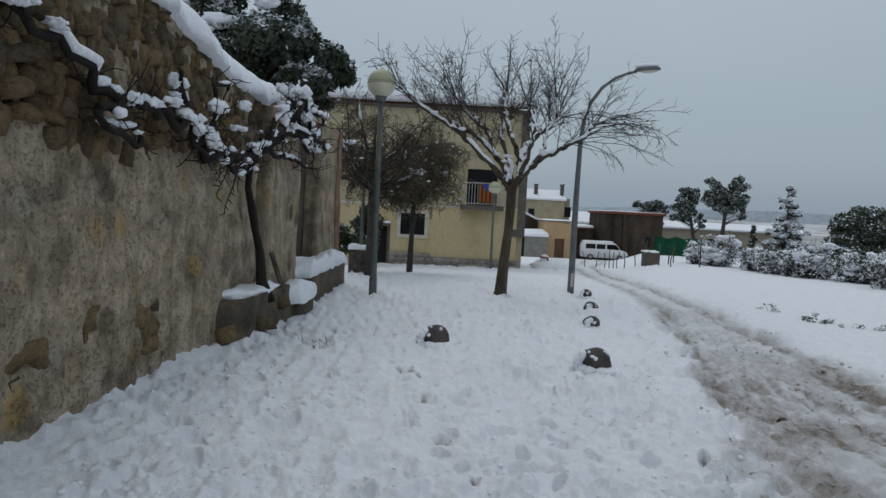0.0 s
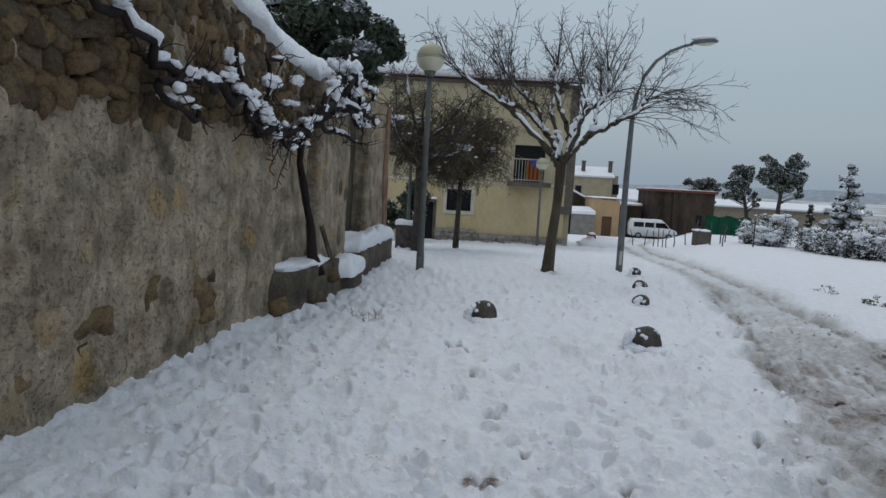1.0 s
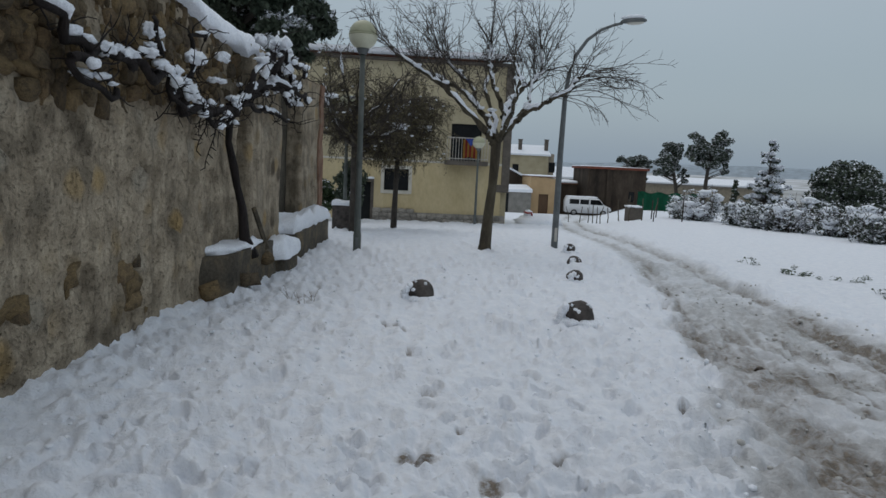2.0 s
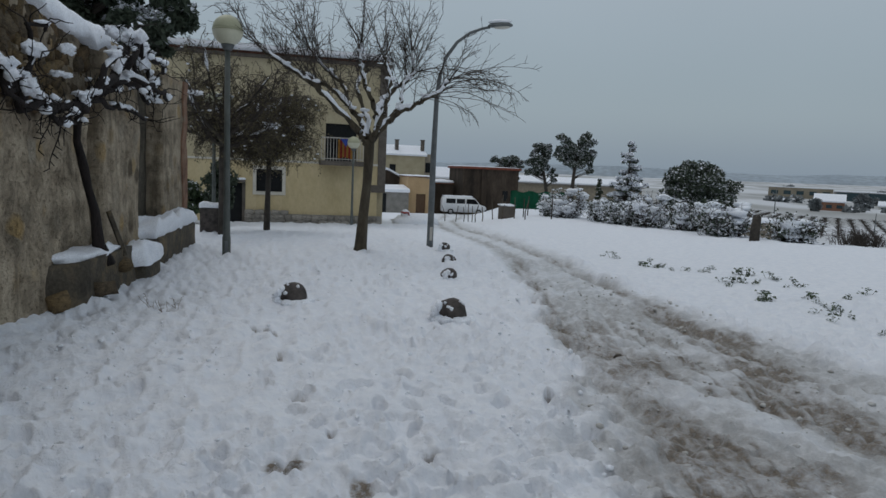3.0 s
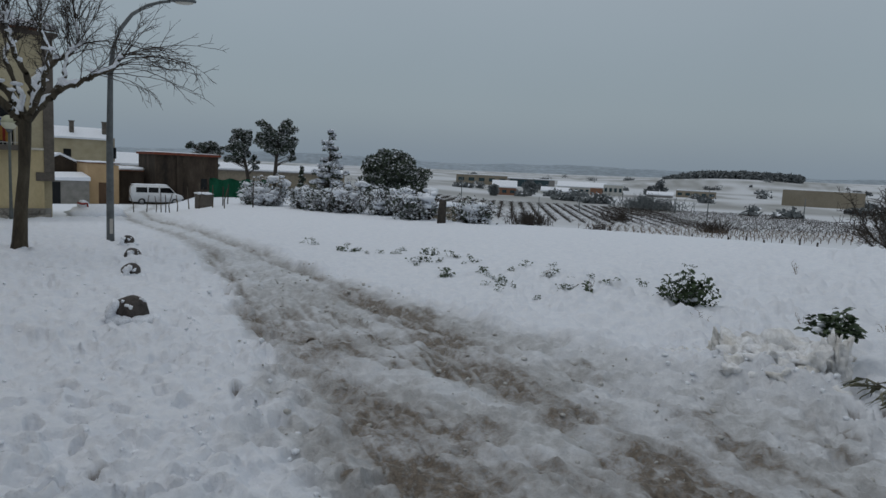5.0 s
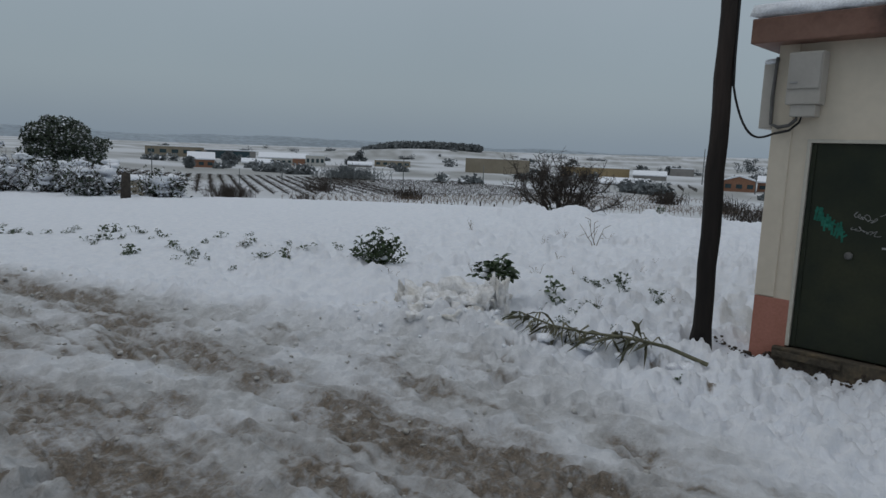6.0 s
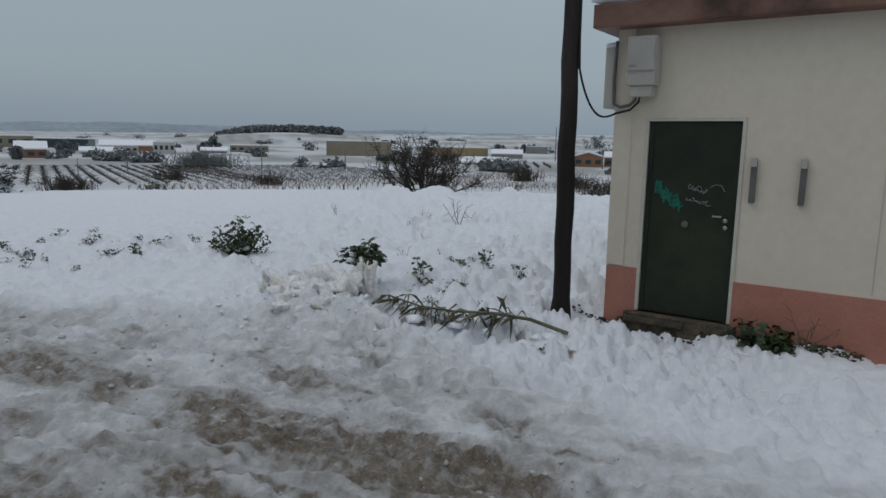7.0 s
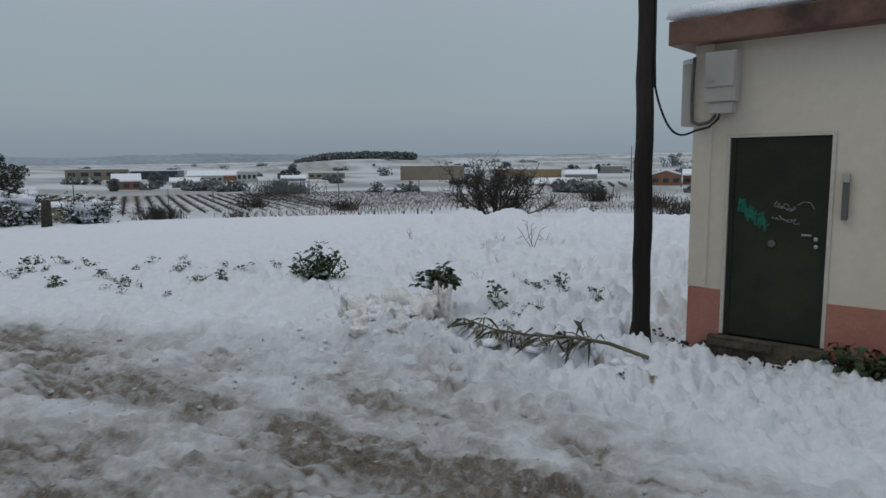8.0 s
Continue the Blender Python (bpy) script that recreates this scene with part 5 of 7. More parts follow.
def build_leafy_tree(x, y, fork_z, rad, seed, lean, r0, leaves, rise, hang_len):
    """A small street tree that has kept its withered hanging foliage."""
    g = np.random.default_rng(seed)
    t = thing("street_tree", pose(x, y, ground_z(x, y) - 0.05), "small street tree with withered hanging foliage and some snow", "tree", "withered trees by the house")
    f = np.array([lean, 0, fork_z])
    trunk_mesh([(0, 0, -0.2), (lean * 0.4, 0, fork_z * 0.5), tuple(f)], [r0 * 1.25, r0, r0 * 0.9], DARKBARK, t, 10)
    limbs, tw, pts_leaf, snow = [], [], [], bmesh.new()
    for k in range(12):
        a = 2 * math.pi * k / 12 + g.uniform(-0.3, 0.3)
        pts = grow(limbs, f, (math.cos(a) * 1.25, math.sin(a), rise * g.uniform(0.25, 1.5)), rad * g.uniform(0.65, 1.3), r0 * 0.48, 8, 0.20, g, 0.035, 0.28)
        snow_on(snow, pts[2:], [r0 * 0.33] * 7, g, 0.7)
        if k % 3 == 0:
            c = pts[int(g.integers(4, 8))]
            for m in range(4):
                blob(snow, (c[0] + g.normal() * 0.10, c[1] + g.normal() * 0.08, c[2] + 0.06 + g.normal() * 0.03), (g.uniform(0.06, 0.15), 0.09, g.uniform(0.03, 0.06)), 0.6, 2.0, 2, seed + k + m)
        for p in pts[2:]:
            for _ in range(5):
                d = g.normal(size=3)
                d[2] = abs(d[2]) * 0.7
                sp = grow(tw, p, d, g.uniform(0.35, 1.15), 0.012, 5, 0.24, g, -0.05, 0.35)
                for q in sp[2:]:
                    for _ in range(2):
                        h = grow(tw, q, (g.normal() * 0.5, g.normal() * 0.5, -0.5 + g.normal() * 0.3), g.uniform(0.4, 1.0) * hang_len, 0.0055, 3, 0.25, g, -0.14, 0.5)
                        if g.random() < leaves:
                            for w in h[1:]:
                                pts_leaf.extend(w + g.normal(size=(3, 3)) * 0.04)
                            if g.random() < 0.04:
                                blob(snow, tuple(h[1]), (0.045, 0.045, 0.025), 0.6, 2, 1, len(pts_leaf))
    sticks("limb", limbs, DARKBARK, t, 6)["kind"] = "stuff"
    sticks("twig", tw, TWIG, t, 3)["kind"] = "stuff"
    leaf_cloud("foliage", pts_leaf, 0.032, OLIVE, t, 0, 2.2, seed, "withered olive-brown foliage")
    part("snow", snow, SNOW, t, "patches of snow in the crown", True)["kind"] = "stuff"


build_square_tree()
build_leafy_tree(-0.13, 19.36, 2.05, 1.75, 21, 0.05, 0.075, 0.7, 1.6, 0.55)
build_leafy_tree(-1.12, 17.1, 2.2, 2.15, 22, -0.02, 0.12, 0.25, 1.6, 0.32)


# ---- street lamps ----
def globe_lamp(x, y, h, r, gr, label):
    t = thing("globe_lamp", pose(x, y, ground_z(x, y) - 0.03), label, "lamp post", "globe lamp posts")
    bm = bmesh.new()
    lathe(bm, [(r * 1.15, -0.2), (r * 1.15, 0.35), (r, 0.40), (r * 0.85, 1.2), (r * 0.72, h - gr * 2 - 0.06)], 14)
    part("pole", bm, POSTGREY, t, "", True)
    part("service_hatch", boxed((-0.028, -r * 1.22, 0.10), (0.028, -r * 1.10, 0.30), 0.006), GALV, t)
    bm = bmesh.new()
    lathe(bm, [(r * 1.1, h - gr * 2 - 0.08), (r * 1.5, h - gr * 2 - 0.03), (gr * 0.45, h - gr * 2 + 0.02)], 14)
    part("collar", bm, GALV, t, "", True)
    c = h - gr
    lo = [(gr * math.sin(a), c - gr * math.cos(a)) for a in np.linspace(0.35, math.pi / 2, 9)]
    up = [(gr * math.sin(a), c - gr * math.cos(a)) for a in np.linspace(math.pi / 2 + 0.02, math.pi - 0.02, 9)]
    globe = part("globe", lathe(bmesh.new(), lo, 26), GLOBE_LOW, t, "dirty cream lower half", True)
    part("cap", lathe(bmesh.new(), up, 26), GLOBE_TOP, globe, "olive-tinted upper half", True)
    part("seam", lathe(bmesh.new(), [(gr * 1.015, c - 0.012), (gr * 1.015, c + 0.012)], 26), GLOBE_TOP, globe, "", True)
    return t


globe_lamp(-0.765, 12.4, 4.24, 0.064, 0.26, "grey lamp post with a cream globe, standing in snow")
globe_lamp(2.90, 25.0, 3.30, 0.05, 0.23, "slim grey lamp post with a pale globe by the house")
globe_lamp(-1.55, 19.4, 3.85, 0.06, 0.24, "grey lamp post with a globe among withered trees")


def build_street_lamp():
    t = thing("street_lamp", pose(3.42, 14.2, -0.05), "galvanised street lamp with curved arm and snowy head", "street lamp")
    pts = [(0, 0, -0.2), (0, 0, 0.5), (0.0, 0, 2.0), (0.02, 0, 3.2), (0.07, 0, 3.7), (0.20, 0, 4.10), (0.42, 0, 4.42), (0.70, 0, 4.64), (0.98, 0, 4.76), (1.14, 0, 4.80)]
    part("column", tube(bmesh.new(), pts, [0.075, 0.07, 0.062, 0.05, 0.045, 0.04, 0.036, 0.032, 0.03, 0.03], 14), GALV, t, "", True)
    part("hatch", boxed((-0.03, -0.085, 0.12), (0.03, -0.07, 0.42), 0.006), BOXGREY, t, "pale service hatch")
    head = bmesh.new()
    blob(head, (1.38, 0, 4.83), (0.29, 0.12, 0.075), 0.03, 1, 3, 1)
    for v in head.verts:
        v.co.z = max(v.co.z, 4.80)
        v.co.z += (v.co.x - 1.1) * 0.10
    hd = part("head", head, GALV, t, "", True)
    bm = bmesh.new()
    blob(bm, (1.42, 0, 4.80), (0.20, 0.095, 0.05), 0.02, 1, 2, 2)
    for v in bm.verts:
        v.co.z += (v.co.x - 1.1) * 0.10
    part("diffuser", bm, LAMPGLASS, hd, "clear diffuser bowl", True)
    bm = bmesh.new()
    blob(bm, (1.36, 0, 4.91), (0.27, 0.105, 0.055), 0.12, 2, 2, 3)
    for v in bm.verts:
        v.co.z += (v.co.x - 1.1) * 0.10
    part("snow", bm, SNOW, hd, "snow lying on the head", True)


build_street_lamp()


# ---- boulders lining the path ----
def boulder(x, y, s, seed, cover):
    z = ground_z(x, y)
    t = thing("boulder", pose(x, y, z, 0, 0, 25 * math.sin(seed * 5)), "dark rounded boulder half covered in snow", "boulder", "boulders edging the path")
    bm = bmesh.new()
    blob(bm, (0, 0, 0.04 * s), (0.19 * s, 0.17 * s, 0.175 * s), 0.09, 1.1, 3, seed)
    part("rock", bm, BOULDER, t, "", True)
    bm = bmesh.new()
    g = np.random.default_rng(int(seed * 10))
    # a crescent of snow on the weather side, a few crusts, and the drift round its foot
    for k in range(cover):
        e = -0.35 + 1.25 * k / cover
        c = (-0.175 * s * math.cos(e), -0.13 * s + 0.02 * g.normal(), 0.03 * s + 0.165 * s * math.sin(e))
        blob(bm, c, (0.045 * s * g.uniform(0.7, 1.4), 0.075 * s, 0.045 * s * g.uniform(0.7, 1.4)), 0.5, 2, 2, k + seed)
    for k in range(6):
        a, e = g.uniform(3.0, 6.6), g.uniform(0.05, 1.2)
        c = (0.185 * s * math.cos(a) * math.cos(e), 0.165 * s * math.sin(a) * math.cos(e), 0.04 * s + 0.172 * s * math.sin(e))
        blob(bm, c, (0.026 * s * g.uniform(0.6, 1.6), 0.022 * s, 0.020 * s * g.uniform(0.6, 1.6)), 0.6, 2, 2, k + seed + 60)
    for k in range(11):
        a = 6.28 * k / 11 + g.uniform(-0.3, 0.3)
        low = 0.012 * s if math.sin(a) < 0 else -0.01
        blob(bm, (0.20 * s * math.cos(a), 0.175 * s * math.sin(a), -0.04 + low), (0.10 * s, 0.09 * s, 0.055 * s), 0.45, 1.6, 2, k + seed + 20)
    part("snow", bm, SNOW, t, "", True)["kind"] = "stuff"


for bx, by, bs, sd, cv in ((1.98, 6.84, 0.95, 1.0, 8), (0.28, 7.80, 0.92, 2.0, 9), (2.64, 9.5, 0.68, 3.0, 8), (3.16, 11.5, 0.72, 4.0, 9), (3.42, 12.9, 0.62, 5.0, 12)):
    boulder(bx, by, bs, sd, cv)


# ---- the vine on the wall ----
def build_vine():
    g = np.random.default_rng(3)
    t = thing("grapevine", WALL, "gnarled black vine trained along the wall, loaded with snow", "vine")
    bm = bmesh.new()
    trunk = [(4.58, -0.22, 0.35), (4.50, -0.20, 0.60), (4.42, -0.18, 0.95), (4.32, -0.16, 1.25), (4.28, -0.14, 1.50), (4.12, -0.14, 1.75), (4.08, -0.14, 2.02), (4.08, -0.16, 2.22)]
    tube(bm, trunk, [0.13, 0.085, 0.055, 0.048, 0.045, 0.045, 0.055, 0.07], 10)
    for v in bm.verts:
        v.co += Vector((noise.noise(v.co * 4), noise.noise(v.co * 4 + Vector((3, 0, 0))), noise.noise(v.co * 4 + Vector((0, 3, 0))))) * 0.06
    part("trunk", bm, VINE, t, "", True)
    arms = [
        ([(4.08, -0.16, 2.22), (3.9, -0.20, 2.12), (3.6, -0.2, 2.08), (3.2, -0.18, 2.05), (2.8, -0.18, 2.06), (2.5, -0.2, 2.18), (2.1, -0.2, 2.30), (1.7, -0.2, 2.30), (1.35, -0.18, 2.27), (1.0, -0.16, 2.28), (0.8, -0.14, 2.40), (0.3, -0.14, 2.58), (-0.2, -0.14, 2.68), (-1.2, -0.12, 2.85)], 0.055),
        ([(1.0, -0.16, 2.28), (0.78, -0.20, 2.22), (0.74, -0.22, 2.12), (0.95, -0.24, 2.07), (1.25, -0.22, 2.08)], 0.040),
        ([(4.08, -0.16, 2.22), (4.85, -0.2, 2.42), (5.25, -0.25, 2.62), (5.45, -0.25, 2.85), (5.6, -0.2, 3.05)], 0.065),
        ([(5.25, -0.25, 2.62), (5.7, -0.25, 2.60), (6.3, -0.25, 2.45), (6.9, -0.22, 2.50), (7.4, -0.2, 2.60)], 0.04),
        ([(5.45, -0.25, 2.85), (5.9, -0.25, 2.80), (6.4, -0.22, 2.86), (7.1, -0.2, 2.78)], 0.035),
        ([(4.08, -0.16, 2.22), (5.1, -0.2, 2.22), (5.7, -0.22, 2.25), (6.5, -0.22, 2.16)], 0.035),
        ([(4.08, -0.16, 2.22), (4.70, -0.32, 2.50), (4.95, -0.42, 2.72), (5.15, -0.46, 3.0), (5.1, -0.4, 3.2)], 0.06),
        ([(4.08, -0.16, 2.22), (4.28, -0.30, 2.42), (4.32, -0.40, 2.66), (4.62, -0.42, 2.86), (5.0, -0.4, 2.95)], 0.045),
        ([(5.25, -0.25, 2.62), (5.5, -0.50, 2.60), (6.0, -0.56, 2.56), (6.6, -0.5, 2.45)], 0.04),
        ([(5.15, -0.46, 3.0), (5.6, -0.5, 2.92), (6.1, -0.5, 2.98), (6.6, -0.45, 2.85)], 0.04),
        ([(2.5, -0.2, 2.18), (2.7, -0.24, 2.4), (2.7, -0.26, 2.66), (2.95, -0.26, 2.74)], 0.03),
        ([(1.7, -0.2, 2.30), (1.85, -0.26, 2.5), (1.75, -0.28, 2.72)], 0.03),
        ([(3.2, -0.18, 2.08), (2.95, -0.2, 1.98), (3.4, -0.22, 1.95), (3.9, -0.2, 1.98)], 0.032),
        ([(2.1, -0.2, 2.30), (2.3, -0.22, 2.15), (2.55, -0.24, 2.02)], 0.03),
    ]
    snow, tw = bmesh.new(), []
    blobs = 0
    for pts, r in arms:
        fine = []
        for a, b in zip(pts, pts[1:]):
            for k in range(5):
                q = Vector(a).lerp(Vector(b), k / 5)
                fine.append(q + Vector((noise.noise(q * 4.5), 0.6 * noise.noise(q * 4.5 + Vector((2, 0, 0))), noise.noise(q * 4.5 + Vector((0, 0, 5))))) * 0.16)
        fine.append(Vector(pts[-1]))
        n = len(fine)
        wood = bmesh.new()
        tube(wood, fine, [0.98 * r * (1 - 0.45 * i / n) * (1 + 0.25 * noise.noise(fine[i] * 9)) for i in range(n)], 8)
        part("arm", wood, VINE, t, "", True)
        if pts[0][0] > 1.0:
            snow_on(snow, [q + Vector((0, -0.025, 0.012)) for q in fine], [r * 0.85 * (1 - 0.3 * k / n) for k in range(n)], g, 0.62)
        i = 0
        while i < n - 3:
            if fine[i].x < 2.0 and g.random() < 0.5:
                i += 4
                continue
            if g.random() < 0.16:
                ln = int(g.integers(2, 5))
                c = sum(fine[i:i + ln], Vector()) / ln
                big = g.uniform(0.4, 1.15)
                blob(snow, c + Vector((0, -0.03, r * 1.2 + 0.03 * big)), (0.105 * big * g.uniform(0.8, 1.9), 0.075 * big, 0.052 * big * g.uniform(0.7, 1.5)), 0.45, 1.9, 3, blobs)
                blobs += 1
                i += ln
            else:
                i += 2
        for p in fine[2:]:
            for _ in range(2 if p.x > 1.0 else 1):
                if g.random() < 0.36:
                    d = g.normal(size=3) * np.array([1, 0.6, 1])
                    d[1] -= 0.2
                    sp = grow(tw, p, d, g.uniform(0.15, 0.5), 0.0075, 6, 0.34, g, 0.0, 0.45)
                    for e in sp[2:5]:
                        if g.random() < 0.4:
                            grow(tw, e, g.normal(size=3), g.uniform(0.06, 0.16), 0.0045, 2, 0.3, g, 0.0, 0.6)
                    if g.random() < 0.16:
                        e = sp[int(g.integers(1, 4))]
                        sc = g.uniform(0.6, 1.3)
                        blob(snow, (e[0], e[1], e[2] + 0.03), (0.065 * sc * g.uniform(0.7, 1.6), 0.05 * sc, 0.042 * sc), 0.42, 1.7, 2, blobs)
                        blobs += 1
    # the heavier heaps, in forks and on the crown of the stock
    for u, y, z, a, c in ((-0.1, -0.18, 2.72, 0.22, 0.08), (0.25, -0.18, 2.65, 0.12, 0.05), (1.15, -0.22, 2.38, 0.12, 0.08), (1.45, -0.22, 2.34, 0.17, 0.06), (1.8, -0.24, 2.46, 0.16, 0.06), (1.85, -0.27, 2.60, 0.13, 0.09), (2.2, -0.24, 2.36, 0.16, 0.06),
                          (0.98, -0.25, 2.13, 0.20, 0.05), (2.6, -0.24, 2.22, 0.20, 0.12), (3.5, -0.26, 2.66, 0.16, 0.08), (3.45, -0.26, 2.42, 0.14, 0.05), (4.0, -0.22, 2.26, 0.16, 0.05), (4.7, -0.36, 3.02, 0.34, 0.09), (5.3, -0.38, 3.08, 0.45, 0.10),
                          (5.9, -0.36, 3.06, 0.30, 0.08), (5.6, -0.46, 2.82, 0.28, 0.14), (6.2, -0.44, 2.66, 0.30, 0.11), (6.5, -0.4, 2.44, 0.24, 0.06), (5.2, -0.34, 2.62, 0.2, 0.07)):
        for m in range(3):
            k = 1 - 0.25 * m
            blob(snow, (u + (m - 1) * a * g.uniform(0.25, 0.6), y + g.normal() * 0.03, z + g.normal() * 0.02), (a * k * 0.46, 0.065 * k, c * k * 0.62), 0.6, 2.0, 3, blobs)
            blobs += 1
    # hanging canes
    for st, ln in (((2.25, -0.22, 2.30), 0.62), ((3.35, -0.22, 2.0), 0.55), ((3.1, -0.22, 2.0), 0.4), ((6.9, -0.2, 2.5), 0.5)):
        sp = grow(tw, st, (0.25, 0, -1), ln, 0.009, 7, 0.15, g, -0.05, 0.5)
        for p in sp[2:]:
            grow(tw, p, g.normal(size=3), 0.07, 0.006, 1, 0.1, g, 0, 0.8)
    sticks("cane", tw, VINE, t, 4)["kind"] = "stuff"
    part("snow", snow, SNOW, t, "clumps of snow on the vine", True)["kind"] = "stuff"
    t2 = thing("plank", WALL, "short leaning grey plank stuck in the planter", "plank")
    part("board", tube(bmesh.new(), [(4.95, -0.36, 0.40), (4.86, -0.20, 0.95)], 0.035, 5), PLANTER, t2)


build_vine()


# ---- evergreens ----
def evergreen(name, base, label, clumps, leaf, per, snow_share, seed, trunk=None, category="tree", mat=None, group="", limbs=True, hang=0.0, low=0.18):
    """clumps: rows of x y z r, local. Dark sprays with snow lying on the upper ones."""
    g = np.random.default_rng(seed)
    t = thing(name, base, label, category, group)
    dark, white, st = [], [], []
    for x, y, z, r in clumps:
        p = g.normal(size=(per, 3))
        p /= np.linalg.norm(p, axis=1, keepdims=True)
        p *= (g.random((per, 1)) ** 0.45) * np.array([1, 1, 0.75])
        p[:, 2] -= hang * (p[:, 0] ** 2 + p[:, 1] ** 2)
        q = np.array([x, y, z]) + p * r
        top = (p[:, 2] > low) & (g.random(per) < snow_share)
        dark.append(q[~top])
        white.append(q[top] + np.array([0, 0, 0.02]))
        if limbs and trunk is not None:
            zs = [q[2] for q in trunk]
            zc = min(max(z - 0.45 * math.hypot(x, y) - 0.1, zs[1] * 0.8), zs[-1])
            c = np.array([np.interp(zc, zs, [q[0] for q in trunk]), np.interp(zc, zs, [q[1] for q in trunk]), zc])
            st.append((*c, x, y, z, 0.034 * max(1, r), 0.012))
    if trunk is not None:
        trunk_mesh([q[:3] for q in trunk], [q[3] for q in trunk], DARKBARK, t, 9)
    if st:
        sticks("limb", st, DARKBARK, t, 4)["kind"] = "stuff"
    leaf_cloud("crown", np.concatenate(dark), leaf, mat or NEEDLE, t, 0, 1.9, seed)
    w = np.concatenate(white)
    if len(w):
        leaf_cloud("snow", w, leaf * 1.0, SNOW, t, 0.5, 1.4, seed + 1, "snow lying on the foliage")["kind"] = "stuff"
    return t


def ball_clumps(c, rad, n, r, seed, shell=0.55):
    g = np.random.default_rng(seed)
    p = g.normal(size=(n, 3))
    p /= np.linalg.norm(p, axis=1, keepdims=True)
    p *= shell + (1 - shell) * g.random((n, 1))
    p[:, 2] = np.where(p[:, 2] < -0.5, p[:, 2] * 0.5, p[:, 2])
    return [(c[0] + a * rad[0], c[1] + b * rad[1], c[2] + d * rad[2], r * g.uniform(0.7, 1.25)) for a, b, d in p]


# the dense tree that leans over the old wall
cl = ball_clumps((-0.1, 0, 4.2), (1.2, 1.0, 0.95), 44, 0.34, 31, 0.45) + ball_clumps((1.05, -0.2, 3.95), (0.55, 0.5, 0.45), 14, 0.26, 32, 0.5) + ball_clumps((-1.0, 0, 4.7), (0.9, 0.8, 0.8), 24, 0.36, 33) + ball_clumps((0.8, -0.3, 3.45), (0.6, 0.5, 0.35), 12, 0.24, 34, 0.5)
evergreen("evergreen_tree", pose(-2.85, 11.2, 0), "dense dark evergreen with snow hanging over the wall", cl, 0.062, 560, 0.62, 41, [(0, 0, -0.5, 0.16), (0.05, 0, 2.0, 0.13), (0, 0, 3.4, 0.10), (0, 0, 4.2, 0.06)], hang=0.45, low=0.0)
bm = bmesh.new()
for k, (x, y, z, s) in enumerate(((-0.75, -0.9, 4.15, 0.36), (-0.55, -0.95, 3.85, 0.28), (0.0, -0.6, 5.0, 0.34), (-1.2, -0.7, 4.6, 0.35), (0.35, -0.6, 4.72, 0.2), (-0.35, -0.75, 4.35, 0.26))):
    blob(bm, (x, y, z), (s, s * 0.6, s * 0.45), 0.5, 1.8, 3, k)
part("snow", bm, SNOW, [o for o in scene.objects if o.name == "evergreen_tree"][0], "heavy snow pads on the boughs", True)["kind"] = "stuff"
# shrub by the house
evergreen("shrub", pose(-3.0, 24.0, ground_z(-3.0, 24.0)), "dark green shrub beside the house", ball_clumps((0, 0, 0.75), (0.9, 0.7, 0.75), 26, 0.32, 35), 0.10, 150, 0.25, 43, category="shrub", mat=LEAF)
evergreen("shrub", pose(-1.62, 23.0, ground_z(-1.62, 23.0)), "dark ivy-clad shrub beside the house", ball_clumps((0, 0, 1.2), (0.4, 0.4, 1.2), 24, 0.28, 36), 0.09, 150, 0.1, 44, category="shrub")


# ---- down the lane: sheds, van, fences ----
def gable(bm, x0, x1, y0, y1, z0, z1, zr, along_x=True):
    """A solid house block with a pitched top."""
    if along_x:
        ym = (y0 + y1) / 2
        pts = [(x0, y0, z0), (x1, y0, z0), (x1, y1, z0), (x0, y1, z0), (x0, y0, z1), (x1, y0, z1), (x1, y1, z1), (x0, y1, z1), (x0, ym, zr), (x1, ym, zr)]
        fs = [(0, 1, 5, 4), (1, 2, 6, 9, 5), (2, 3, 7, 6), (3, 0, 4, 8, 7), (4, 5, 9, 8), (6, 7, 8, 9), (3, 2, 1, 0)]
    else:
        xm = (x0 + x1) / 2
        pts = [(x0, y0, z0), (x1, y0, z0), (x1, y1, z0), (x0, y1, z0), (x0, y0, z1), (x1, y0, z1), (x1, y1, z1), (x0, y1, z1), (xm, y0, zr), (xm, y1, zr)]
        fs = [(0, 1, 5, 8, 4), (1, 2, 6, 5), (2, 3, 7, 9, 6), (3, 0, 4, 7), (5, 6, 9, 8), (4, 8, 9, 7), (3, 2, 1, 0)]
    v = [bm.verts.new(p) for p in pts]
    for f in fs:
        bm.faces.new([v[i] for i in f])
    return bm


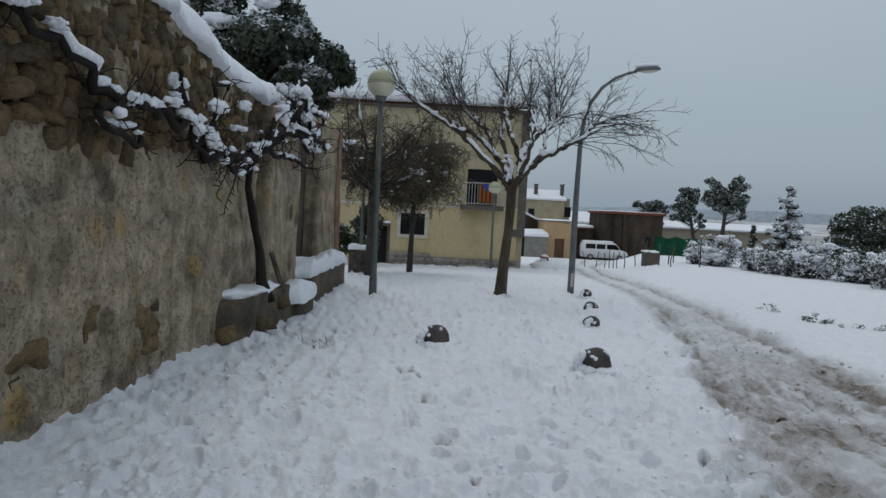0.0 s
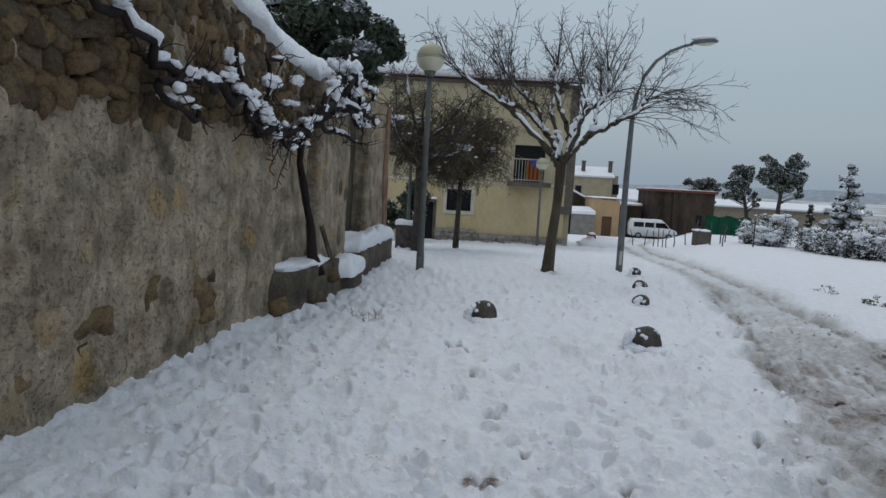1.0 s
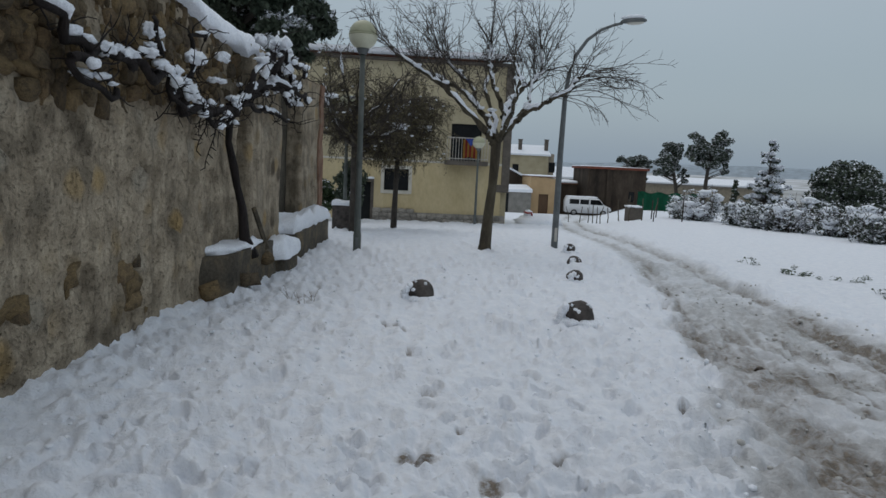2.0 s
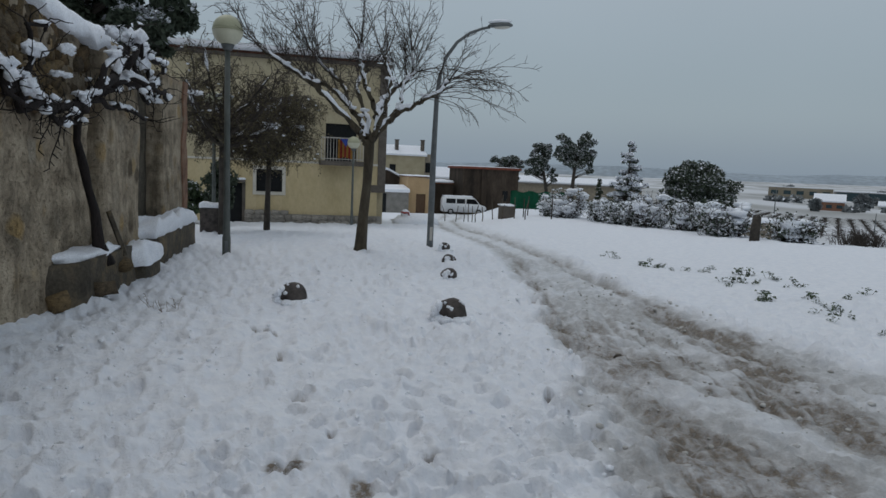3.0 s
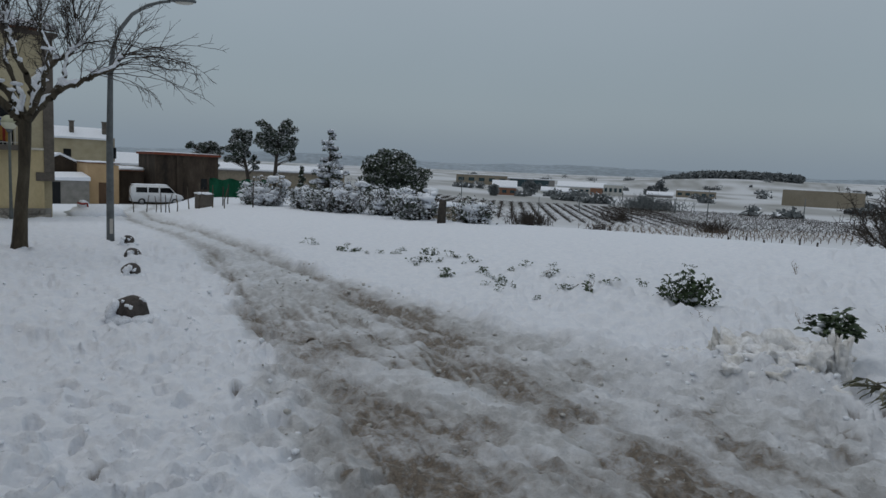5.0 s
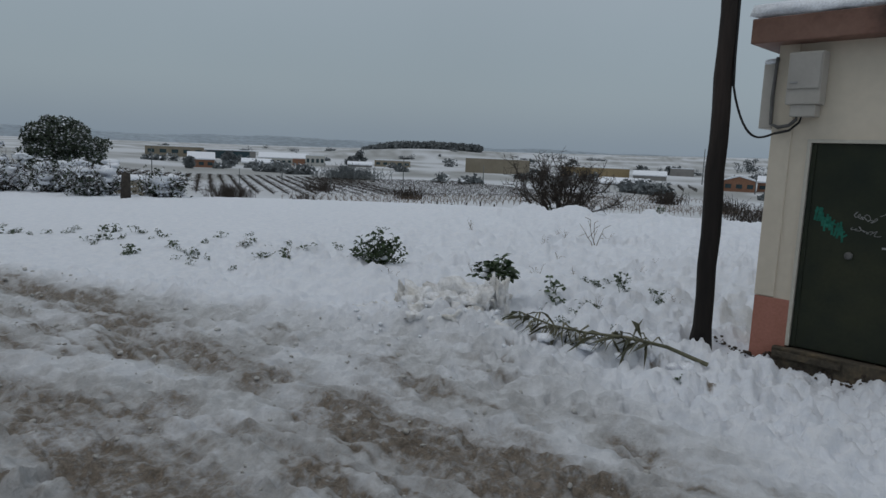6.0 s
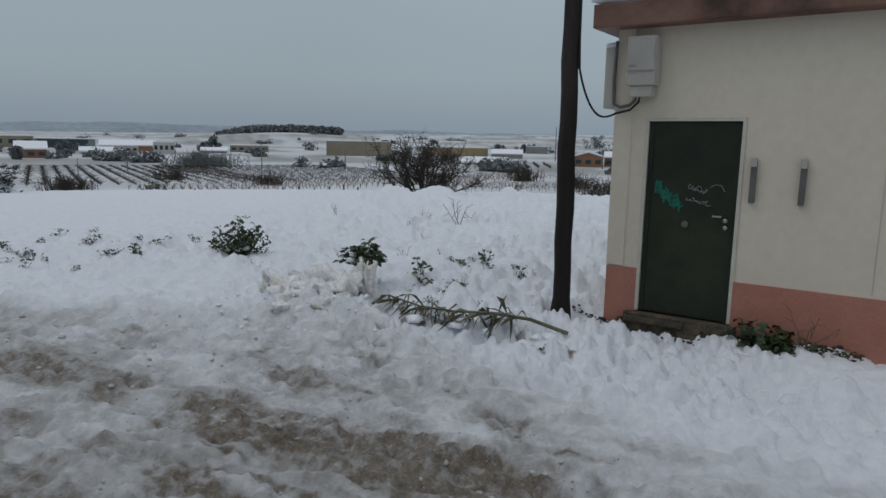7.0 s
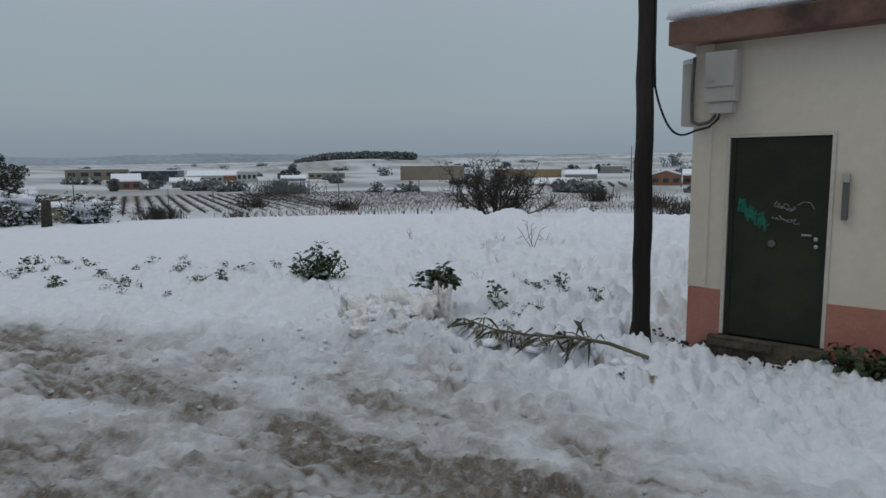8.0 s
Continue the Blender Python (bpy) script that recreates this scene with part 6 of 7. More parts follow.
def roof_snow(x0, x1, y0, y1, z1, zr, th, along_x=True, over=0.25):
    """Two snow-laden slopes over a gable."""
    bm = bmesh.new()
    if along_x:
        ym = (y0 + y1) / 2
        quads = [((x0 - over, y0 - over, z1 - 0.05), (x1 + over, y0 - over, z1 - 0.05), (x1 + over, ym, zr + 0.03), (x0 - over, ym, zr + 0.03)),
                 ((x0 - over, ym, zr + 0.03), (x1 + over, ym, zr + 0.03), (x1 + over, y1 + over, z1 - 0.05), (x0 - over, y1 + over, z1 - 0.05))]
    else:
        xm = (x0 + x1) / 2
        quads = [((x0 - over, y0 - over, z1 - 0.05), (xm, y0 - over, zr + 0.03), (xm, y1 + over, zr + 0.03), (x0 - over, y1 + over, z1 - 0.05)),
                 ((xm, y0 - over, zr + 0.03), (x1 + over, y0 - over, z1 - 0.05), (x1 + over, y1 + over, z1 - 0.05), (xm, y1 + over, zr + 0.03))]
    for q in quads:
        a = [bm.verts.new((p[0], p[1], p[2] + 0.03)) for p in q]
        b = [bm.verts.new((p[0], p[1], p[2] + 0.03 + th)) for p in q]
        bm.faces.new(a[::-1])
        bm.faces.new(b)
        for i in range(4):
            bm.faces.new((a[i], a[(i + 1) % 4], b[(i + 1) % 4], b[i]))
    return bm


def build_lane():
    # dark block shed with rusty roof edge
    s = thing("shed", pose(20.1, 71, -3.0), "sooty block shed with a rusty sheet roof", "shed")
    part("wall", boxed((0, 0, -1), (6.4, 0.3, 5.0)), SHEDWALL, s)
    part("side_wall", boxed((6.1, 0.31, -1), (6.4, 6, 4.9)), SHEDWALL, s)
    part("side_wall", boxed((0, 0.31, -1), (0.3, 6, 4.9)), SHEDWALL, s)
    part("pier", boxed((2.1, -0.15, -1), (2.7, -0.005, 4.9), 0.02), SHEDWALL, s, "grey concrete pier")
    bm = boxed((-0.2, -0.35, 4.9), (6.6, 6.2, 5.12), 0.02)
    part("roof", bm, RUST, s, "rust-red sheet roof")
    part("snow", mound(bmesh.new(), [(-0.1, 0.1), (6.5, 0.1), (6.5, 6), (-0.1, 6)], 5.12, 0.10, 10, 0.05), SNOW, s, "", True)
    part("window", boxed((4.6, -0.05, 1.5), (5.2, -0.005, 2.6)), GLASS_AND_GLOOM, s)
    s = thing("lean_to", pose(17.2, 73.5, -3.0), "low dark lean-to with snow on its roof", "shed")
    part("wall", boxed((0, 0, -1), (2.5, 3, 3.1)), SHEDWALL, s)
    part("roof", boxed((-0.2, -0.2, 3.101), (2.5, 3, 3.2)), TILE, s)
    part("snow", mound(bmesh.new(), [(-0.2, -0.2), (2.45, -0.2), (2.45, 3), (-0.2, 3)], 3.2, 0.3, 8, 0.05), SNOW, s, "", True)
    # tan building with brown door
    s = thing("outbuilding", pose(14.0, 71, -3.2), "tan rendered outbuilding with a brown door", "outbuilding")
    part("wall", boxed((0, 0, -1), (0.95, 5, 3.95)), TAN, s)
    part("wall", boxed((2.0, 0, -1), (2.75, 5, 3.8)), TAN, s)
    part("wall", boxed((0.951, 0.002, 2.15), (1.999, 5, 3.9)), TAN, s)
    part("door", boxed((0.951, 0.18, -1), (1.999, 0.26, 2.149)), BROWNDOOR, s, "brown plank door")
    part("roof", boxed((-0.1, -0.1, 3.951), (2.85, 5, 4.03)), TILE, s)
    part("snow", mound(bmesh.new(), [(-0.1, -0.1), (2.85, -0.1), (2.85, 5), (-0.1, 5)], 4.03, 0.12, 8, 0.04), SNOW, s, "", True)
    # low sheds left of it
    s = thing("shed", pose(10.6, 70, -3.0), "low grey shed under a snowy lean-to roof", "shed")
    part("wall", boxed((0, 0, -1), (3.35, 3, 2.1)), CONCRETE, s)
    # dark panel on the solid wall, its colour standing for shade within
    part("opening", boxed((0.15, -0.03, -1), (0.95, -0.005, 1.95)), GLASS_AND_GLOOM, s, "opening drawn as a dark panel for the shade inside")
    part("snow", slab(bmesh.new(), [(-0.3, -0.4), (3.38, -0.4), (3.38, 3.2), (-0.3, 3.2)], 2.11, [2.35, 2.45, 2.85, 2.75], 0), SNOW, s)
    s = thing("barn", pose(10.4, 76, -3.0), "dark timber barn with a snowy gable roof", "barn")
    part("wall", gable(bmesh.new(), 0, 4.2, 0, 5, -1, 3.3, 4.35, False), SHEDWALL, s)
    part("snow", roof_snow(0, 4.2, 0, 5, 3.3, 4.35, 0.22, False), SNOW, s)
    # the further village house
    s = thing("house", pose(13.6, 88, -3.4), "ochre village house with snowy roof and chimneys", "house")
    part("wall", gable(bmesh.new(), 0, 5.9, 0, 7, -1, 6.7, 7.9), HOUSE_UP, s)
    part("snow", roof_snow(0, 5.9, 0, 7, 6.7, 7.9, 0.22), SNOW, s)
    # the house's side as its own block, shade put in by a darker beige
    part("side_shadow_wall", boxed((5.901, 0.2, -1), (6.7, 6.8, 7.0)), FARBEIGE, s, "side wall, its shade drawn as darker beige")
    for cx, cz in ((2.1, 8.7), (5.6, 8.8)):
        ch = part("chimney", boxed((cx, 1.2, 6.9), (cx + 0.45, 1.7, cz), 0.02), DARKSTONE, s, "dark chimney")
        part("cowl", boxed((cx - 0.06, 1.14, cz + 0.002), (cx + 0.51, 1.76, cz + 0.10)), DARKSTONE, ch)
    for wx, wz in ((1.2, 4.2), (6.05, 4.6)):
        part("window", boxed((wx, -0.04 if wx < 6 else 0.15, wz), (wx + 0.8, -0.005 if wx < 6 else 0.195, wz + 1.3)), GLASS_AND_GLOOM, s)
    # the long low store behind the pines
    s = thing("warehouse", pose(32.0, 92.5, -4.2, 0, 0, -24), "long low beige warehouse under a snowy roof", "warehouse")
    part("wall", gable(bmesh.new(), 0, 19.5, 0, 12, -1, 4.62, 5.3), FARBEIGE, s)
    part("eave", boxed((-0.3, -0.35, 4.44), (19.8, -0.005, 4.58)), FARGREY, s)
    part("snow", roof_snow(0, 19.5, 0, 12, 4.62, 5.3, 0.2), SNOW, s)
    s = thing("roof_gable", pose(22.4, 98, -4.2), "snowy tiled house roof behind the shed", "house")
    part("wall", gable(bmesh.new(), 0, 6.5, 0, 8, -1, 4.6, 6.0), FARWHITE, s)
    part("snow", roof_snow(0, 6.5, 0, 8, 4.6, 6.0, 0.25), SNOW, s)


def build_van():
    v = thing("van", pose(17.35, 69.0, float(smooth_ground(19.5, 69.0)) - 0.05, 0, 0, -8), "white delivery van parked beside the shed", "van")
    bm = bmesh.new()
    prof = [(0.0, 0.35), (0.0, 1.45), (0.12, 1.85), (0.35, 1.96), (3.1, 1.96), (3.45, 1.85), (4.05, 1.18), (4.65, 1.0), (4.78, 0.75), (4.78, 0.38), (4.3, 0.30), (0.4, 0.30)]
    a = [bm.verts.new((x, 0, z)) for x, z in prof]
    b = [bm.verts.new((x, 1.8, z)) for x, z in prof]
    bm.faces.new(a)
    bm.faces.new(b[::-1])
    k = len(prof)
    for i in range(k):
        bm.faces.new((a[(i + 1) % k], a[i], b[i], b[(i + 1) % k]))
    bmesh.ops.recalc_face_normals(bm, faces=bm.faces)
    bmesh.ops.bevel(bm, geom=[e for e in bm.edges], offset=0.05, segments=2, affect="EDGES")
    part("body", bm, CARPAINT, v, "", True)
    for x0, x1 in ((0.45, 1.45), (1.55, 2.45)):
        part("side_window", boxed((x0, -0.012, 1.22), (x1, -0.002, 1.72), 0.003), GLASS_AND_GLOOM, v)
    bm = bmesh.new()
    q = [(2.6, 1.22), (3.95, 1.20), (3.5, 1.72), (2.6, 1.72)]
    bm.faces.new([bm.verts.new((x, -0.012, z)) for x, z in q])
    bmesh.ops.solidify(bm, geom=bm.faces[:], thickness=-0.01)
    part("cab_window", bm, GLASS_AND_GLOOM, v)
    part("bumper", boxed((4.60, -0.02, 0.36), (4.84, 1.82, 0.62), 0.03), RUBBER, v)
    part("door_seam", boxed((2.50, -0.008, 0.45), (2.52, -0.002, 1.85)), RUBBER, v)
    for wx in (0.95, 3.95):
        for wy in (-0.03, 1.68):
            tyre = bmesh.new()
            lathe(tyre, [(0.22, 0), (0.32, 0.01), (0.33, 0.08), (0.32, 0.15), (0.22, 0.16)], 22)
            bmesh.ops.rotate(tyre, verts=tyre.verts, matrix=Matrix.Rotation(radians(-90), 3, "X"))
            bmesh.ops.translate(tyre, verts=tyre.verts, vec=(wx, wy, 0.33))
            w = part("tyre", tyre, RUBBER, v, "", True)
            rim = bmesh.new()
            lathe(rim, [(0.20, -0.006), (0.17, 0.02), (0.05, 0.01)], 18)
            bmesh.ops.rotate(rim, verts=rim.verts, matrix=Matrix.Rotation(radians(-90), 3, "X"))
            bmesh.ops.translate(rim, verts=rim.verts, vec=(wx, wy - 0.004, 0.33))
            part("rim", rim, CHROME, w, "", True)
    part("snow", mound(bmesh.new(), [(0.2, 0.1), (3.3, 0.1), (3.3, 1.7), (0.2, 1.7)], 1.95, 0.06, 6, 0.03), SNOW, v, "", True)


def build_yard():
    g = np.random.default_rng(8)
    z = ground_z(10.95, 30.3)
    b = thing("concrete_box", pose(10.55, 30.0, z - 0.08), "grey concrete box with snow on top", "box")
    part("body", boxed((0, 0, 0), (0.62, 0.6, 0.66), 0.03), DARKSTONE, b)
    part("snow", mound(bmesh.new(), [(-0.02, -0.02), (0.64, -0.02), (0.64, 0.62), (-0.02, 0.62)], 0.66, 0.08, 6, 0.03), SNOW, b, "", True)
    for k in range(13):
        q = k / 12
        x, y = 9.9 + 0.95 * q + g.normal() * 0.25, 37.0 - 9.0 * q + g.normal() * 0.3
        h = g.uniform(0.7, 1.15)
        s = thing("fence_stake", pose(x, y, ground_z(x, y) - 0.1), "weathered thin wooden fence stake", "stake", "stakes along the lane")
        part("stake", tube(bmesh.new(), [(0, 0, 0), (g.normal() * 0.02, 0, h * 0.5), (g.normal() * 0.08, 0, h + 0.1)], [0.026, 0.024, 0.02], 6), PLANTER, s, "", True)
    for k, (x, y, h) in enumerate(((12.6, 28.9, 1.25), (12.0, 31.0, 1.0), (13.0, 33.0, 1.1), (12.35, 35.5, 1.1))):
        s = thing("fence_stake", pose(x, y, ground_z(x, y) - 0.1), "thin iron fence post in the snow", "stake", "stakes along the lane")
        part("stake", tube(bmesh.new(), [(0, 0, 0), (0.02 * k, 0, h)], 0.028, 6), DARKBARK, s, "", True)
    # green shade net
    n = thing("net_fence", pose(17.15, 47.3, -1.15, 0, 0, -14), "green shade netting stretched between posts", "fence")
    bm = bmesh.new()
    nx, nz = 40, 8
    rows = [[bm.verts.new((4.1 * i / nx, 0.10 * math.sin(i * 0.9) + 0.05 * noise.noise(Vector((i * 0.7, j, 0))), -0.3 + (1.75 + 0.07 * math.sin(i * 0.55)) * j / nz)) for i in range(nx + 1)] for j in range(nz + 1)]
    for r0, r1 in zip(rows, rows[1:]):
        for i in range(nx):
            bm.faces.new((r0[i], r0[i + 1], r1[i + 1], r1[i]))
    bmesh.ops.solidify(bm, geom=bm.faces[:], thickness=0.01)
    part("net", bm, NET, n, "", True)
    for i in range(4):
        part("post", tube(bmesh.new(), [(1.36 * i, 0.16, -0.5), (1.36 * i, 0.16, 1.55)], 0.035, 6), DARKBARK, n, "", True)
    # heap of cleared snow with a red scarf over it, by the house corner
    x, y = 5.9, 29.0
    s = thing("snow_heap", pose(x, y, ground_z(x, y) - 0.1), "tall heap of cleared snow draped with red cloth", "snow heap")
    bm = bmesh.new()
    blob(bm, (0.3, 0, 0.15), (1.1, 0.6, 0.36), 0.3, 1.2, 3, 2)
    blob(bm, (-0.2, 0, 0.50), (0.20, 0.2, 0.25), 0.3, 1.4, 3, 3)
    part("snow", bm, SNOW, s, "", True)
    bm = bmesh.new()
    tube(bm, [(-0.40, -0.10, 0.62), (-0.26, -0.21, 0.58), (-0.08, -0.18, 0.60), (-0.05, -0.22, 0.42)], [0.035, 0.04, 0.04, 0.03], 7)
    part("cloth", bm, RED, s, "", True)
    # litter bin among the lamps
    x, y = -2.55, 17.6
    s = thing("litter_bin", pose(x + 1.05, y, ground_z(x, y) - 0.05), "dark litter bin with a cap of snow", "bin")
    part("bin", boxed((-0.22, -0.2, 0.05), (0.22, 0.2, 0.72), 0.03), BOULDER, s)
    part("leg", tube(bmesh.new(), [(0.25, 0, -0.1), (0.25, 0, 0.75)], 0.03, 6), GALV, s, "", True)
    part("snow", mound(bmesh.new(), [(-0.24, -0.22), (0.3, -0.22), (0.3, 0.22), (-0.24, 0.22)], 0.72, 0.13, 5, 0.03), SNOW, s, "", True)


build_lane()
build_van()
build_yard()


# ---- hedge and trees beyond the field ----
def build_hedge():
    g = np.random.default_rng(17)
    for k in range(15):
        q = k / 14
        x, y = 14.4 + 0.7 * q + g.normal() * 0.45, 34.0 - 16.2 * q + g.normal() * 0.25
        z = ground_z(x, y)
        big = g.uniform(0.5, 1.4)
        lab = "evergreen hedge shrub weighed down by snow" if k % 3 else "bare twiggy hedge shrub coated in snow"
        t = thing("hedge_shrub", pose(x, y, z - 0.05, 0, 0, g.uniform(0, 360)), lab, "shrub", "hedge along the field")
        tw, dark, white = [], [], []
        for _ in range(36):
            a = g.uniform(0, 6.28)
            st = np.array([math.cos(a), math.sin(a), 0]) * g.uniform(0, 0.45)
            sp = grow(tw, st, (math.cos(a) * 0.5, math.sin(a) * 0.5, 1.0), g.uniform(0.6, 1.25) * big, 0.018, 4, 0.2, g, 0, 0.4)
            for p in sp[1:]:
                for _ in range(3):
                    e = grow(tw, p, g.normal(size=3) + np.array([0, 0, 0.3]), g.uniform(0.12, 0.3), 0.010, 1, 0, g, 0, 0.5)[-1]
                    if g.random() < 0.5:
                        white.extend(e + g.normal(size=(5, 3)) * np.array([0.07, 0.07, 0.04]))
                    if k % 3 or g.random() < 0.3:
                        dark.extend(e + g.normal(size=(2, 3)) * 0.10)
        sticks("stem", tw, TWIG, t, 3)["kind"] = "stuff"
        if dark:
            leaf_cloud("foliage", dark, 0.07, NEEDLE, t, 0, 1.7, k)
        leaf_cloud("snow", white, 0.085, SNOW, t, 0.5, 1.4, k + 50)
        bm = bmesh.new()
        for m in range(14):
            a = g.uniform(0, 6.28)
            s = g.uniform(0.08, 0.26)
            blob(bm, (0.5 * math.cos(a) * big, 0.5 * math.sin(a) * big, g.uniform(0.35, 1.15) * big), (s * 1.3, s * 1.1, s * 0.55), 0.5, 1.8, 2, m + k)
        part("snow_pad", bm, SNOW, t, "", True)["kind"] = "stuff"
    x, y = 14.05, 17.0
    s = thing("stump_post", pose(x, y, ground_z(x, y) - 0.1), "thick broken brown post at the hedge end", "post")
    part("post", tube(bmesh.new(), [(0, 0, 0), (0.01, 0, 0.5), (0.03, 0, 0.86)], [0.15, 0.14, 0.12], 9), DARKBARK, s, "", True)
    bx, by = 17.2, 20.6
    s = thing("stone_hut", pose(bx, by, -0.7), "small pale stone hut with a snowy roof", "hut")
    part("wall", boxed((-0.5, 0, -0.3), (0.9, 1, 0.93)), FARBEIGE, s)
    part("snow", mound(bmesh.new(), [(-0.6, -0.1), (1.0, -0.1), (1.0, 1.1), (-0.6, 1.1)], 0.93, 0.12, 6, 0.03), SNOW, s, "", True)


def polar(az, r):
    return r * math.sin(radians(az)), r * math.cos(radians(az))


def build_far_trees():
    # umbrella pines
    for az, r, zc, w, h, seed, lean, lab in ((25.2, 60, 3.95, 1.75, 1.35, 51, -0.35, "umbrella pine dusted with snow"), (22.3, 62, 3.0, 1.1, 1.3, 52, 0.9, "slender pine dusted with snow"), (19.5, 84, 2.85, 2.0, 0.95, 53, 0.0, "low pine crown dusted with snow")):
        x, y = polar(az, r)
        zb = float(smooth_ground(x, y)) - 0.3
        cz = zc - zb
        gp = np.random.default_rng(seed)
        cl = []
        for _ in range(23):
            a, q = gp.uniform(0, 6.28), gp.uniform(0.25, 1.0)
            at = (w * q * math.cos(a), w * q * math.sin(a), cz + h * gp.uniform(-1.15, 0.95) * (1.1 - 0.45 * q))
            cl += ball_clumps(at, (0.42, 0.42, 0.28), 5, 0.33, int(gp.integers(1, 9999)), 0.4)
        cl += ball_clumps((1.2, 0, cz - 1.6), (0.4, 0.4, 0.75), 9, 0.25, seed + 5) + ball_clumps((-1.1, 0, cz - 1.1), (0.6, 0.5, 0.5), 9, 0.25, seed + 6)
        evergreen("pine_tree", pose(x, y, zb), lab, cl, 0.115, 150, 0.36, seed, [(lean, 0, -0.3, 0.20), (lean * 0.7, 0, cz * 0.4, 0.16), (lean * 0.2, 0, cz - h * 0.5, 0.11), (0, 0, cz + h * 0.3, 0.05)], low=-1.0, group="pines behind the hedge")
    # ragged conifer in tiers
    x, y = polar(29.5, 45)
    zb = -1.6
    g = np.random.default_rng(61)
    cl = []
    for k in range(13):
        q = k / 12
        z, rad = 1.3 + 4.15 * q, (1.35 * (1 - q) ** 0.8 + 0.10) * g.uniform(0.55, 1.25)
        for m in range(max(3, int(8 * (1 - q)) + 2)):
            a = g.uniform(0, 6.28)
            for s in (0.45, 0.95):
                cl.append((rad * s * math.cos(a), rad * s * math.sin(a), z - 0.22 * s * rad + g.normal() * 0.05, 0.26 * (1 - 0.4 * q)))
    evergreen("conifer", pose(x, y, zb), "ragged conifer with snow on its tiers", cl, 0.13, 60, 0.95, 62, [(0, 0, -0.3, 0.14), (0, 0, 2.5, 0.09), (0, 0, 5.3, 0.02)], hang=0.2, low=-0.45)
    x, y = polar(27.2, 48)
    cl = [(0.25 * math.sin(k * 2.1) * (1 - k / 12), 0.25 * math.cos(k * 2.1) * (1 - k / 12), 0.4 + 0.2 * k, 0.28 - 0.015 * k) for k in range(12)]
    evergreen("conifer", pose(x, y, -1.2), "small snowy conifer behind the hedge", cl, 0.12, 80, 0.4, 63, [(0, 0, -0.3, 0.08), (0, 0, 2.4, 0.02)])
    # broad round evergreen
    x, y = polar(34.9, 33)
    evergreen("round_tree", pose(x, y, -0.6), "broad round evergreen speckled with snow", ball_clumps((0, 0, 1.75), (1.75, 1.6, 1.32), 90, 0.42, 65, 0.6), 0.09, 320, 0.30, 66, [(0, 0, -0.3, 0.2), (0, 0, 1.0, 0.15), (0, 0, 2.0, 0.1)], hang=-0.1, low=-0.3)
    x, y = polar(39.6, 60)
    evergreen("shrub", pose(x, y, float(smooth_ground(x, y))), "low evergreen shrub speckled with snow", ball_clumps((0, 0, 0.7), (2.0, 1.4, 0.9), 30, 0.5, 67, 0.5), 0.2, 110, 0.3, 68, category="shrub")
    # the bare fig on the brow of the field
    g = np.random.default_rng(71)
    x, y = polar(74.6, 21.6)
    t = thing("fig_bush", pose(x, y, ground_z(x, y) - 0.15), "broad bare many-stemmed fig bush on the field edge", "bush")
    segs, tw = [], []
    for k in range(20):
        a = 2 * math.pi * k / 10 + g.uniform(-0.3, 0.3)
        el = g.uniform(0.30, 0.75) if k < 10 else g.uniform(0.8, 2.2)
        foot = (0.10 * math.cos(a) + (0.12 if k % 2 else -0.12), 0.10 * math.sin(a), 0)
        pts = grow(segs, foot, (math.cos(a), math.sin(a), el), g.uniform(1.55, 1.95) if k < 10 else g.uniform(1.4, 1.8), 0.034, 10, 0.15, g, 0.045, 0.28)
        for i in range(3, 11):
            for _ in range(2):
                sp = grow(tw, pts[i], (pts[i] - pts[i - 2]) * 3 + g.normal(size=3) * 0.6 + np.array([0, 0, 0.3]), g.uniform(0.3, 0.62), 0.0125, 5, 0.2, g, 0.05, 0.4)
                for p in sp[1:]:
                    for _ in range(2):
                        grow(tw, p, g.normal(size=3) + np.array([0, 0, 0.5]), g.uniform(0.1, 0.28), 0.0075, 2, 0.2, g, 0.1, 0.6)
    sticks("stem", segs, DARKBARK, t, 6)["kind"] = "stuff"
    sticks("twig", tw, TWIG, t, 3)["kind"] = "stuff"


build_hedge()
build_far_trees()


# ---- the plain: vineyards, farms, woods ----
def vine_rows(name, label, ox, oy, along, n_rows, row_len, gap, step, h, seed, skip=0.06, posts=False, mat=None):
    """Rows of pruned vines; along is the compass bearing of a row."""
    g = np.random.default_rng(seed)
    ax, ay = math.sin(radians(along)), math.cos(radians(along))
    segs = []
    for r in range(n_rows):
        bx, by = ox + ay * gap * r, oy - ax * gap * r
        m = int(row_len / step)
        for k in range(m):
            if g.random() < skip:
                continue
            x, y = bx + ax * step * (k + g.normal() * 0.1), by + ay * step * (k + g.normal() * 0.1)
            z = float(smooth_ground(x, y))
            segs.append((x, y, z - 0.2, x, y, z + h * 0.5, 0.045, 0.04))
            for _ in range(5):
                q = g.normal(size=3) * np.array([0.3, 0.3, 0.15])
                e = (x + ax * g.normal() * 0.5 + q[0], y + ay * g.normal() * 0.5 + q[1], z + h * g.uniform(0.75, 1.1))
                segs.append((x, y, z + h * g.uniform(0.3, 0.5), *e, 0.020, 0.013))
    return tagged(sticks(name, segs, mat or DARKBARK, None, 3), label, "vineyard", kind="stuff")


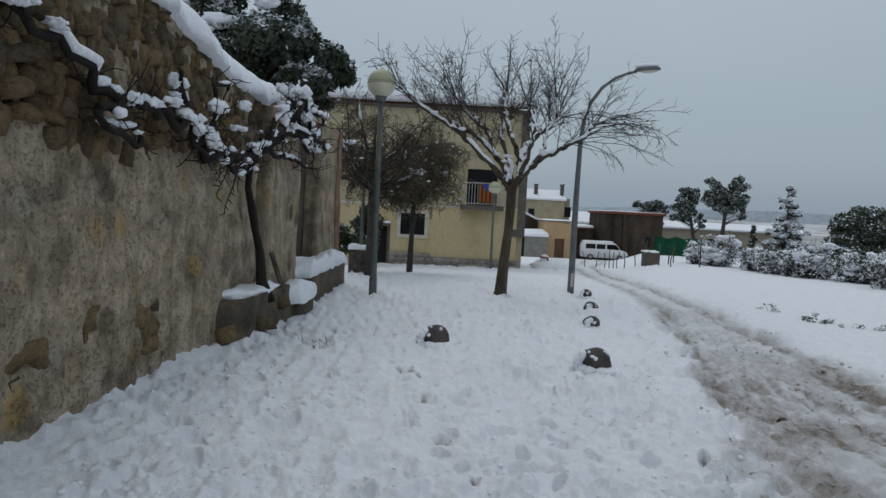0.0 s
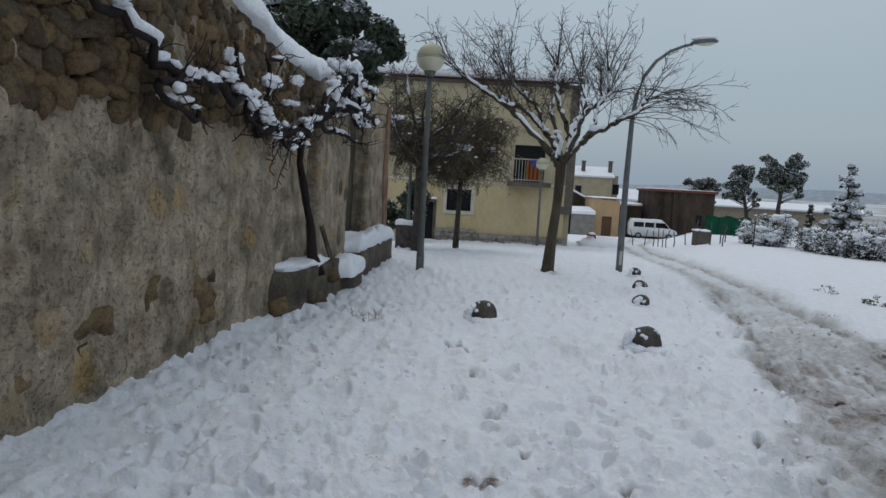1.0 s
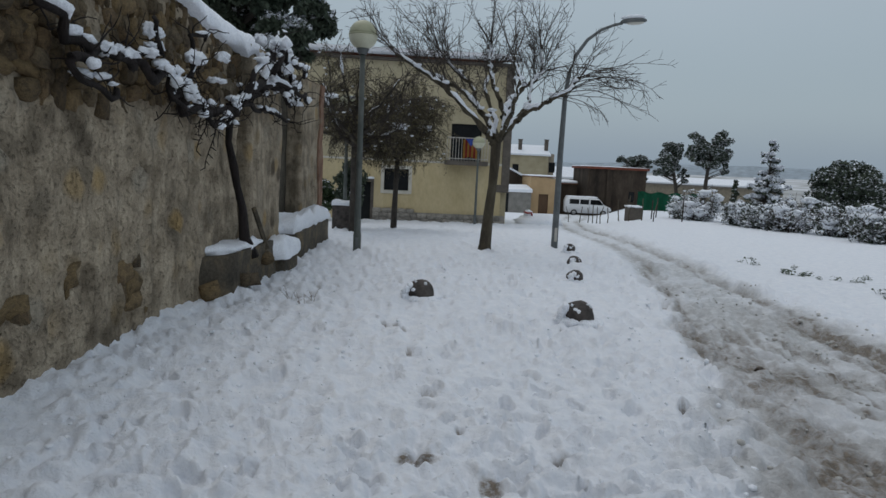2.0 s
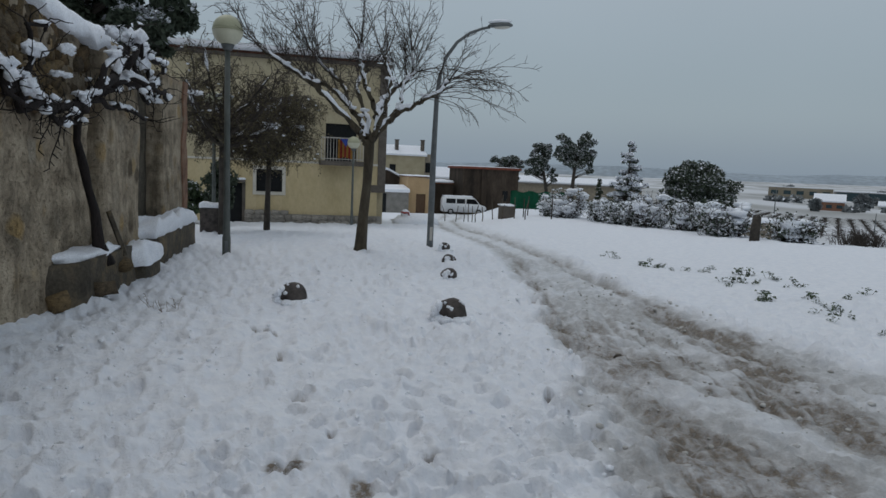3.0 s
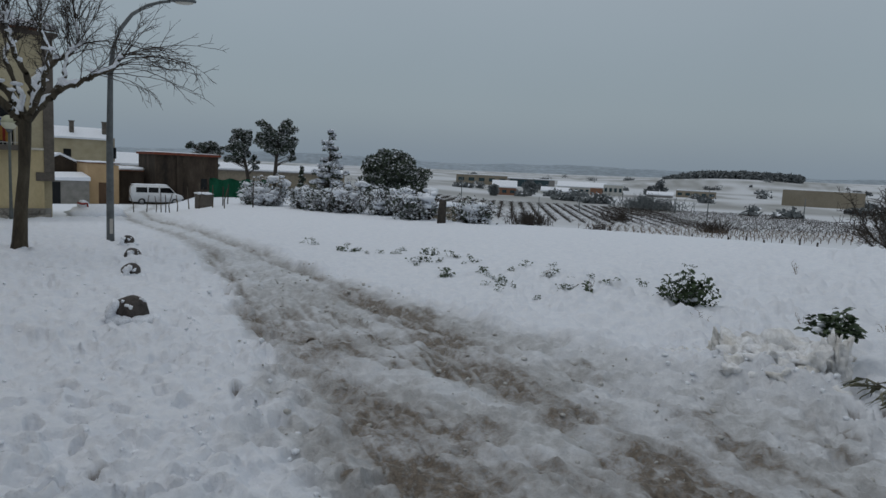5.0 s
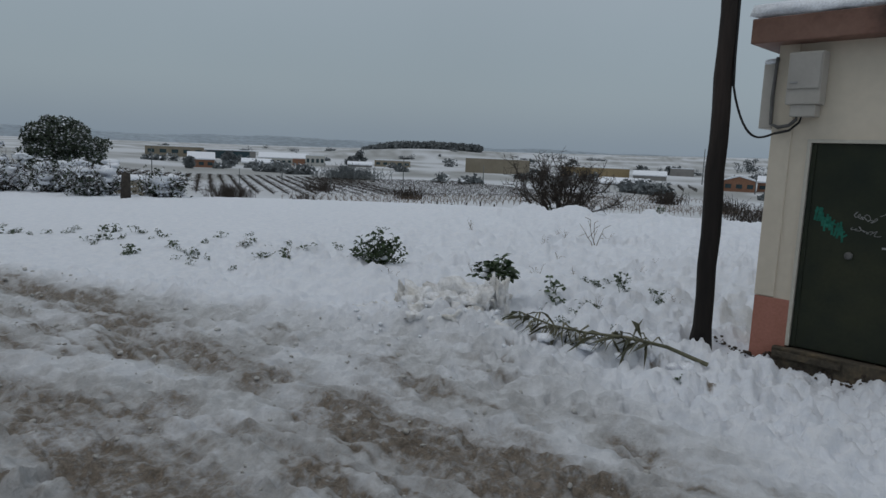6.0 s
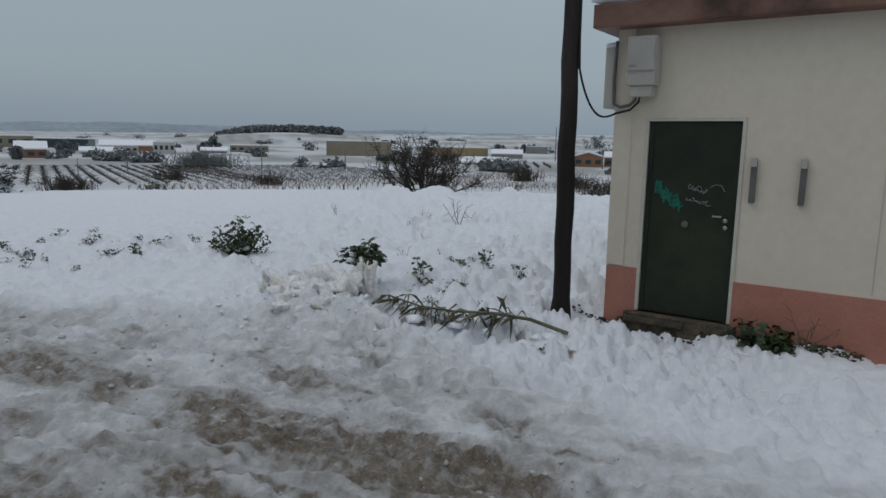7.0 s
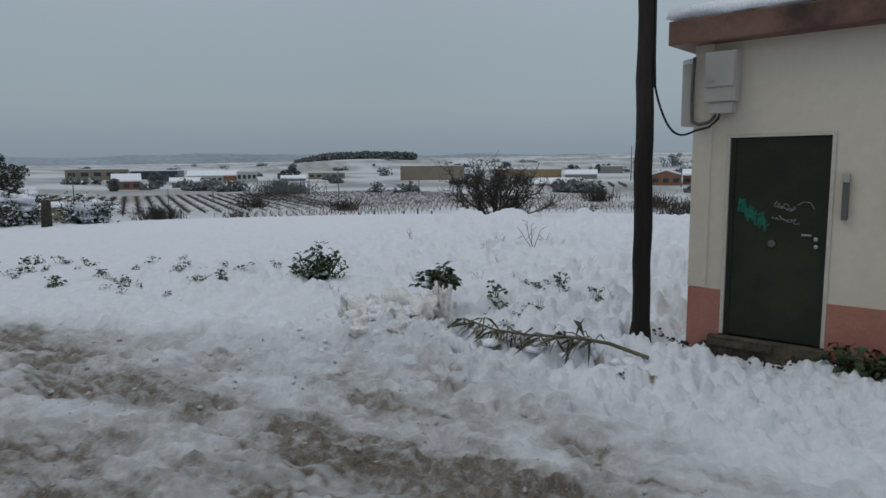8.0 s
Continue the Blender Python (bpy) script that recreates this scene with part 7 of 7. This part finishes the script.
vine_rows("vineyard", "rows of pruned dark vines on snow", 46, 94, 44, 31, 62, 2.1, 0.75, 0.5, 81, mat=TWIG)
vine_rows("vineyard", "rows of pruned dark vines on snow", 90, 52, 38, 20, 60, 2.1, 0.9, 0.45, 82, mat=TWIG)
vine_rows("vineyard_edge", "tangled brown vines in close rows below the field", 70, 58, 118, 6, 78, 2.4, 1.1, 0.8, 83, mat=DEADWEED)
vine_rows("vineyard_edge", "tangled brown vines in close rows below the field", 101, 30, 160, 6, 80, 2.6, 1.1, 0.8, 84, mat=DEADWEED)
vine_rows("vineyard", "rows of pruned dark vines on snow", 175, 60, 80, 14, 40, 3.2, 1.2, 0.9, 86)
for k in range(16):
    q = k / 15
    x, y = 51.5 + 22 * q, 46.5 - 17 * q
    p = thing("vine_post", pose(x, y, float(smooth_ground(x, y)) - 0.3, 0, 0, 20 * k), "short dark timber vineyard post", "post", "posts along the vineyard edge")
    part("post", tube(bmesh.new(), [(0, 0, 0), (0.03, 0.02, 1.5 + 0.15 * (k % 3))], [0.11, 0.09], 6), DARKBARK, p, "", True)


def scrub(name, label, centres, seed, leaf=0.5, mat=None, white=0.25, cat="shrubs"):
    """Distant scrub or woodland: many loose clumps in one mesh with its snow."""
    g = np.random.default_rng(seed)
    d, w = [], []
    for x, y, z, r, n in centres:
        p = g.normal(size=(n, 3))
        p /= np.linalg.norm(p, axis=1, keepdims=True)
        p *= g.random((n, 1)) ** 0.4
        q = np.array([x, y, z]) + p * np.array([r, r, r * 0.8])
        top = (p[:, 2] > 0.2) & (g.random(n) < white)
        d.append(q[~top])
        w.append(q[top])
    t = tagged(leaf_cloud(name, np.concatenate(d), leaf, mat or HAZED_WOOD, None, 0, 1.6, seed), label, cat, kind="stuff")
    w = np.concatenate(w)
    if len(w):
        leaf_cloud("snow", w, leaf, SNOW, t, 0.5, 1.3, seed + 1)
    return t


def build_plain_scrub():
    g = np.random.default_rng(91)
    # bare copses among the vineyards
    for az, r, w, h, n in ((46.2, 92, 2.6, 1.8, 1100), (53.2, 112, 2.6, 2.0, 500), (55.8, 165, 8, 3.4, 1500), (61.0, 100, 2.4, 1.8, 600), (52.2, 84, 1.3, 1.6, 300), (82.0, 120, 2.6, 2.4, 700), (79.8, 170, 5, 3, 900), (86.2, 105, 2.6, 2.4, 700), (89, 90, 4, 2.5, 900)):
        x, y = polar(az, r)
        z = float(smooth_ground(x, y))
        segs = []
        for _ in range(n // 6):
            bx, by = x + g.normal() * w * 0.5, y + g.normal() * w * 0.5
            sp = grow(segs, (bx, by, z), (g.normal() * 0.4, g.normal() * 0.4, 1), h * g.uniform(0.5, 1.0), 0.05 * r / 100, 3, 0.2, g, 0, 0.5)
            for p in sp[1:]:
                grow(segs, p, g.normal(size=3) + np.array([0, 0, 0.5]), h * 0.3, 0.03 * r / 100, 1, 0, g, 0, 0.6)
        tagged(sticks("copse", segs, TWIG if r < 150 else HAZED_WOOD, None, 3), "bare leafless scrub in the snowy plain", "shrubs", kind="stuff")
    # hedgerows and field edges
    c = []
    for _ in range(80):
        az, r = g.uniform(38, 100), 150 + 900 * g.random() ** 1.6
        x, y = polar(az, r)
        n = int(g.integers(1, 7))
        da = g.normal() * 0.35
        for k in range(n):
            a2, r2 = az + k * 0.28 * (250 / r) ** 0.5, r * (1 + 0.02 * da * k)
            x, y = polar(a2, r2)
            s = g.uniform(0.8, 2.2) * (1 + r / 700)
            c.append((x, y, float(smooth_ground(x, y)) + s * 0.35, s, 60))
    scrub("hedgerow", "dark scrub and hedgerows across the snowy plain", c, 92, 0.9, None, 0.12)
    # the wooded rise
    c = []
    for _ in range(190):
        az = g.uniform(56.6, 66.2)
        r = g.uniform(880, 980)
        x, y = polar(az, r)
        q = min(1.0, (az - 56.4) / 2.8)
        c.append((x, y, float(smooth_ground(x, y)) + 3.5 * q * g.uniform(0.6, 1.2), (2.5 + 4.5 * q) * g.uniform(0.7, 1.15), 70))
    scrub("wood", "dark pinewood along a low snowy rise", c, 93, 3.0, None, 0.01, "wood")
    c = []
    for az, w, r, h in ((41.05, 0.8, 430, 7.5), (43.0, 0.2, 205, 3.5), (45.9, 0.55, 240, 5.0), (56.4, 0.35, 330, 7.5), (55.6, 0.3, 330, 4.5), (70.2, 0.6, 520, 6), (74.0, 0.5, 640, 6), (79.5, 0.5, 480, 5), (82.0, 0.8, 430, 6), (85.0, 0.7, 560, 9), (87.5, 1.2, 600, 12), (90, 1.5, 600, 13), (93, 2, 600, 12)):
        for _ in range(int(9 + 4 * w)):
            x, y = polar(az + g.normal() * w * 0.4, r)
            q = g.uniform(0.15, 0.85)
            c.append((x, y, float(smooth_ground(x, y)) + h * q, h * (0.42 - 0.25 * q), 46))
    scrub("far_trees", "dark trees standing among distant farms", c, 94, 1.0, None, 0.12, "trees")


build_plain_scrub()


def far_building(az0, az1, r, z_top, mat, label, kind="block", windows=0, wmat=None, depth=14, base=-5.4, name="farm_building", snow=0.4, rise=0.0, strip=None):
    x0, y0 = polar(az0, r)
    x1, y1 = polar(az1, r)
    w = math.hypot(x1 - x0, y1 - y0)
    t = thing(name, pose(x0, y0, base, 0, 0, math.degrees(math.atan2(y1 - y0, x1 - x0))), label, "building")
    h = z_top - base
    if kind == "gable":
        part("wall", gable(bmesh.new(), 0, w, 0, depth, -2, h - rise, h), mat, t)
        part("snow", roof_snow(0, w, 0, depth, h - rise, h, snow), SNOW, t)
    elif kind == "end":
        part("wall", gable(bmesh.new(), 0, w, 0, depth, -2, h - rise, h, False), mat, t)
        part("snow", roof_snow(0, w, 0, depth, h - rise, h, snow, False), SNOW, t)
    else:
        part("wall", boxed((0, 0, -2), (w, depth, h)), mat, t)
        part("snow", boxed((0.2, 0.3, h + 0.002), (w - 0.2, depth - 0.2, h + snow)), SNOW, t)
    for k in range(windows):
        a, b = w * (k + 0.22) / windows, w * (k + 0.78) / windows
        part("window", boxed((a, -0.12, (h - rise) * 0.40), (b, -0.01, (h - rise) * 0.74)), wmat or FARGLASS, t)
    if strip:
        part("glazing", boxed((w * strip[0], -0.2, (h - rise) * strip[2]), (w * strip[1], -0.02, (h - rise) * strip[3])), wmat or FARGLASS, t)
    return t


far_building(39.7, 44.0, 395, 0.35, FARBEIGE, "modern pale industrial building with dark glazing", windows=5, wmat=FARGLASS, depth=30)
far_building(44.02, 47.95, 385, -0.6, FARGREY, "low industrial hall with tinted glazing", wmat=FARGLASS, depth=30, strip=(0.05, 0.88, 0.12, 0.95))
far_building(42.85, 44.85, 218, -0.75, FARBRICK, "small brick farmhouse with a snowy roof", "gable", 3, depth=9, rise=1.9, snow=0.35)
far_building(48.2, 52.2, 300, -0.55, FARWHITE, "long white farm building under a snowy roof", "gable", 9, depth=18, rise=2.0)
far_building(50.9, 51.9, 286, -2.3, FARBRICK, "low brick wing of the farm", depth=8)
far_building(51.95, 53.5, 285, -0.75, FARWHITE, "white farmhouse block in the plain", windows=4, depth=10)
far_building(46.9, 49.2, 260, -2.8, FARWHITE, "low snowy shed in front of the farm", "gable", 3, depth=10, rise=1.2)
far_building(57.6, 60.6, 330, -2.0, FARBEIGE, "low beige farm sheds with snowy roofs", windows=5, depth=14)
far_building(55.4, 57.4, 300, -3.0, FARGREY, "low dark shed with snow", "gable", depth=10, rise=1.1)
far_building(65.25, 70.6, 286, 0.95, FARBEIGE, "large blank grey-beige farm hall", depth=25, snow=0.2)
far_building(73.2, 78.7, 300, -1.0, HAZED_OCHRE, "long ochre farm hall in the plain", depth=20)
far_building(79.0, 81.6, 290, -1.6, FARGREY, "dark low hall with snowy roof", "gable", depth=18, rise=1.6)
far_building(76.6, 80.4, 205, -3.2, FARGREY, "open dark barn with snow on its roof", "gable", depth=12, rise=1.4)
far_building(81.8, 83.6, 420, -0.5, FARGREY, "distant grey hall with snowy roof", depth=25)
far_building(85.85, 88.2, 205, -0.9, FARBRICK, "brick house with dark windows", "end", 3, depth=12, rise=1.2)
far_building(88.3, 90.5, 215, -0.9, FARBRICK, "brick farm wing with snowy roof", "gable", 3, depth=12, rise=1.5)
# thin poles across the plain
for az, r, h in ((40.3, 150, 6.0), (46.9, 110, 3.6), (50.2, 140, 4.0), (54.2, 115, 3.4), (60.2, 130, 6.0), (66.9, 150, 5.0), (84.3, 260, 13.0), (88.2, 190, 5.0)):
    x, y = polar(az, r)
    p = thing("field_pole", pose(x, y, float(smooth_ground(x, y)) - 0.3), "thin grey pole standing in the plain", "pole")
    part("shaft", tube(bmesh.new(), [(0, 0, 0), (0, 0, h)], [0.09 * r / 120, 0.06 * r / 120], 6), GALV, p, "", True)


def build_backdrop():
    """Far hills round the horizon, their haze and low cloud put into one pale colour."""
    for r, amp, base, seed, name in ((3300, 36, 6, 3, "backdrop"), (4000, 60, 24, 7, "backdrop_far")):
        v, f = [], []
        n = 420
        for i in range(n):
            a = 2 * math.pi * i / n
            h = base + amp * (0.5 + 0.5 * noise.fractal(Vector((math.cos(a) * 3.1, math.sin(a) * 3.1, seed)), 0.9, 2.1, 5))
            v += [(r * math.sin(a), r * math.cos(a), -40), (r * math.sin(a), r * math.cos(a), h)]
        for i in range(n):
            j = (i + 1) % n
            f.append((2 * i, 2 * j, 2 * j + 1, 2 * i + 1))
        tagged(arrays(name, v, f, HAZE_HILL, None, True), "hills along the horizon, haze painted as pale colour", "hills", kind="structure")


build_backdrop()


# ---- weeds, clods and litter in the snow ----
def leafy_plant(seed, n, size, spread, mat):
    """A low mound of small crinkled leaves on thin stems; one mesh."""
    g = np.random.default_rng(seed)
    bm = bmesh.new()
    lobes = [(g.normal() * spread * 0.35, g.normal() * spread * 0.35, g.uniform(0.5, 1.0)) for _ in range(4)]
    for k in range(n):
        lx, ly, lz = lobes[k % 4]
        a, e = g.uniform(0, 6.28), g.random()
        rad = spread * 0.55 * g.uniform(0.35, 1.0)
        tip = Vector((lx + rad * math.cos(a) * math.sqrt(1 - e * e), ly + rad * math.sin(a) * math.sqrt(1 - e * e), 0.01 + spread * 1.5 * lz * e * g.uniform(0.5, 1.0)))
        if k % 3 == 0:
            tube(bm, [(lx * 0.5, ly * 0.5, -0.03), tip], [0.005, 0.003], 3, False)
        d = Vector((math.cos(a) + g.normal() * 0.6, math.sin(a) + g.normal() * 0.6, g.normal() * 0.5)).normalized()
        s = d.cross(Vector((g.normal() * 0.6, g.normal() * 0.6, 1.0))).normalized()
        nrm = s.cross(d)
        L, W = size * g.uniform(0.6, 1.3), size * g.uniform(0.35, 0.6)
        mid = [tip + d * L * f + nrm * L * c for f, c in ((0, 0), (0.5, 0.08), (1.0, -0.10))]
        wid = [0.25, 1.0, 0.15]
        lv = [bm.verts.new(m - s * W * w + nrm * W * 0.3 * w) for m, w in zip(mid, wid)]
        mv = [bm.verts.new(m) for m in mid]
        rv = [bm.verts.new(m + s * W * w + nrm * W * 0.3 * w) for m, w in zip(mid, wid)]
        for i in range(2):
            bm.faces.new((lv[i], mv[i], mv[i + 1], lv[i + 1]))
            bm.faces.new((mv[i], rv[i], rv[i + 1], mv[i + 1]))
    me = bpy.data.meshes.new("weed")
    bm.to_mesh(me)
    bm.free()
    me.materials.append(mat)
    return me


def snow_flecks(parent, spread, n, seed):
    bm = bmesh.new()
    g = np.random.default_rng(seed)
    for k in range(n):
        a, q = g.uniform(0, 6.28), g.random()
        blob(bm, (spread * q * math.cos(a), spread * q * math.sin(a), g.uniform(0.1, 0.8) * spread), (0.05, 0.045, 0.03), 0.5, 2, 1, k + seed)
    part("snow", bm, SNOW, parent, "", True)["kind"] = "stuff"


WEEDS = [leafy_plant(100 + k, 16 + 5 * k, 0.045, 0.12, LEAF) for k in range(4)]
STALKS = []
for k in range(4):
    g5 = np.random.default_rng(150 + k)
    sg = []
    for _ in range(4):
        sp = grow(sg, (g5.normal() * 0.03, g5.normal() * 0.03, -0.05), (g5.normal() * 0.35, g5.normal() * 0.35, 1), g5.uniform(0.2, 0.42), 0.006, 4, 0.15, g5, 0, 0.5)
        for p in sp[2:]:
            grow(sg, p, g5.normal(size=3) + np.array([0, 0, 0.4]), 0.09, 0.004, 1, 0, g5, 0, 0.6)
    o = sticks("dry_stalk", sg, DEADWEED, None, 3)
    STALKS.append(o.data)
    bpy.data.objects.remove(o)


def weed(x, y, s, mesh, label, group, rz):
    ob = new("weed" if mesh in WEEDS else "dry_stalk", mesh)
    low = 0.85 if mesh in WEEDS else 1.0
    ob.matrix_world = Matrix.LocRotScale((x, y, ground_z(x, y) - 0.02), Euler((0, 0, rz)), (s, s, s * low))
    return tagged(ob, label, "weed", group)


def build_plants():
    g = np.random.default_rng(77)
    # two leafy clumps big enough to stand out
    for x, y, s, n, sd in ((7.9, 4.22, 0.34, 420, 1), (6.95, 2.22, 0.24, 230, 2)):
        z = ground_z(x, y)
        if sd == 2:
            z += 0.22
        t = thing("leafy_plant", pose(x, y, z), "leafy dark green plant bowed under snow", "plant", "green plants beside the road")
        ob = new("leaves", leafy_plant(200 + sd, n, 0.06, s, LEAF))
        ob.parent = t
        ob.matrix_basis = Matrix.Diagonal((1.0, 1.0, 1.05, 1.0)) if sd == 1 else Matrix.Diagonal((1.1, 1.3, 0.85, 1.0))
        snow_flecks(t, s * 0.6, 6, sd)
    spots = [(6.77, 12.14), (6.89, 11.03), (7.14, 10.9), (7.55, 10.19), (7.12, 9.1), (7.3, 8.99), (7.89, 9.53), (6.65, 7.56), (7.95, 9.04), (7.87, 8.24), (7.15, 7.23), (6.82, 6.41), (8.38, 7.53), (7.99, 6.69), (7.27, 5.66), (7.69, 5.64), (8.35, 5.8),
             (7.35, 1.63), (8.08, 1.34), (8.4, 1.08), (7.9, 0.63), (7.2, 1.59), (6.78, 1.22), (6.95, 1.12), (8.06, 1.02), (5.36, 0.02), (11.54, 6.48), (18.31, 5.63), (19.3, 5.7), (18.4, 2.3)]
    for i, (x, y) in enumerate(spots):
        m = WEEDS[i % 4]
        far = 1.9 if x > 15 else 1.0
        weed(x, y, far * g.uniform(0.75, 1.35) * (0.55 if i == 25 else 1), m, "low green weed poking through the snow", "weeds in the snowy verge", g.uniform(0, 6.28))
        for _ in range(2 if i < 25 else 0):
            weed(x + g.normal() * 0.25, y + g.normal() * 0.25, g.uniform(0.5, 0.8), WEEDS[(i + 1) % 4], "small green weed poking through the snow", "weeds in the snowy verge", g.uniform(0, 6.28))
    for i in range(22):
        x, y = (g.uniform(6.6, 13.5), g.uniform(0.2, 9.5)) if i > 10 else (g.uniform(7.2, 10.5), g.uniform(0.2, 3.0))
        weed(x, y, g.uniform(0.3, 0.6), STALKS[i % 4], "dry brown stalk standing in the snow", "dry stalks in the field", g.uniform(0, 6.28))
    for x, y, s in ((12.7, 2.51, 1.5), (12.5, 4.9, 0.8), (-1.05, 7.2, 0.55), (-1.2, 7.35, 0.5), (-0.95, 7.35, 0.45)):
        weed(x, y, s, STALKS[int(x * 7) % 4], "dry brown stalk standing in the snow", "dry stalks in the field", 1.0)
    # growth along the foot of the hut
    for u, s in ((1.0, 1.7), (1.07, 2.1), (1.15, 2.3), (1.23, 1.9), (1.30, 1.6), (1.40, 1.2), (1.55, 0.9), (1.75, 0.8)):
        p = HUT @ Vector((u, -0.16, 0))
        weed(p.x, p.y, s, WEEDS[int(u * 10) % 4], "dark green weed against the hut wall", "weeds at the hut foot", u * 9)
    p = HUT @ Vector((1.45, -0.2, 0))
    weed(p.x, p.y, 1.1, STALKS[2], "dry brown stalk beside the hut", "weeds at the hut foot", 2.0)


def build_frond():
    g = np.random.default_rng(33)
    t = thing("palm_frond", pose(0, 0, 0), "broken palm frond lying in the roadside snow", "palm frond")
    pts = [Vector((x, y, ground_z(x, y) + h)) for x, y, h in ((6.22, 1.60, 0.15), (6.02, 1.22, 0.16), (5.88, 0.88, 0.15), (5.82, 0.5, 0.12), (5.80, 0.18, 0.09), (5.78, -0.14, 0.04))]
    fine = [pts[i].lerp(pts[i + 1], k / 8) for i in range(5) for k in range(8)] + [pts[-1]]
    part("rachis", tube(bmesh.new(), fine, [0.007 + 0.011 * i / len(fine) for i in range(len(fine))], 6), PALM, t, "", True)
    bm = bmesh.new()
    for i, p in enumerate(fine[:30]):
        for side in (-1, 1):
            for _ in range(3 if i % 2 else 2):
                if g.random() < 0.12:
                    continue
                d = Vector((side * g.uniform(0.1, 1.0), g.uniform(-0.3, 1.0), g.uniform(-0.5, 0.25))).normalized()
                L = g.uniform(0.14, 0.36)
                w = d.cross(Vector((g.normal() * 0.5, g.normal() * 0.5, 1))).normalized() * g.uniform(0.007, 0.012)
                a, b, c = p, p + d * L * 0.5 + Vector((0, 0, g.uniform(-0.02, 0.03))), p + d * L + Vector((g.normal() * 0.03, g.normal() * 0.03, -g.uniform(0.02, 0.10)))
                bm.faces.new([bm.verts.new(q) for q in (a - w * 0.6, a + w * 0.6, b + w, c, b - w)])
    part("leaflet", bm, PALM, t, "", False)["kind"] = "stuff"
    bm = bmesh.new()
    for k in range(16):
        p = fine[int(g.integers(2, len(fine)))]
        blob(bm, (p.x + g.normal() * 0.09, p.y + g.normal() * 0.06, p.z - 0.09 + g.normal() * 0.02), (g.uniform(0.03, 0.10), g.uniform(0.03, 0.09), g.uniform(0.025, 0.05)), 0.6, 1.9, 2, k + 400)
    part("snow", bm, SNOW, t, "snow fallen over the frond", True)["kind"] = "stuff"


def build_snow_pile():
    """The dirty bank that a plough left at the verge."""
    t = thing("snow_bank", pose(6.25, 2.22, -0.03, 0, 0, 12), "dirty ploughed bank of snow at the road edge", "snow bank")
    for k, (x, y, z, a, b, c) in enumerate(((0.02, -0.42, 0.16, 0.16, 0.13, 0.32), (0.0, -0.22, 0.12, 0.26, 0.22, 0.22), (0.0, 0.15, 0.06, 0.36, 0.34, 0.20), (0.05, 0.5, 0.06, 0.30, 0.28, 0.19), (-0.22, 0.1, 0.0, 0.25, 0.5, 0.12),
                                            (0.25, 0.1, 0.10, 0.3, 0.55, 0.22), (0.1, 0.75, 0.08, 0.12, 0.10, 0.20), (-0.1, 0.95, 0.0, 0.3, 0.3, 0.10), (-0.42, -0.1, 0.06, 0.26, 0.24, 0.16), (-0.45, 0.35, 0.04, 0.30, 0.26, 0.15), (-0.55, -0.45, 0.0, 0.22, 0.2, 0.10))):
        bm = bmesh.new()
        blob(bm, (x * 0.9, y * 0.85, z * 0.9), (a * 0.85, b * 0.8, c * 0.85), 0.75, 2.3, 4, k + 3.3)
        for v in bm.verts:
            k2 = noise.noise(v.co * 11) * 0.022 + noise.noise(v.co * 24) * 0.010
            v.co += Vector((k2, k2, k2))
        part("snow_chunk", bm, DIRTY_SNOW, t, "", True)


def build_clods():
    g = np.random.default_rng(55)
    pts, sz = [], []
    while len(pts) < 1000:
        y = -2.5 + 12 * g.random() ** 1.2
        a, b = np.interp(y, ROAD_Y, ROAD_L), np.interp(y, ROAD_Y, ROAD_R)
        x = a + (b - a) * g.uniform(-0.05, 1.05)
        pts.append((x, y, 0))
        sz.append(0.006 + 0.022 * g.random() ** 3)
    p = np.array(pts)
    p[:, 2] = ground_full(p[:, 0], p[:, 1])[0] + 0.003
    tagged(clods("slush_lumps", p, sz, SLUSH, 5), "lumps of dirty slush scattered on the road", "slush", kind="stuff")
    pts, sz = [], []
    while len(pts) < 1100:
        y = 1.6 + 10 * g.random() ** 1.5
        x = g.uniform(-2.1, np.interp(y, ROAD_Y, ROAD_L) + 0.1)
        pts.append((x, y, 0))
        sz.append(0.006 + 0.02 * g.random() ** 3)
    p = np.array(pts)
    p[:, 2] = ground_full(p[:, 0], p[:, 1])[0] + 0.004
    tagged(clods("snow_lumps", p, sz, SNOW, 6), "loose lumps of trodden snow", "snow", kind="stuff")
    pts, sz = [], []
    for _ in range(60):
        pts.append((6.0 + 0.75 * g.normal() * 0.6, 2.1 + g.normal() * 0.6, 0))
        sz.append(0.010 + 0.03 * g.random() ** 2)
    p = np.array(pts)
    p[:, 2] = ground_full(p[:, 0], p[:, 1])[0] + 0.01
    tagged(clods("bank_lumps", p, sz, SNOW, 7), "dirty snow lumps around the roadside bank", "snow", kind="stuff")
    c = thing("mud_clod", pose(3.22, 5.33, ground_z(3.22, 5.33)), "dark clod of mud lying on the slush", "mud clod")
    bm = bmesh.new()
    blob(bm, (0, 0, 0.02), (0.045, 0.04, 0.035), 0.6, 2, 2, 4)
    part("clod", bm, SOIL, c, "", True)
    # bare earth where the snow has melted against the hut
    gg = np.random.default_rng(9)
    pp, ss = [], []
    for _ in range(500):
        q = HUT @ Vector((gg.uniform(-0.6, 1.9), -abs(gg.normal()) * 0.07 - 0.01, 0))
        pp.append((q.x, q.y, ground_z(q.x, q.y) + 0.004))
        ss.append(0.008 + 0.018 * gg.random() ** 2)
    tagged(clods("bare_soil", np.array(pp), ss, SOIL, 11), "dark wet earth along the foot of the hut", "soil", kind="stuff")


build_plants()
build_frond()
build_snow_pile()
build_clods()
